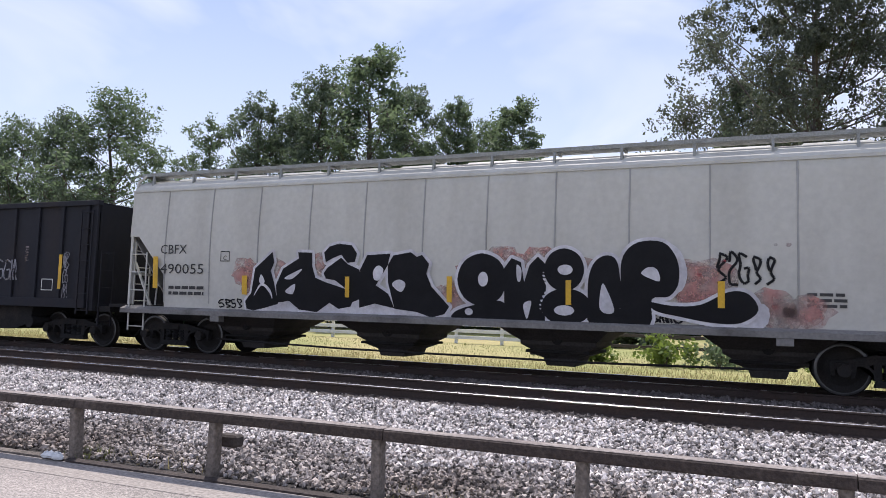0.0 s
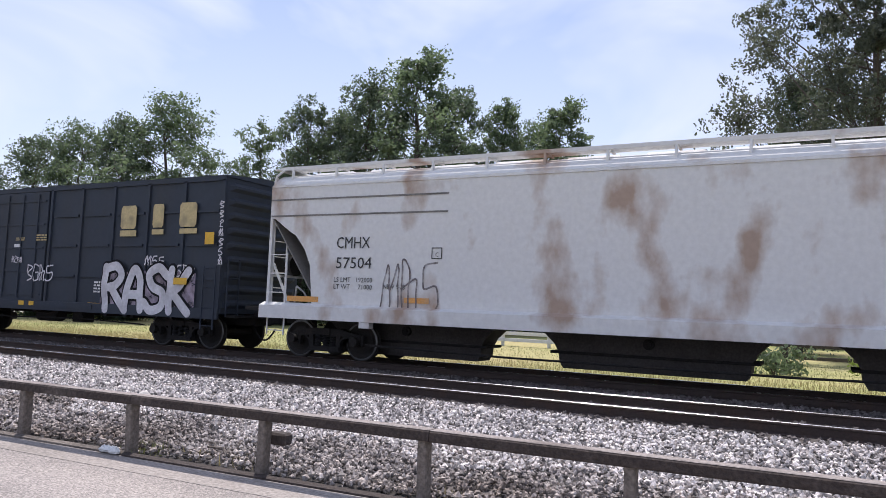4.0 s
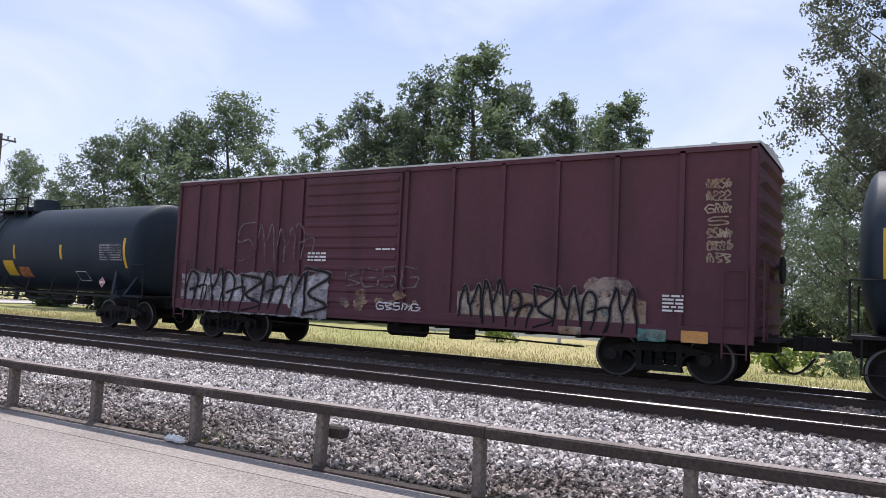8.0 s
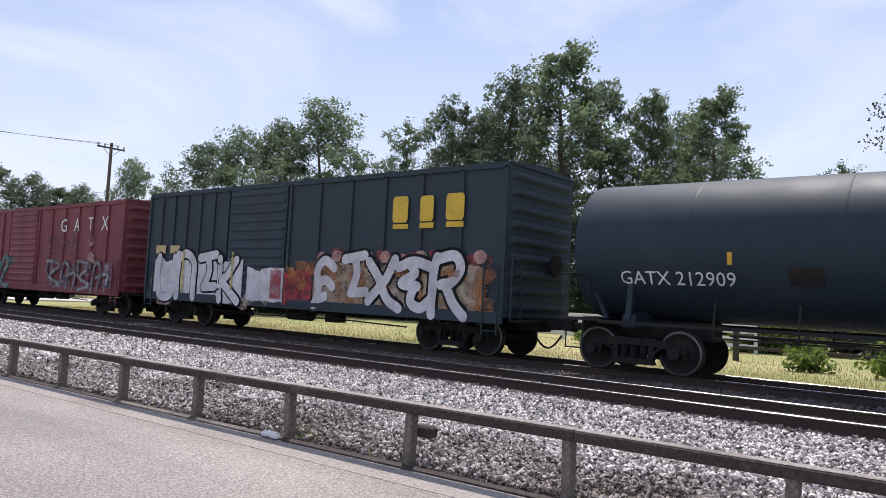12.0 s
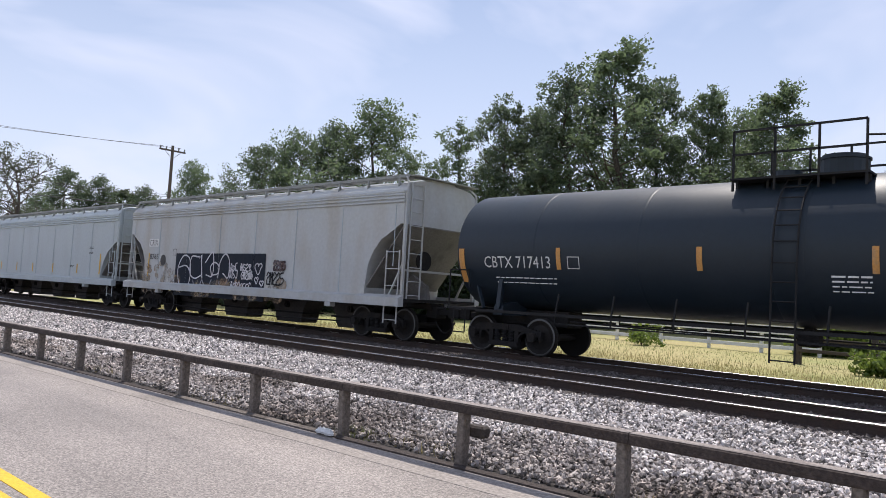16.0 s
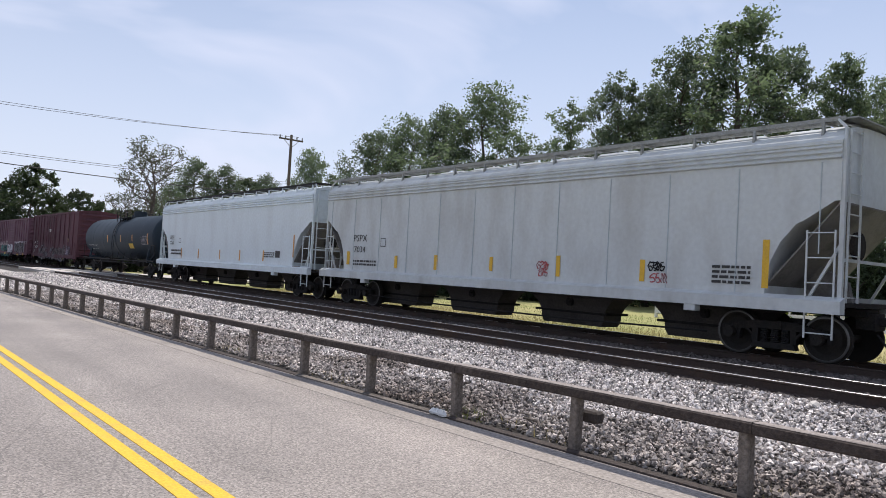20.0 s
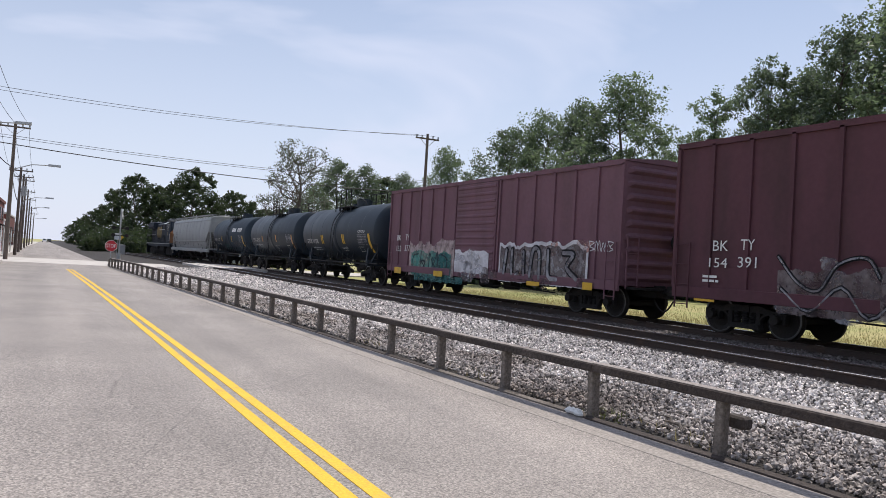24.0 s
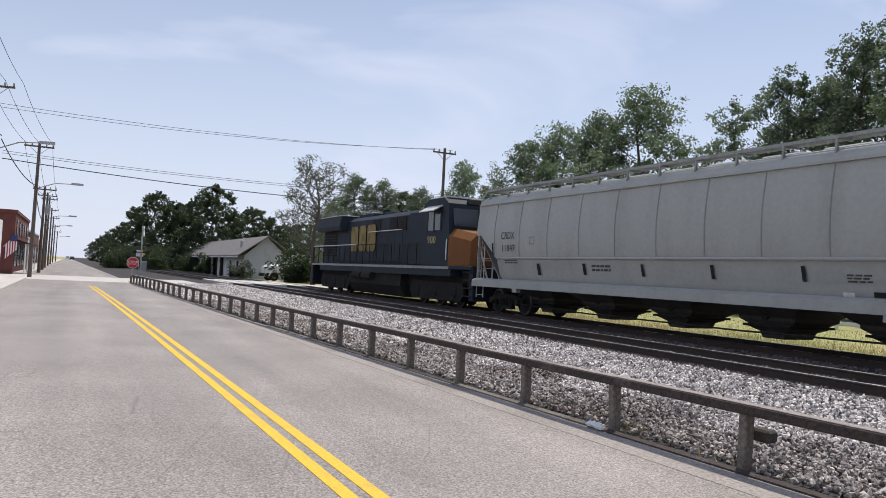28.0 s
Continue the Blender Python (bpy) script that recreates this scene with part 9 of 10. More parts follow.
emblem(loco, -2.13, -0.82, 2.46, 3.95, P_LOCO_GOLD)
letters(loco, "900", loco["half"] - 4.4, 2.72, 0.85, 0.34, M_GOLD_INK)

# ---- the far side of the tracks ----
M_WHITEBOARD = material("white_board_paint", (0.70, 0.71, 0.70), 0.7, 0, 0.1, 2, 20, (0.4, 0.4, 0.38), 0.5)
M_BRICK = material("dark_red_brick", (0.15, 0.048, 0.038), 0.9, 0, 0.25, 1.5, 14, (0.09, 0.04, 0.035), 0.6, bump=0.4)
M_SHINGLE = material("grey_roof_shingle", (0.17, 0.16, 0.155), 0.9, 0, 0.25, 1.0, 10, (0.10, 0.095, 0.09), 0.6, bump=0.5)
M_SIDING = material("white_siding", (0.55, 0.57, 0.59), 0.7, 0, 0.08, 1, 12, (0.38, 0.39, 0.40), 0.5)
M_PANE = material("window_glass", (0.03, 0.04, 0.05), 0.08, 0, 0.05, 1, 5, bump=0, spec=0.8)
M_SIGN_RED = material("stop_sign_red", (0.48, 0.02, 0.03), 0.5, 0, 0.06, 3, 20, bump=0)
M_SIGN_YELLOW = material("warning_sign_yellow", (0.75, 0.48, 0.03), 0.5, 0, 0.06, 3, 20, bump=0)
M_GREYMETAL = material("grey_painted_metal", (0.33, 0.34, 0.34), 0.5, 0.3, 0.1, 2, 20)
M_WIRE = material("overhead_wire", (0.04, 0.04, 0.045), 0.6, 0.2, 0.1, 1, 5, bump=0)
M_TIRE = material("tyre_rubber", (0.02, 0.02, 0.02), 0.9, 0, 0.1, 3, 20)
M_TRUCK = material("white_truck_paint", (0.68, 0.69, 0.70), 0.3, 0, 0.05, 1, 10, bump=0)
M_CHROME = material("chrome", (0.6, 0.6, 0.6), 0.15, 1.0, 0.05, 1, 10, bump=0)
M_DARKWOOD = material("dark_fence_timber", (0.06, 0.05, 0.042), 0.9, 0, 0.3, 2, 20)
M_CLOTH_RED = material("flag_red", (0.40, 0.04, 0.05), 0.8, 0, 0.1, 2, 20, bump=0)
M_CLOTH_BLUE = material("flag_blue", (0.03, 0.05, 0.15), 0.8, 0, 0.1, 2, 20, bump=0)

board_fence = thing("board_fence", "white four-rail board fence in the grass", "fence", at=pose(0, 0, -0.1))
for k in range(7):
    x = -24.0 + 2.4 * k
    part("post", Shape().box(x - 0.07, x + 0.07, 33.93, 34.07, -0.2, 1.42, 0.01), M_WHITEBOARD, board_fence)
    if k < 6:
        for z in (0.3, 0.62, 0.94, 1.26):
            part("board", Shape().box(x, x + 2.4, 33.88, 33.925, z - 0.085, z + 0.085, 0.006), M_WHITEBOARD, board_fence)
rail_fence = thing("rail_fence", "dark timber rail fence in the grass", "fence", at=pose(0, 0, -0.1))
for k in range(10):
    x = -8.6 + 2.4 * k
    part("post", Shape().box(x - 0.09, x + 0.09, 27.9, 28.1, -0.2, 1.15, 0.015), M_DARKWOOD, rail_fence)
    if k < 9:
        for z in (0.5, 0.9):
            part("rail", Shape().box(x, x + 2.4, 27.84, 27.9, z - 0.06, z + 0.06, 0.01), M_DARKWOOD, rail_fence)


def house(name, label, x0, x1, y0, y1, wall_h, ridge, wall_mat, roof_mat, along="x", over=0.6, z=-0.1):
    hs = thing(name, label, "house", at=pose(0, 0, z))
    part("wall", Shape().box(x0, x1, y0, y1, 0, wall_h), wall_mat, hs)
    ym, xm = (y0 + y1) / 2, (x0 + x1) / 2
    if along == "x":
        r = Shape().prism_x([(y0 - over, wall_h - 0.15), (ym, ridge), (y1 + over, wall_h - 0.15), (y1 + over, wall_h), (ym, ridge + 0.18), (y0 - over, wall_h)], x0 - over, x1 + over)
        for x in (x0, x1):
            part("gable", Shape().prism_x([(y0, wall_h), (ym, ridge), (y1, wall_h)], x - 0.08, x + 0.08), wall_mat, hs)
    else:
        r = Shape().prism_y([(x0 - over, wall_h - 0.15), (xm, ridge), (x1 + over, wall_h - 0.15), (x1 + over, wall_h), (xm, ridge + 0.18), (x0 - over, wall_h)], y0 - over, y1 + over)
        for y in (y0, y1):
            part("gable", Shape().prism_y([(x0, wall_h), (xm, ridge), (x1, wall_h)], y - 0.08, y + 0.08), wall_mat, hs)
    part("roof", r, roof_mat, hs)
    return hs


def window_y(hs, x0, x1, z0, z1, y, n=2):
    """A framed window in a wall that faces -y."""
    w = part("window", Shape().box(x0 - 0.08, x1 + 0.08, y - 0.05, y - 0.01, z0 - 0.08, z1 + 0.08), M_WHITEBOARD, hs)
    for k in range(n):
        a, b = x0 + (x1 - x0) * k / n + 0.03, x0 + (x1 - x0) * (k + 1) / n - 0.03
        part("pane", Shape().box(a, b, y - 0.07, y - 0.052, z0, z1), M_PANE, w)


def window_x(hs, y0, y1, z0, z1, x, n=2):
    """A framed window in a wall that faces +x."""
    w = part("window", Shape().box(x + 0.01, x + 0.05, y0 - 0.08, y1 + 0.08, z0 - 0.08, z1 + 0.08), M_WHITEBOARD, hs)
    for k in range(n):
        a, b = y0 + (y1 - y0) * k / n + 0.03, y0 + (y1 - y0) * (k + 1) / n - 0.03
        part("pane", Shape().box(x + 0.052, x + 0.07, a, b, z0, z1), M_PANE, w)


cottage = house("cottage", "pale house with a low porch roof under the trees", -2, 9, 60, 68, 2.9, 4.4, M_SIDING, M_SHINGLE)
for x in (-2.5, 0.5, 4.0):
    window_y(cottage, x + 2, x + 3.1, 1.0, 2.2, 60)
for x in (-3.8, -1.5, 1.6, 4.6, 6.8):
    part("porch_post", Shape().box(x + 1.93, x + 2.07, 58.0, 58.14, 0, 2.4), M_WHITEBOARD, cottage)
part("porch_roof", Shape().prism_x([(57.7, 2.35), (60.2, 2.8), (60.2, 2.95), (57.7, 2.5)], -2.3, 9.3), M_SHINGLE, cottage)

# depot beyond the crossing
depot = house("depot", "old white railway depot with a wide grey roof and open bay", -146, -96, 19.6, 25.2, 3.0, 5.5, M_SIDING, M_SHINGLE, over=1.0)
# No opening is cut: a near-black box stands for the bay's shade.
part("loading_bay", Shape().box(-127, -110.5, 19.35, 19.62, 0, 2.7), M_UNDER, depot, "solid dark box for the shaded inside of the open bay")
for x in (-127.2, -121.7, -116.2, -110.4):
    part("bay_post", Shape().box(x - 0.14, x + 0.14, 18.8, 19.08, 0, 2.75), M_WHITEBOARD, depot)
part("white_door", Shape().box(-108.8, -107.4, 19.5, 19.585, 0, 2.2), M_WHITEBOARD, depot)
for x in (-143, -138.5, -134, -130.5):
    window_y(depot, x, x + 1.8, 0.9, 2.3, 19.6)
for x in (-105.5, -100.5):
    window_y(depot, x, x + 1.4, 1.0, 2.3, 19.6)
part("eave_board", Shape().box(-147, -95, 18.56, 18.6, 2.68, 2.86), M_WHITEBOARD, depot)
part("chimney", Shape().rod((-101.3, 20.2, 3.0), (-101.3, 20.2, 5.0), 0.16, 12), M_GREYMETAL, depot)
part("chimney_cap", Shape().rod((-101.3, 20.2, 5.0), (-101.3, 20.2, 5.2), 0.26, 12, 0.1), M_GREYMETAL, depot)
for k in range(20):
    z = 0.2 + k * 0.14
    part("siding_board", Shape().prism_y([(-96.0, z), (-95.965, z), (-95.985, z + 0.135), (-96.0, z + 0.135)], 19.6, 25.2), M_SIDING, depot)
shed = thing("grey_shed", "small grey metal shed beside the depot", "shed", at=pose(-156, 20.5, -0.1))
part("wall", Shape().box(-2.2, 2.2, -2, 2, 0, 2.6), M_GREYMETAL, shed)
part("roof", Shape().prism_x([(-2.2, 2.6), (0, 2.9), (2.2, 2.6), (2.2, 2.7), (0, 3.0), (-2.2, 2.7)], -2.4, 2.4), M_GREYMETAL, shed)

# white road tractor parked behind the line
truck = thing("road_tractor", "white semi truck tractor parked by the depot", "truck", at=pose(-89, 24.4, -0.08, 0, 0, -84))
part("hood", Shape().loft([[(x, y, z) for y, z in ((-w, 0.9), (-w, zt - 0.15), (-w + 0.2, zt), (w - 0.2, zt), (w, zt - 0.15), (w, 0.9))] for x, w, zt in ((2.1, 1.0, 2.0), (3.4, 0.95, 1.9), (4.0, 0.8, 1.65))]), M_TRUCK, truck)
cabp = part("cab", Shape().prism_y([(0.2, 0.8), (2.2, 0.8), (2.2, 1.95), (1.85, 2.75), (0.2, 2.95)], -1.1, 1.1), M_TRUCK, truck)
part("windshield", Shape().add([(2.2 + 0.01, -0.95, 2.02), (2.2 + 0.01, 0.95, 2.02), (1.9, 0.95, 2.7), (1.9, -0.95, 2.7)], [(0, 1, 2, 3)]), M_PANE, cabp)
part("side_window", Shape().box(0.9, 1.75, -1.115, -1.1, 1.95, 2.55), M_PANE, cabp)
part("sleeper", Shape().box(-1.6, 0.2, -1.15, 1.15, 0.8, 3.3, 0.12), M_TRUCK, truck)
part("chassis", Shape().box(-4.2, 3.6, -0.45, 0.45, 0.6, 0.9), M_UNDER, truck)
part("bumper", Shape().box(3.95, 4.2, -1.1, 1.1, 0.45, 0.9, 0.05), M_CHROME, truck)
for x in (3.0, -2.4, -3.6):
    for y in (-1.0, 1.0):
        wh = part("wheel", Shape().rod((x, y - 0.15, 0.5), (x, y + 0.15, 0.5), 0.5, 20), M_TIRE, truck)
        part("hub", Shape().rod((x, y - 0.16, 0.5), (x, y + 0.16, 0.5), 0.26, 14), M_CHROME, wh)
for y in (-1.08, 1.08):
    part("fender", Shape().loft([[(3.0 + r * math.cos(radians(a)), y + dy, 0.55 + r * math.sin(radians(a))) for r, dy in ((0.58, -0.18), (0.66, -0.18), (0.66, 0.18), (0.58, 0.18))] for a in range(0, 181, 20)]), M_TRUCK, truck)

# ---- town side ----
white_shop = thing("white_shop", "low white painted shop with a sloping roof", "building", at=pose(0, 0, -0.1))
part("wall", Shape().box(-54.0, -44.0, -12.5, -4.3, 0, 3.35), M_SIDING, white_shop)
part("end_wall", Shape().prism_x([(-4.32, 0), (-4.32, 3.75), (-4.1, 3.75), (-4.1, 0)], -54.2, -43.8), M_WHITEBOARD, white_shop, "white corner pier")
part("roof", Shape().prism_x([(-4.32, 3.3), (-4.32, 3.42), (-12.7, 4.0), (-12.7, 3.85)], -54.2, -43.7), M_SHINGLE, white_shop)
for k in range(24):
    z = 0.25 + k * 0.13
    part("siding_board", Shape().prism_y([(-44.0, z), (-43.965, z), (-43.985, z + 0.125), (-44.0, z + 0.125)], -12.5, -4.34), M_SIDING, white_shop)
brick_shop = thing("brick_shop", "two-storey dark red brick shop with an awning", "building", at=pose(0, 0, -0.1))
bw = part("wall", Shape().box(-86, -67, -17, -4.2, 0, 4.9), M_BRICK, brick_shop, "dark red brick wall")
part("parapet", Shape().box(-86.1, -66.9, -17.1, -4.1, 4.9, 5.15), M_BRICK, brick_shop)
part("awning", Shape().prism_x([(-4.2, 2.75), (-3.3, 2.5), (-3.3, 2.6), (-4.2, 2.9)], -85, -66.8), M_UNDER, brick_shop)
for x in (-84, -79.5, -75, -71, -67.2):
    part("awning_post", Shape().rod((x, -3.4, 0.1), (x, -3.4, 2.55), 0.05, 8), M_WHITEBOARD, brick_shop)
for x in (-84, -80.5, -77, -73.5, -70):
    part("shop_window", Shape().box(x, x + 2.4, -4.2, -4.15, 0.7, 2.4), M_PANE, brick_shop)
    part("upper_window", Shape().box(x + 0.5, x + 1.7, -4.2, -4.14, 3.2, 4.4), M_PANE, brick_shop)
part("white_door", Shape().box(-67.0, -66.93, -8.6, -6.6, 0.1, 2.5), M_WHITEBOARD, brick_shop)
for row in range(17):
    for col in range(11):
        z, y = 0.3 + row * 0.26, -16.6 + col * 1.1 + (0.55 if row % 2 else 0)
        if y < -5.3 and not (z < 2.6 and -9.8 < y < -6.0):
            part("brick", Shape().box(-67.0, -66.975, y, y + 1.06, z, z + 0.235), M_BRICK, bw)
for k, (x0, x1, hgt, m) in enumerate(((-112, -90, 5.2, M_BRICK), (-140, -114, 4.2, M_SIDING), (-175, -143, 5.5, M_BRICK), (-230, -180, 4.5, M_SIDING))):
    shop = thing("row_shop", "shop front further down the street", "building", "row of shops", at=pose(0, 0, -0.1))
    part("wall", Shape().box(x0, x1, -18, -6.6, 0, hgt), m, shop)
    part("parapet", Shape().box(x0 - 0.1, x1 + 0.1, -18.1, -6.5, hgt, hgt + 0.3), M_CONCRETE, shop)
    part("awning", Shape().prism_x([(-6.5, 2.9), (-5.0, 2.6), (-5.0, 2.7), (-6.5, 3.05)], x0 + 1, x1 - 1), M_UNDER, shop)
    for i in range(4):
        a = x0 + 1.5 + (x1 - x0 - 3) * i / 4
        part("shop_window", Shape().box(a, a + 2.2, -6.6, -6.55, 0.7, 2.5), M_PANE, shop)
flagpole = thing("flag", "striped flag hanging from a slanted pole", "flag", at=pose(-66.9, -4.9, 0.1))
part("pole", Shape().rod((0, 0, 2.0), (0.2, 0.9, 3.0), 0.02, 6), M_WHITEBOARD, flagpole)
for k in range(9):
    s = Shape().loft([[(0.1 + 0.05 * math.sin(i * 1.3) + 0.06, 0.15 + 0.085 * k, 2.25 + 0.085 * k - i * 0.2), (0.1 + 0.05 * math.sin(i * 1.3) + 0.06, 0.15 + 0.085 * (k + 1), 2.25 + 0.085 * (k + 1) - i * 0.2)] for i in range(7)], closed=False, caps=False)
    part("stripe", s, M_CLOTH_RED if k % 2 else M_WHITEBOARD, flagpole)
part("canton", Shape().box(0.20, 0.215, 0.5, 0.92, 2.45, 2.95), M_CLOTH_BLUE, flagpole)
bin_ = thing("litter_bin", "dark cylindrical litter bin on the pavement", "bin", at=pose(-30.9, -3.35, 0.11))
part("drum", Shape().rod((0, 0, 0), (0, 0, 0.95), 0.30, 18, 0.33), M_STEELDARK, bin_)
part("lid", Shape().rod((0, 0, 0.95), (0, 0, 1.08), 0.36, 18, 0.25), M_STEELDARK, bin_)
lawn = part("lawn_strip", Shape().box(-43.5, -30, -9, -4.62, -0.1, 0.09), M_GRASS)
tagged(lawn, "patch of green lawn by the pavement", "lawn", kind="structure")


# ---- poles, wires, signs ----
def utility_pole(x, y, hgt, lean=0.0, arms=1, lamp=False, can=False, z=-0.1, turn=0):
    p = thing("utility_pole", "weathered wooden utility pole with crossarm", "utility pole", "street poles", at=pose(x, y, z, lean, 0, turn))
    part("pole", Shape().rod((0, 0, 0), (0, 0, hgt), 0.145, 12, 0.095), M_POLEWOOD, p)
    for k in range(arms):
        zz = hgt - 0.35 - 1.1 * k
        arm = part("crossarm", Shape().box(-0.05, 0.05, -0.95, 0.95, zz - 0.055, zz + 0.055, 0.01), M_POLEWOOD, p)
        for yy in (-0.88, -0.45, 0.45, 0.88):
            part("insulator", Shape().rod((0, yy, zz + 0.07), (0, yy, zz + 0.24), 0.05, 8), M_GREYMETAL, arm)
        part("brace", Shape().bar((0.05, -0.6, zz - 0.05), (0.05, 0, zz - 0.6), 0.03).bar((0.05, 0.6, zz - 0.05), (0.05, 0, zz - 0.6), 0.03), M_GREYMETAL, p)
    if lamp:
        part("lamp_arm", Shape().pipe([(0, 0.1, hgt * 0.66), (0, 1.2, hgt * 0.66 + 0.45), (0, 2.3, hgt * 0.66 + 0.5)], 0.035), M_GREYMETAL, p)
        part("lamp_head", Shape().loft([[(dx, yy, hgt * 0.66 + zz) for dx, zz in ((-0.15, 0.45), (0.15, 0.45), (0.1, 0.6), (-0.1, 0.6))] for yy in (2.2, 3.0)]), M_GREYMETAL, p)
    if can:
        part("transformer", Shape().rod((0, 0.35, hgt - 2.6), (0, 0.35, hgt - 1.7), 0.22, 14), M_GREYMETAL, p)
    return p


utility_pole(-48.2, -3.95, 11.4, 2.6, lamp=True)
utility_pole(-44.0, -4.5, 9.7, 2.4)
STREET_POLES = ((-59.8, -2.68, 9.75, True, False), (-76, -2.7, 8.0, False, True), (-92, -2.95, 8.6, True, False), (-108, -3.2, 9.3, False, False), (-128, -3.4, 9.0, True, False), (-150, -3.6, 8.8, False, False), (-180, -3.9, 8.4, True, False), (-220, -4.1, 8.4, False, False))
for x, y, hgt, lamp, can in STREET_POLES:
    utility_pole(x, y, hgt, lean=-0.4, lamp=lamp, can=can)
utility_pole(-48.8, 24.14, 11.1, turn=0)
utility_pole(-128, 44, 13.0)
wires = thing("overhead_wires", "thin dark overhead wires sagging between poles", "wires")


def wire(a, b, sag, r=0.013):
    pts = []
    for k in range(15):
        f = k / 14
        pts.append((a[0] + (b[0] - a[0]) * f, a[1] + (b[1] - a[1]) * f, a[2] + (b[2] - a[2]) * f - sag * 4 * f * (1 - f)))
    part("wire", Shape().loft([[(q[0] + r * math.cos(a * math.tau / 5), q[1] + r * math.cos(a * math.tau / 5), q[2] + r * math.sin(a * math.tau / 5)) for a in range(5)] for q in pts]), M_WIRE, wires)


for dx in (-0.6, 0.6):
    wire((-48.2 + dx * 0.3, -4.2, 9.9 + dx * 0.12), (-48.8 + dx * 0.2, 24.1 + dx, 10.9), 0.45)
wire((-48.2, -3.9, 6.92), (-48.8, 24.1, 6.6), 0.4, 0.028)
wire((-48.2, -3.9, 7.22), (-48.8, 24.1, 7.4), 0.33)
wire((-48.2, -3.9, 7.36), (-48.8, 24.1, 7.55), 0.36)
px0 = [(-30, -4.6, 11.4), (-48.2, -4.0, 11.2)] + [(x, y, hgt - 0.25) for x, y, hgt, lamp, can in STREET_POLES]
for a, b in zip(px0, px0[1:]):
    for dy in (-0.88, 0.0, 0.88):
        wire((a[0], a[1] + dy, a[2] + 0.1), (b[0], b[1] + dy, b[2] + 0.1), 0.35)
    wire((a[0], a[1], a[2] - 3.2), (b[0], b[1], b[2] - 3.0), 0.4, 0.03)

stop = thing("stop_sign", "red octagonal stop sign on a steel post", "sign", at=pose(-54.0, 3.63, 0))
part("post", Shape().box(-0.03, 0.03, -0.03, 0.03, -0.1, 1.78), M_GREYMETAL, stop)
oct_ = [(0.40 * math.cos(radians(22.5 + 45 * k)), 1.38 + 0.40 * math.sin(radians(22.5 + 45 * k))) for k in range(8)]
part("border", Shape().prism_x(oct_, 0.032, 0.045), M_WHITEBOARD, stop)
part("face", Shape().prism_x([(y * 0.93, 1.38 + (z - 1.38) * 0.93) for y, z in oct_], 0.046, 0.052), M_SIGN_RED, stop)
pts, faces = text_shape("STOP")
part("lettering", Shape().add([(0.056, -0.30 + 0.60 * a, 1.25 + 0.26 * b) for a, b in pts], faces), M_WHITEBOARD, stop)
signal = thing("crossing_signal", "railway crossing signal mast with grey cabinet", "signal", at=pose(-72.0, 5.5, 0))
part("mast", Shape().rod((0, 0, -0.1), (0, 0, 4.7), 0.07, 10), M_GREYMETAL, signal)
part("base", Shape().rod((0, 0, -0.1), (0, 0, 0.7), 0.2, 12, 0.14), M_GREYMETAL, signal)
for z in (2.3, 2.95):
    for y in (-0.55, 0.55):
        part("lamp_hood", Shape().rod((-0.1, y, z), (0.18, y, z), 0.17, 14), M_UNDER, signal)
    part("lamp_bar", Shape().box(-0.04, 0.04, -0.6, 0.6, z - 0.05, z + 0.05), M_UNDER, signal)
part("crossbuck", Shape().bar((-0.5, 0.1, 3.8), (0.5, 0.1, 4.6), 0.04, 0.18).bar((0.5, 0.13, 3.8), (-0.5, 0.13, 4.6), 0.04, 0.18), M_WHITEBOARD, signal)
cab2 = thing("signal_cabinet", "grey metal signal cabinet", "cabinet", at=pose(-112, 8.9, -0.05))
part("body", Shape().box(-0.4, 0.4, -0.42, 0.42, 0, 1.5, 0.02), M_GREYMETAL, cab2)
part("door", Shape().box(0.4, 0.42, -0.36, 0.36, 0.1, 1.4), M_GREYMETAL, cab2)
for x, y, mat, rot, lab in ((-118, 9.0, M_SIGN_YELLOW, 45, "yellow diamond warning sign"), (-108, 8.0, M_WHITEBOARD, 0, "white rectangular road sign")):
    sg = thing("road_sign", lab, "sign", at=pose(x, y, -0.1))
    part("post", Shape().box(-0.03, 0.03, -0.03, 0.03, 0, 2.6), M_GREYMETAL, sg)
    part("face", Shape().box(0.03, 0.045, -0.42, 0.42, -0.42, 0.42), mat, sg, at=pose(0, 0, 2.6, rot, 0, 0))


def pickup(x, y, mat, label):
    p = thing("pickup_truck", label, "car", "far traffic", at=pose(x, y, 0.0))
    part("body", Shape().prism_y([(-2.6, 0.45), (2.6, 0.45), (2.6, 0.95), (1.4, 1.05), (-2.6, 1.05)], -0.95, 0.95), mat, p)
    c = part("cab", Shape().prism_y([(1.4, 1.0), (0.8, 1.75), (-0.6, 1.78), (-0.9, 1.0)], -0.85, 0.85), mat, p)
    part("windshield", Shape().add([(1.36, -0.75, 1.08), (1.36, 0.75, 1.08), (0.86, 0.7, 1.7), (0.86, -0.7, 1.7)], [(0, 1, 2, 3)]), M_PANE, c)
    for a in (-1.7, 1.7):
        for b in (-0.85, 0.85):
            part("wheel", Shape().rod((a, b - 0.12, 0.38), (a, b + 0.12, 0.38), 0.38, 14), M_TIRE, p)


pickup(-390, -0.3, M_STEELDARK, "dark pickup truck far down the street")
pickup(-430, -2.4, M_TRUCK, "white pickup truck far down the street")
tower = thing("grey_planter", "row of shrubs in front of the shops", "planter", at=pose(-88, -4.4, 0.1))
part("box", Shape().box(-0.8, 0.8, -0.3, 0.3, 0, 0.5, 0.02), M_CONCRETE, tower)

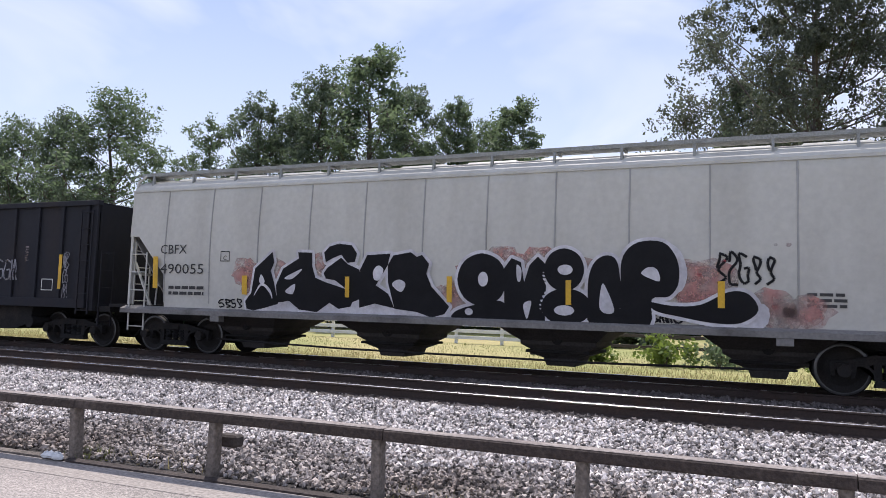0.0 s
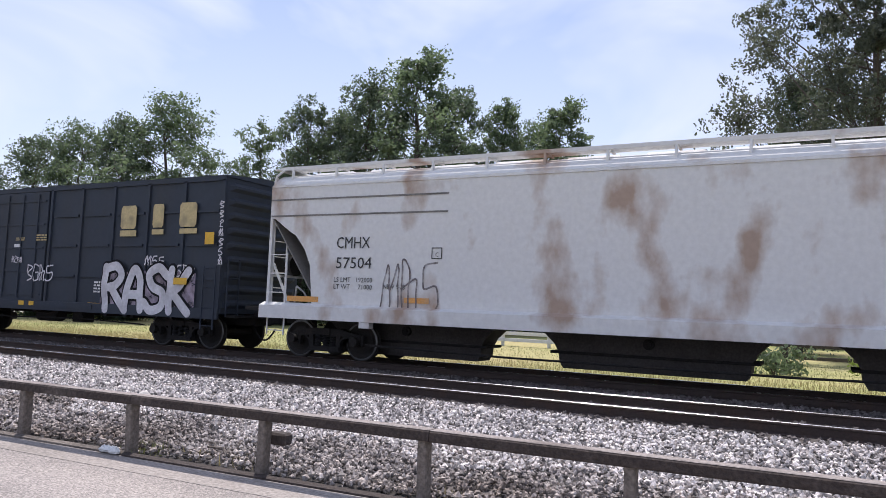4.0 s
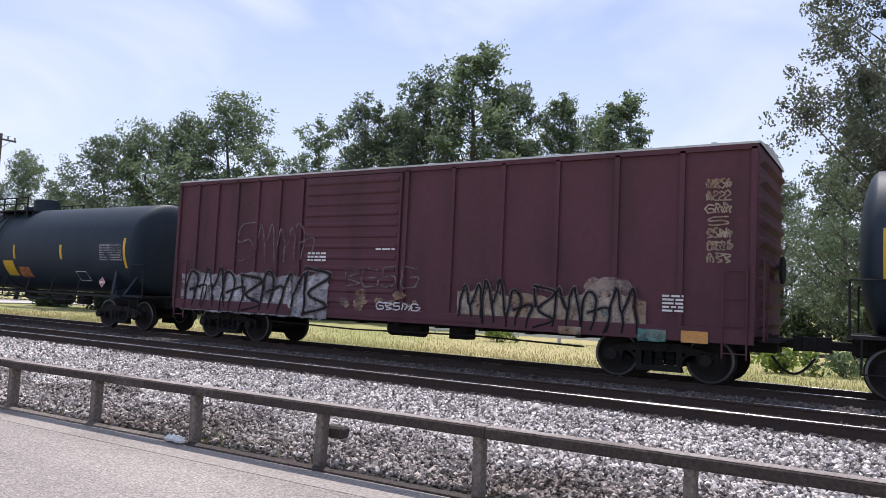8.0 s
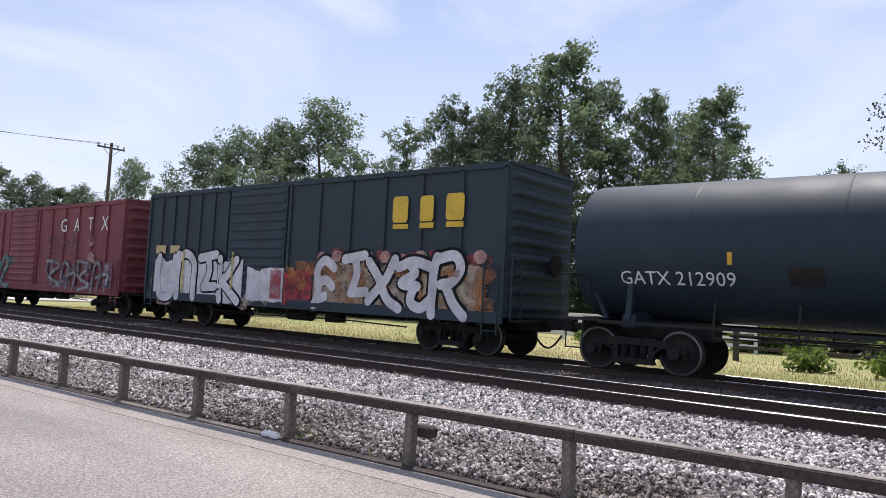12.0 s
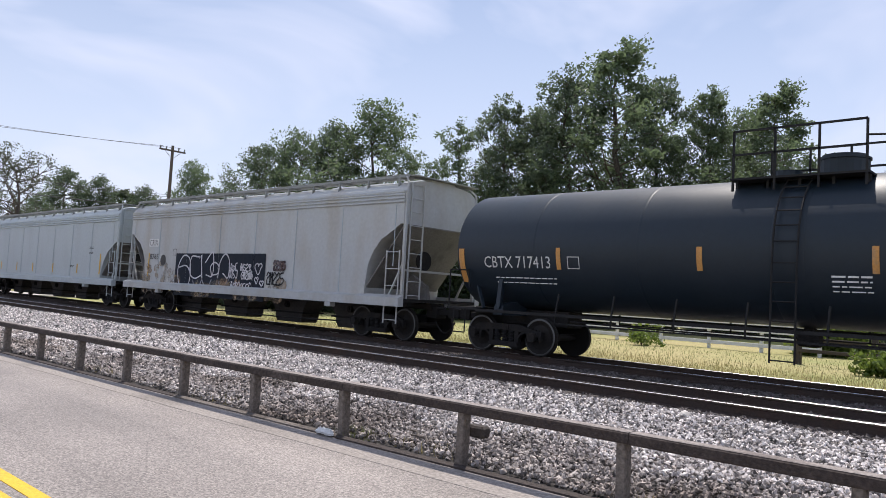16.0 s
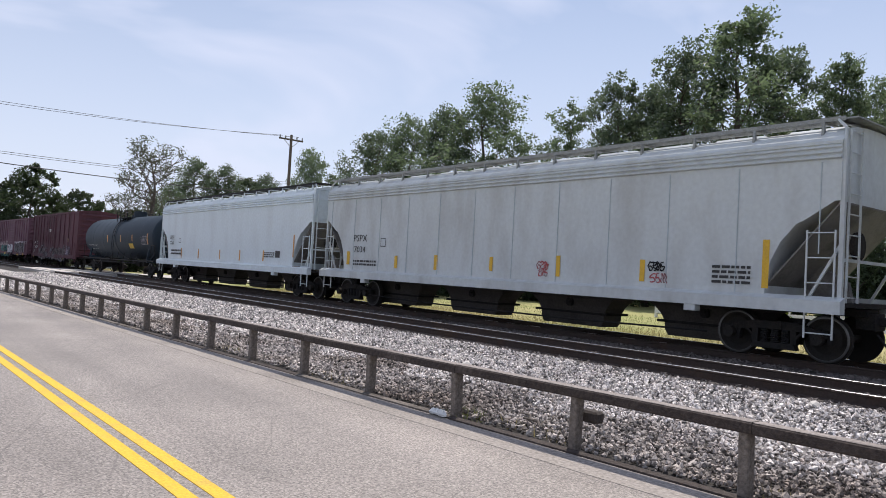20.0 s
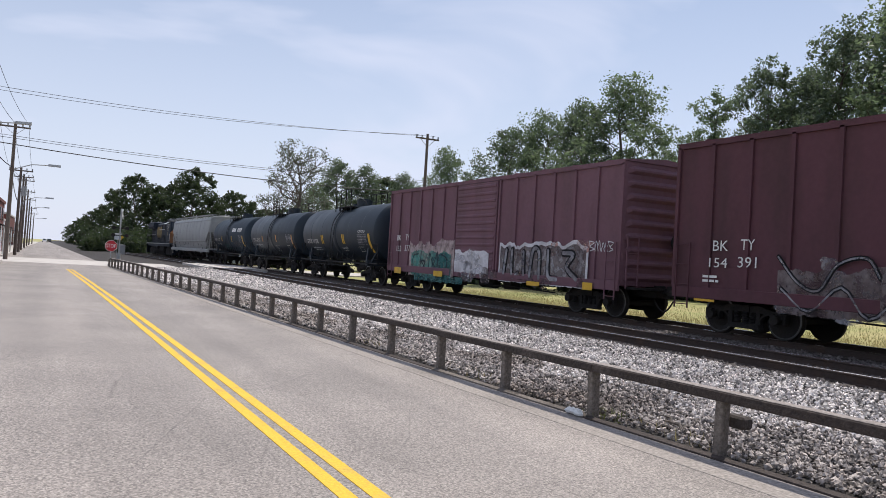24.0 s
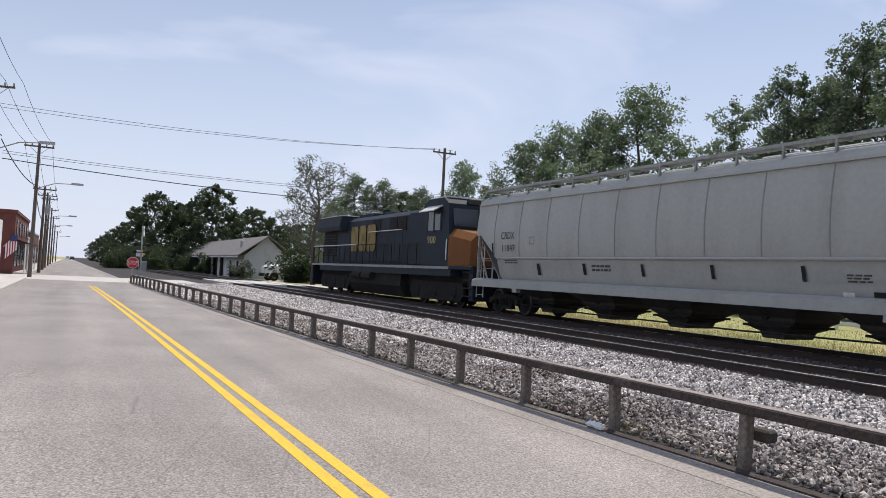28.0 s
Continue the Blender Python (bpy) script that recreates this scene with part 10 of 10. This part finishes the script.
# ---- small things on the stone and the street ----
bag = thing("plastic_bag", "crumpled white plastic bag against a post", "litter", at=pose(-6.36, 5.13, 0.02) @ Matrix.Scale(0.72, 4))
rng = random.Random(5)
s = Shape()
for k in range(5):
    s.loft([[(0.06 * k - 0.14 + r * math.cos(a * math.tau / 9), 0.02 * math.sin(k) + 0.8 * r * math.sin(a * math.tau / 9) * rng.uniform(0.7, 1.2), z * rng.uniform(0.7, 1.2)) for a in range(9)] for r, z in ((0.07, 0.0), (0.085, 0.03), (0.05, 0.07), (0.01, 0.085))])
part("film", s, M_WHITEBOARD, bag)


def stick(x, y, length, turn, tilt, r, label):
    st = thing("driftwood", label, "wood", at=pose(x, y, bed_z(y, x) + 0.04, 0, tilt, turn))
    pts = [(length * k / 5, 0.03 * math.sin(k * 1.7), 0.02 * math.sin(k * 2.3)) for k in range(6)]
    s = Shape()
    for k, (a, b) in enumerate(zip(pts, pts[1:])):
        s.rod(a, b, r * (1 - 0.12 * k), 7, r * (1 - 0.12 * (k + 1)))
    part("stick", s, M_TIMBER, st)


stick(-5.15, 5.62, 0.42, 175, -12, 0.026, "dark broken branch lying on the stones")
stick(-5.05, 5.6, 0.4, -62, 4, 0.010, "bundle of grey dead twigs")
stick(-2.5, 6.05, 0.5, -38, -5, 0.022, "weathered broken branch lying on the stones")
stick(-5.6, 5.85, 0.35, 160, -10, 0.02, "dark broken stick leaning on the stones")
stick(-5.4, 5.75, 0.3, 100, -22, 0.016, "grey broken stick on the stones")
for x, y, r, m in ((-2.9, 8.8, 0.07, M_BALLAST_BROWN), (-9.4, 8.1, 0.13, M_CONCRETE), (-4.5, 9.9, 0.11, M_CONCRETE)):
    b = thing("boulder", "single larger stone among the ballast", "stone", at=pose(x, y, bed_z(y, x) + 0.03, 10, 20, 40))
    part("stone", Shape().loft([[(q * r * math.cos(a * math.tau / 8) * (1 + 0.15 * math.sin(3 * a)), q * r * math.sin(a * math.tau / 8), z * r) for a in range(8)] for q, z in ((0.6, -0.5), (1.0, 0.0), (0.75, 0.6), (0.2, 0.95))]), m, b)

# ---- trees ----
def leaves(name, clumps, size, per, mat, seed, flat=0.8):
    """Leaf blades round the clump centres, as one mesh."""
    rng = np.random.default_rng(seed)
    c = np.array([(x, y, z) for x, y, z, r in clumps])
    r = np.array([q[3] for q in clumps])
    n = len(c) * per
    d = np.clip(rng.normal(0, 0.62, (n, 3)), -1.05, 1.05)
    p = np.repeat(c, per, 0) + d * np.repeat(r, per)[:, None] * np.array([1, 1, flat])
    a = rng.normal(0, 1, (n, 3))
    a /= np.linalg.norm(a, axis=1)[:, None]
    b = np.cross(a, rng.normal(0, 1, (n, 3)))
    b /= np.linalg.norm(b, axis=1)[:, None]
    s = (size * rng.uniform(0.6, 1.4, n))[:, None]
    q = np.stack([p - a * s, p + b * s * 0.55, p + a * s, p - b * s * 0.55], 1).reshape(-1, 3)
    me = bpy.data.meshes.new(name)
    me.from_pydata(q.tolist(), [], np.arange(4 * n).reshape(-1, 4).tolist())
    me.materials.append(mat)
    return me


def bare_tree_meshes(height, width, seed, mat, clear):
    """A trunk with many thin limbs and a few leaves at their tips."""
    rng = random.Random(seed)
    wood = Shape()
    tips = []

    def limb(p, d, length, r, depth):
        q = p
        for k in range(3):
            d = (d + Vector((rng.uniform(-0.2, 0.2), rng.uniform(-0.2, 0.2), rng.uniform(-0.05, 0.16)))).normalized()
            e = q + d * length / 3
            wood.rod(q, e, r * (1 - 0.2 * k), 6, r * (1 - 0.2 * (k + 1)), caps=False)
            q = e
        tips.append(q)
        if depth > 0:
            for k in range(rng.choice((3, 4))):
                t = rng.uniform(0, math.tau)
                nd = (d * 0.8 + Vector((math.cos(t), math.sin(t), rng.uniform(0.0, 0.6))) * 0.7).normalized()
                limb(q, nd, length * rng.uniform(0.55, 0.75), r * 0.5, depth - 1)

    trunk_r = height * 0.020
    q = Vector((0, 0, -0.2))
    levels = 9
    for k in range(levels):
        f = k / levels
        e = Vector((rng.uniform(-0.2, 0.2), rng.uniform(-0.2, 0.2), height * (clear + 0.64 * f)))
        wood.rod(q, e, trunk_r * (1 - 0.8 * f), 8, trunk_r * (1 - 0.8 * (f + 1 / levels)), caps=False)
        for j in range(3):
            t = rng.uniform(0, math.tau)
            limb(e, Vector((math.cos(t), math.sin(t), rng.uniform(0.25, 0.7))).normalized(), width * rng.uniform(0.15, 0.24) * (1.1 - 0.48 * f), trunk_r * 0.30, 2)
        q = e
    me_w = wood.mesh("trunk")
    me_w.materials.append(M_BARK)
    cl = [(p.x, p.y, p.z, width * 0.035) for p in tips if rng.random() < 0.8]
    return me_w, leaves("crown", cl, 0.10, 12, mat, seed)


def tree_meshes(height, width, seed, mat, clear=0.2, lobes=60, sprays=12, per=30, size=0.10, lobe_r=0.105, waist=0.42, tuft=0.85):
    """Trunk, a limb to every lobe of the crown, and sprays of small leaves about the lobes."""
    rng = random.Random(seed)
    wood = Shape()
    trunk_r = height * 0.017
    spine = [Vector((0, 0, -0.2))]
    for k in range(1, 9):
        spine.append(Vector((rng.uniform(-0.03, 0.03) * width, rng.uniform(-0.03, 0.03) * width, height * 0.93 * k / 8)))
    for k, (p, q) in enumerate(zip(spine, spine[1:])):
        wood.rod(p, q, trunk_r * (1 - 0.115 * k), 8, trunk_r * (1 - 0.115 * (k + 1)), caps=False)
    cl = []
    for k in range(lobes):
        f = (k + rng.uniform(0.1, 0.9)) / lobes
        t = k * 2.4 + rng.uniform(-0.6, 0.6)
        egg = (f / waist) ** 0.5 if f < waist else ((1 - f) / (1 - waist)) ** 0.52
        uneven = 0.80 + 0.55 * noise.noise(Vector((math.cos(t) * 1.3 + seed * 7.1, math.sin(t) * 1.3, f * 3.2)))
        spread = width / 2 * egg * uneven * math.sqrt(rng.uniform(0.08, 1.0))
        c = Vector((math.cos(t) * spread, math.sin(t) * spread, height * (clear + (0.95 - clear) * f)))
        r = width * lobe_r * rng.uniform(0.65, 1.3) * (1.15 - 0.45 * f)
        root = max(c.z - spread * rng.uniform(0.5, 0.9), height * clear * 0.7)
        i = min(int(root / (height * 0.93) * 8), 7)
        base = spine[i].lerp(spine[i + 1], 0.5)
        base.z = root
        mid = base.lerp(c, 0.55) + Vector((0, 0, -0.12 * spread))
        lr = trunk_r * (0.12 + 0.14 * spread / width)
        wood.rod(base, mid, lr, 6, lr * 0.7, caps=False)
        wood.rod(mid, c, lr * 0.7, 6, lr * 0.35, caps=False)
        for j in range(sprays):
            d = Vector((rng.gauss(0, 1), rng.gauss(0, 1), rng.gauss(0, 0.8))).normalized() * r * rng.uniform(0.2, 1.15)
            if j % 3 == 0:
                wood.rod(c, c + d, lr * 0.3, 4, lr * 0.12, caps=False)
            cl.append((c.x + d.x, c.y + d.y, min(c.z + d.z, height * 0.985), r * rng.uniform(0.26, 0.52) * tuft))
    me_w = wood.mesh("trunk")
    me_w.materials.append(M_BARK)
    return me_w, leaves("crown", cl, size, per, mat, seed)


KINDS = {
    "oak_a": tree_meshes(15, 13.5, 1, LEAF_MID, 0.08, 72, 13, 27, 0.095),
    "oak_b": tree_meshes(15, 12.5, 2, LEAF_DARK, 0.06, 72, 13, 27, 0.095),
    "tall_a": tree_meshes(17, 12, 3, LEAF_DARK, 0.06, 78, 13, 27, 0.095, 0.10, waist=0.44),
    "tall_b": tree_meshes(17, 11, 4, LEAF_MID, 0.05, 78, 13, 27, 0.095, 0.10, waist=0.42),
    "airy": tree_meshes(14, 12, 5, LEAF_MID, 0.10, 52, 12, 22, 0.09, 0.095),
    "big": tree_meshes(22, 20, 6, LEAF_OAK, 0.16, 110, 24, 46, 0.088, 0.094, waist=0.5, tuft=0.62),
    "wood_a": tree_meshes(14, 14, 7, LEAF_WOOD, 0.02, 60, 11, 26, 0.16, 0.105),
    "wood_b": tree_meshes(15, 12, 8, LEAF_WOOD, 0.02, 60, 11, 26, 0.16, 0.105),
}


def tree(kind, az, dist, top_el=None, height=None, label="broad leafy tree", wide=1.0, name="tree"):
    """A tree at a bearing and distance from the street corner, its top at an elevation."""
    trunk, crown = KINDS[kind]
    base = {"oak_a": 15, "oak_b": 15, "tall_a": 17, "tall_b": 17, "airy": 14, "big": 22, "wood_a": 14, "wood_b": 15}[kind]
    hgt = height or dist * math.tan(radians(top_el)) + 1.7
    k = hgt / (base * 0.97)
    x, y = -dist * math.sin(radians(az)), dist * math.cos(radians(az))
    turn = random.uniform(0, 360)
    t = thing(name, label, "tree", at=pose(x, y, -0.1, 0, 0, turn) @ Matrix.Diagonal((k * wide, k * wide, k, 1)))
    part("trunk", trunk, M_BARK, t)
    part("crown", crown, LEAF_MID, t)
    return t


OAK, GUM, LIGHT = "dark green oak tree against the sky", "tall sweetgum tree with dense foliage", "airy light green tree with sky showing through"
for kind, az, dist, el, wide, lab in (
        ("oak_b", 57.0, 62, 10.5, 1.1, OAK), ("oak_a", 54.5, 60, 11.6, 1.0, OAK), ("oak_b", 51.8, 58, 12.6, 0.9, OAK), ("oak_a", 48.6, 57, 14.2, 1.1, OAK), ("airy", 45.6, 62, 10.2, 0.9, LIGHT),
        ("airy", 42.0, 60, 13.2, 0.9, LIGHT), ("tall_a", 38.6, 58, 15.2, 0.95, GUM), ("oak_b", 36.0, 60, 14.6, 1.0, OAK), ("tall_a", 33.8, 57, 17.4, 1.0, GUM), ("tall_b", 30.0, 56, 19.4, 1.25, GUM), ("tall_a", 27.0, 58, 16.6, 1.0, GUM),
        ("tall_b", 23.3, 57, 16.0, 0.85, GUM), ("oak_a", 21.0, 60, 14.2, 0.9, OAK), ("tall_b", 18.7, 56, 16.0, 1.1, GUM), ("airy", 12.8, 75, 8.6, 0.8, LIGHT), ("airy", 10.4, 70, 10.4, 0.9, LIGHT), ("oak_a", 7.4, 66, 9.6, 0.9, OAK)):
    tree(kind, az, dist, el, label=lab, wide=wide)
tree("big", -3.3, 40, 27.5, wide=0.9, label="large spreading oak with dark limbs")
tree("big", -15, 46, 25, label="large spreading oak behind the first")
tree("oak_b", 3.6, 60, 11, label=OAK)
tree("oak_b", 2.0, 46, 16.5, label=OAK, wide=0.8)
for kind, az, dist, el, wide in (("oak_a", 62.0, 84, 8.6, 0.9), ("oak_b", 65.3, 88, 6.6, 1.0), ("wood_a", 66.6, 95, 6.2, 1.1), ("oak_b", 68.3, 90, 7.0, 1.0), ("oak_b", 70.4, 92, 7.3, 1.1), ("oak_a", 71.8, 100, 5.4, 1.0), ("oak_a", 60.0, 86, 6.0, 1.0), ("oak_b", 58.8, 90, 6.4, 1.0)):
    tree(kind, az, dist, el, label="green roadside tree beyond the crossing", wide=wide)
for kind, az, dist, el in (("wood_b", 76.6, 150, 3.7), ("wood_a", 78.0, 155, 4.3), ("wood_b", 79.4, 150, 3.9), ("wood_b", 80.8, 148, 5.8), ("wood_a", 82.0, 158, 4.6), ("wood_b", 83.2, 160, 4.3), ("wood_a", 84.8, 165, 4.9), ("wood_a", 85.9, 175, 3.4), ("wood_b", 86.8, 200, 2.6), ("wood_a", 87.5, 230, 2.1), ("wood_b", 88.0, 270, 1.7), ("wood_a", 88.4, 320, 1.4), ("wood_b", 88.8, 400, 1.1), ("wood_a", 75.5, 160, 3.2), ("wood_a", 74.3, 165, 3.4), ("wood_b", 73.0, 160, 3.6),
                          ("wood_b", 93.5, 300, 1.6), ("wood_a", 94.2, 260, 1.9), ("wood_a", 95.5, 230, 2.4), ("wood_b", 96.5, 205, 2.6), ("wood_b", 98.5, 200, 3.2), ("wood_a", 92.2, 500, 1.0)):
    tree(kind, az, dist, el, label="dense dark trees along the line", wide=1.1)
for k in range(17):
    tree("oak_b" if k % 2 else "oak_a", -14 + 4.6 * k, 84 + 5 * math.sin(k * 1.7), 6.6 + 1.2 * math.sin(k * 2.3), label="green tree in the row behind", wide=1.3)
# the half-bare tree
KINDS["bare"] = bare_tree_meshes(13, 11, 15, LEAF_OAK, 0.2)
trunk, crown = KINDS["bare"]
bt = thing("bare_tree", "half-bare tree with thin spreading branches", "tree", at=pose(-76 * math.sin(radians(73.3)), 76 * math.cos(radians(73.3)), -0.1, 0, 0, 30) @ Matrix.Diagonal((1.05, 1.05, 1.07, 1)))
part("trunk", trunk, M_BARK, bt)
part("crown", crown, LEAF_MID, bt)


def bush(x, y, r, mat, label, seed, hgt=1.0):
    rng = random.Random(seed)
    cl = [(rng.gauss(0, r * 0.4), rng.gauss(0, r * 0.4), abs(rng.gauss(0, r * 0.5 * hgt)) + 0.1, r * 0.28) for _ in range(int(16 * max(1.0, r * r * 0.7)))]
    b = thing("bush", label, "bush", at=pose(x, y, -0.1))
    part("stems", Shape().rod((0, 0, 0), (0.1, 0, r * 0.6), 0.03, 6).rod((0, 0, 0), (-0.2, 0.1, r * 0.5), 0.025, 6), M_BARK, b)
    part("foliage", leaves("foliage", cl, 0.09 if r < 1.3 else 0.16, 40 if r < 1.3 else 70, mat, seed), mat, b)


bush(-3.2, 25.0, 1.0, LEAF_BUSH, "bright green bush beside the tracks", 21)
bush(-1.6, 25.6, 1.0, LEAF_MID, "reddish green shrub beside the tracks", 22)
bush(-5.6, 25.5, 0.8, LEAF_BUSH, "small bright bush in the grass", 23)
bush(-9.5, 36.0, 1.8, LEAF_BUSH, "bright green bush below the trees", 29)
bush(-6.5, 38.0, 1.7, LEAF_MID, "green bush below the trees", 30)
bush(2.0, 24.5, 1.1, LEAF_BUSH, "bright green bush beside the tracks", 24)
bush(-16, 30.5, 0.9, LEAF_BUSH, "small bush by the board fence", 25)
bush(-93, 18.6, 1.5, LEAF_OAK, "green shrub beside the depot", 26)
bush(-82, 22.9, 2.3, LEAF_WOOD, "large dark shrub in front of the parked truck", 27, 1.9)
bush(-117, 18.2, 1.9, LEAF_WOOD, "dark shrub at the depot bay", 28)
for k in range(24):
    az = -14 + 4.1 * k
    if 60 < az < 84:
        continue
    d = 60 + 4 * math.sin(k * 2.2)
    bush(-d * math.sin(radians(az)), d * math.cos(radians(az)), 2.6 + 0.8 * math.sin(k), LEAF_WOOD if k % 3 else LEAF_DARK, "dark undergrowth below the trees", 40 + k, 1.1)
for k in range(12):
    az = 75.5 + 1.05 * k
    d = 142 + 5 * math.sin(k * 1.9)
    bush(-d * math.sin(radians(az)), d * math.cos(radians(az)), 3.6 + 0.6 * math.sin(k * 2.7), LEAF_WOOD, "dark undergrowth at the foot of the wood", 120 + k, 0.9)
for k, (x, y, r) in enumerate(((-86, -5.0, 0.7), (-92, -5.2, 0.8), (-100, -5.4, 0.9), (-110, -5.6, 0.8))):
    bush(x, y, r, LEAF_WOOD, "shrub in front of the shops", 80 + k)


def blades(name, n, region, hgt, mat, seed, label):
    """Grass blades as one object; region gives a place on the ground."""
    rng = np.random.default_rng(seed)
    v = []
    f = []
    for k in range(n):
        x, y, z = region(rng)
        a = rng.uniform(0, math.tau)
        h = hgt * rng.uniform(0.5, 1.3)
        w = 0.004 + 0.008 * rng.uniform()
        lx, ly = rng.normal(0, 0.25, 2) * h
        c, s = w * math.cos(a), w * math.sin(a)
        v += [(x - c, y - s, z), (x + c, y + s, z), (x + lx, y + ly, z + h)]
        f.append((3 * k, 3 * k + 1, 3 * k + 2))
    me = bpy.data.meshes.new(name)
    me.from_pydata(v, [], f)
    tagged(part(name, me, mat), label, "grass", kind="stuff")


M_STRAW = leaf_material("straw_grass", (0.38, 0.325, 0.18), (0.36, 0.31, 0.15))
M_GREENGRASS = leaf_material("green_grass", (0.16, 0.18, 0.065), (0.19, 0.21, 0.075))
blades("dry_grass", 36000, lambda r: (r.uniform(-48, 8), 18.9 + abs(r.normal(0, 2.6)), -0.12), 0.14, M_STRAW, 31, "dry yellow grass along the far shoulder")
blades("green_grass", 16000, lambda r: (r.uniform(-48, 8), r.uniform(21, 33), -0.11), 0.11, M_GREENGRASS, 32, "green grass behind the tracks")
blades("post_weeds", 90, lambda r: (-6.2 + r.normal(0, 0.12), 5.42 + r.normal(0, 0.08), -0.02), 0.11, M_GREENGRASS, 33, "small green weeds at a fence post")
blades("fence_straw", 260, lambda r: ((lambda x: (x, fence_y(x) + 0.12 + abs(r.normal(0, 0.1)), -0.02))(r.choice((-9.0, -19.5, -21, -23, -5.2, -2.6, -12.5)) + r.normal(0, 0.35))), 0.12, M_STRAW, 34, "dry straw weeds along the fence")


# ---- movement: the whole train rolls to the right, gaining a little speed ----
def rolled(t):
    return 16.15 * t + 0.02 * t * t


def car_pose(u, t):
    x = u + rolled(t)
    slope = (bend(x + 2) - bend(x - 2)) / 4
    return pose(x, FAR_C + bend(x), RAIL_Z, 0, 0, math.degrees(math.atan(slope)))


def motions():
    for car in CARS:
        walk(car["ob"], [(0.5 * k, car_pose(car["u"], 0.5 * k)) for k in range(57)])
    for wheel, car, x, r in ROLLERS:
        at = wheel.matrix_basis.translation.copy()
        steps = [k for k in range(841) if -80 < car["u"] + rolled(k / 30) < 14]
        rows = [(0.0, pose(*at))]
        for k in steps:
            turn = math.degrees((rolled(k / 30) - rolled(steps[0] / 30)) / r) % 360
            if k > 0:
                rows.append((k / 30, pose(*at, 0, turn, 0)))
        if steps[-1:] != [840]:
            last = rows[-1][1] if steps else pose(*at)
            rows.append((28.0, last))
        walk(wheel, rows)


motions()
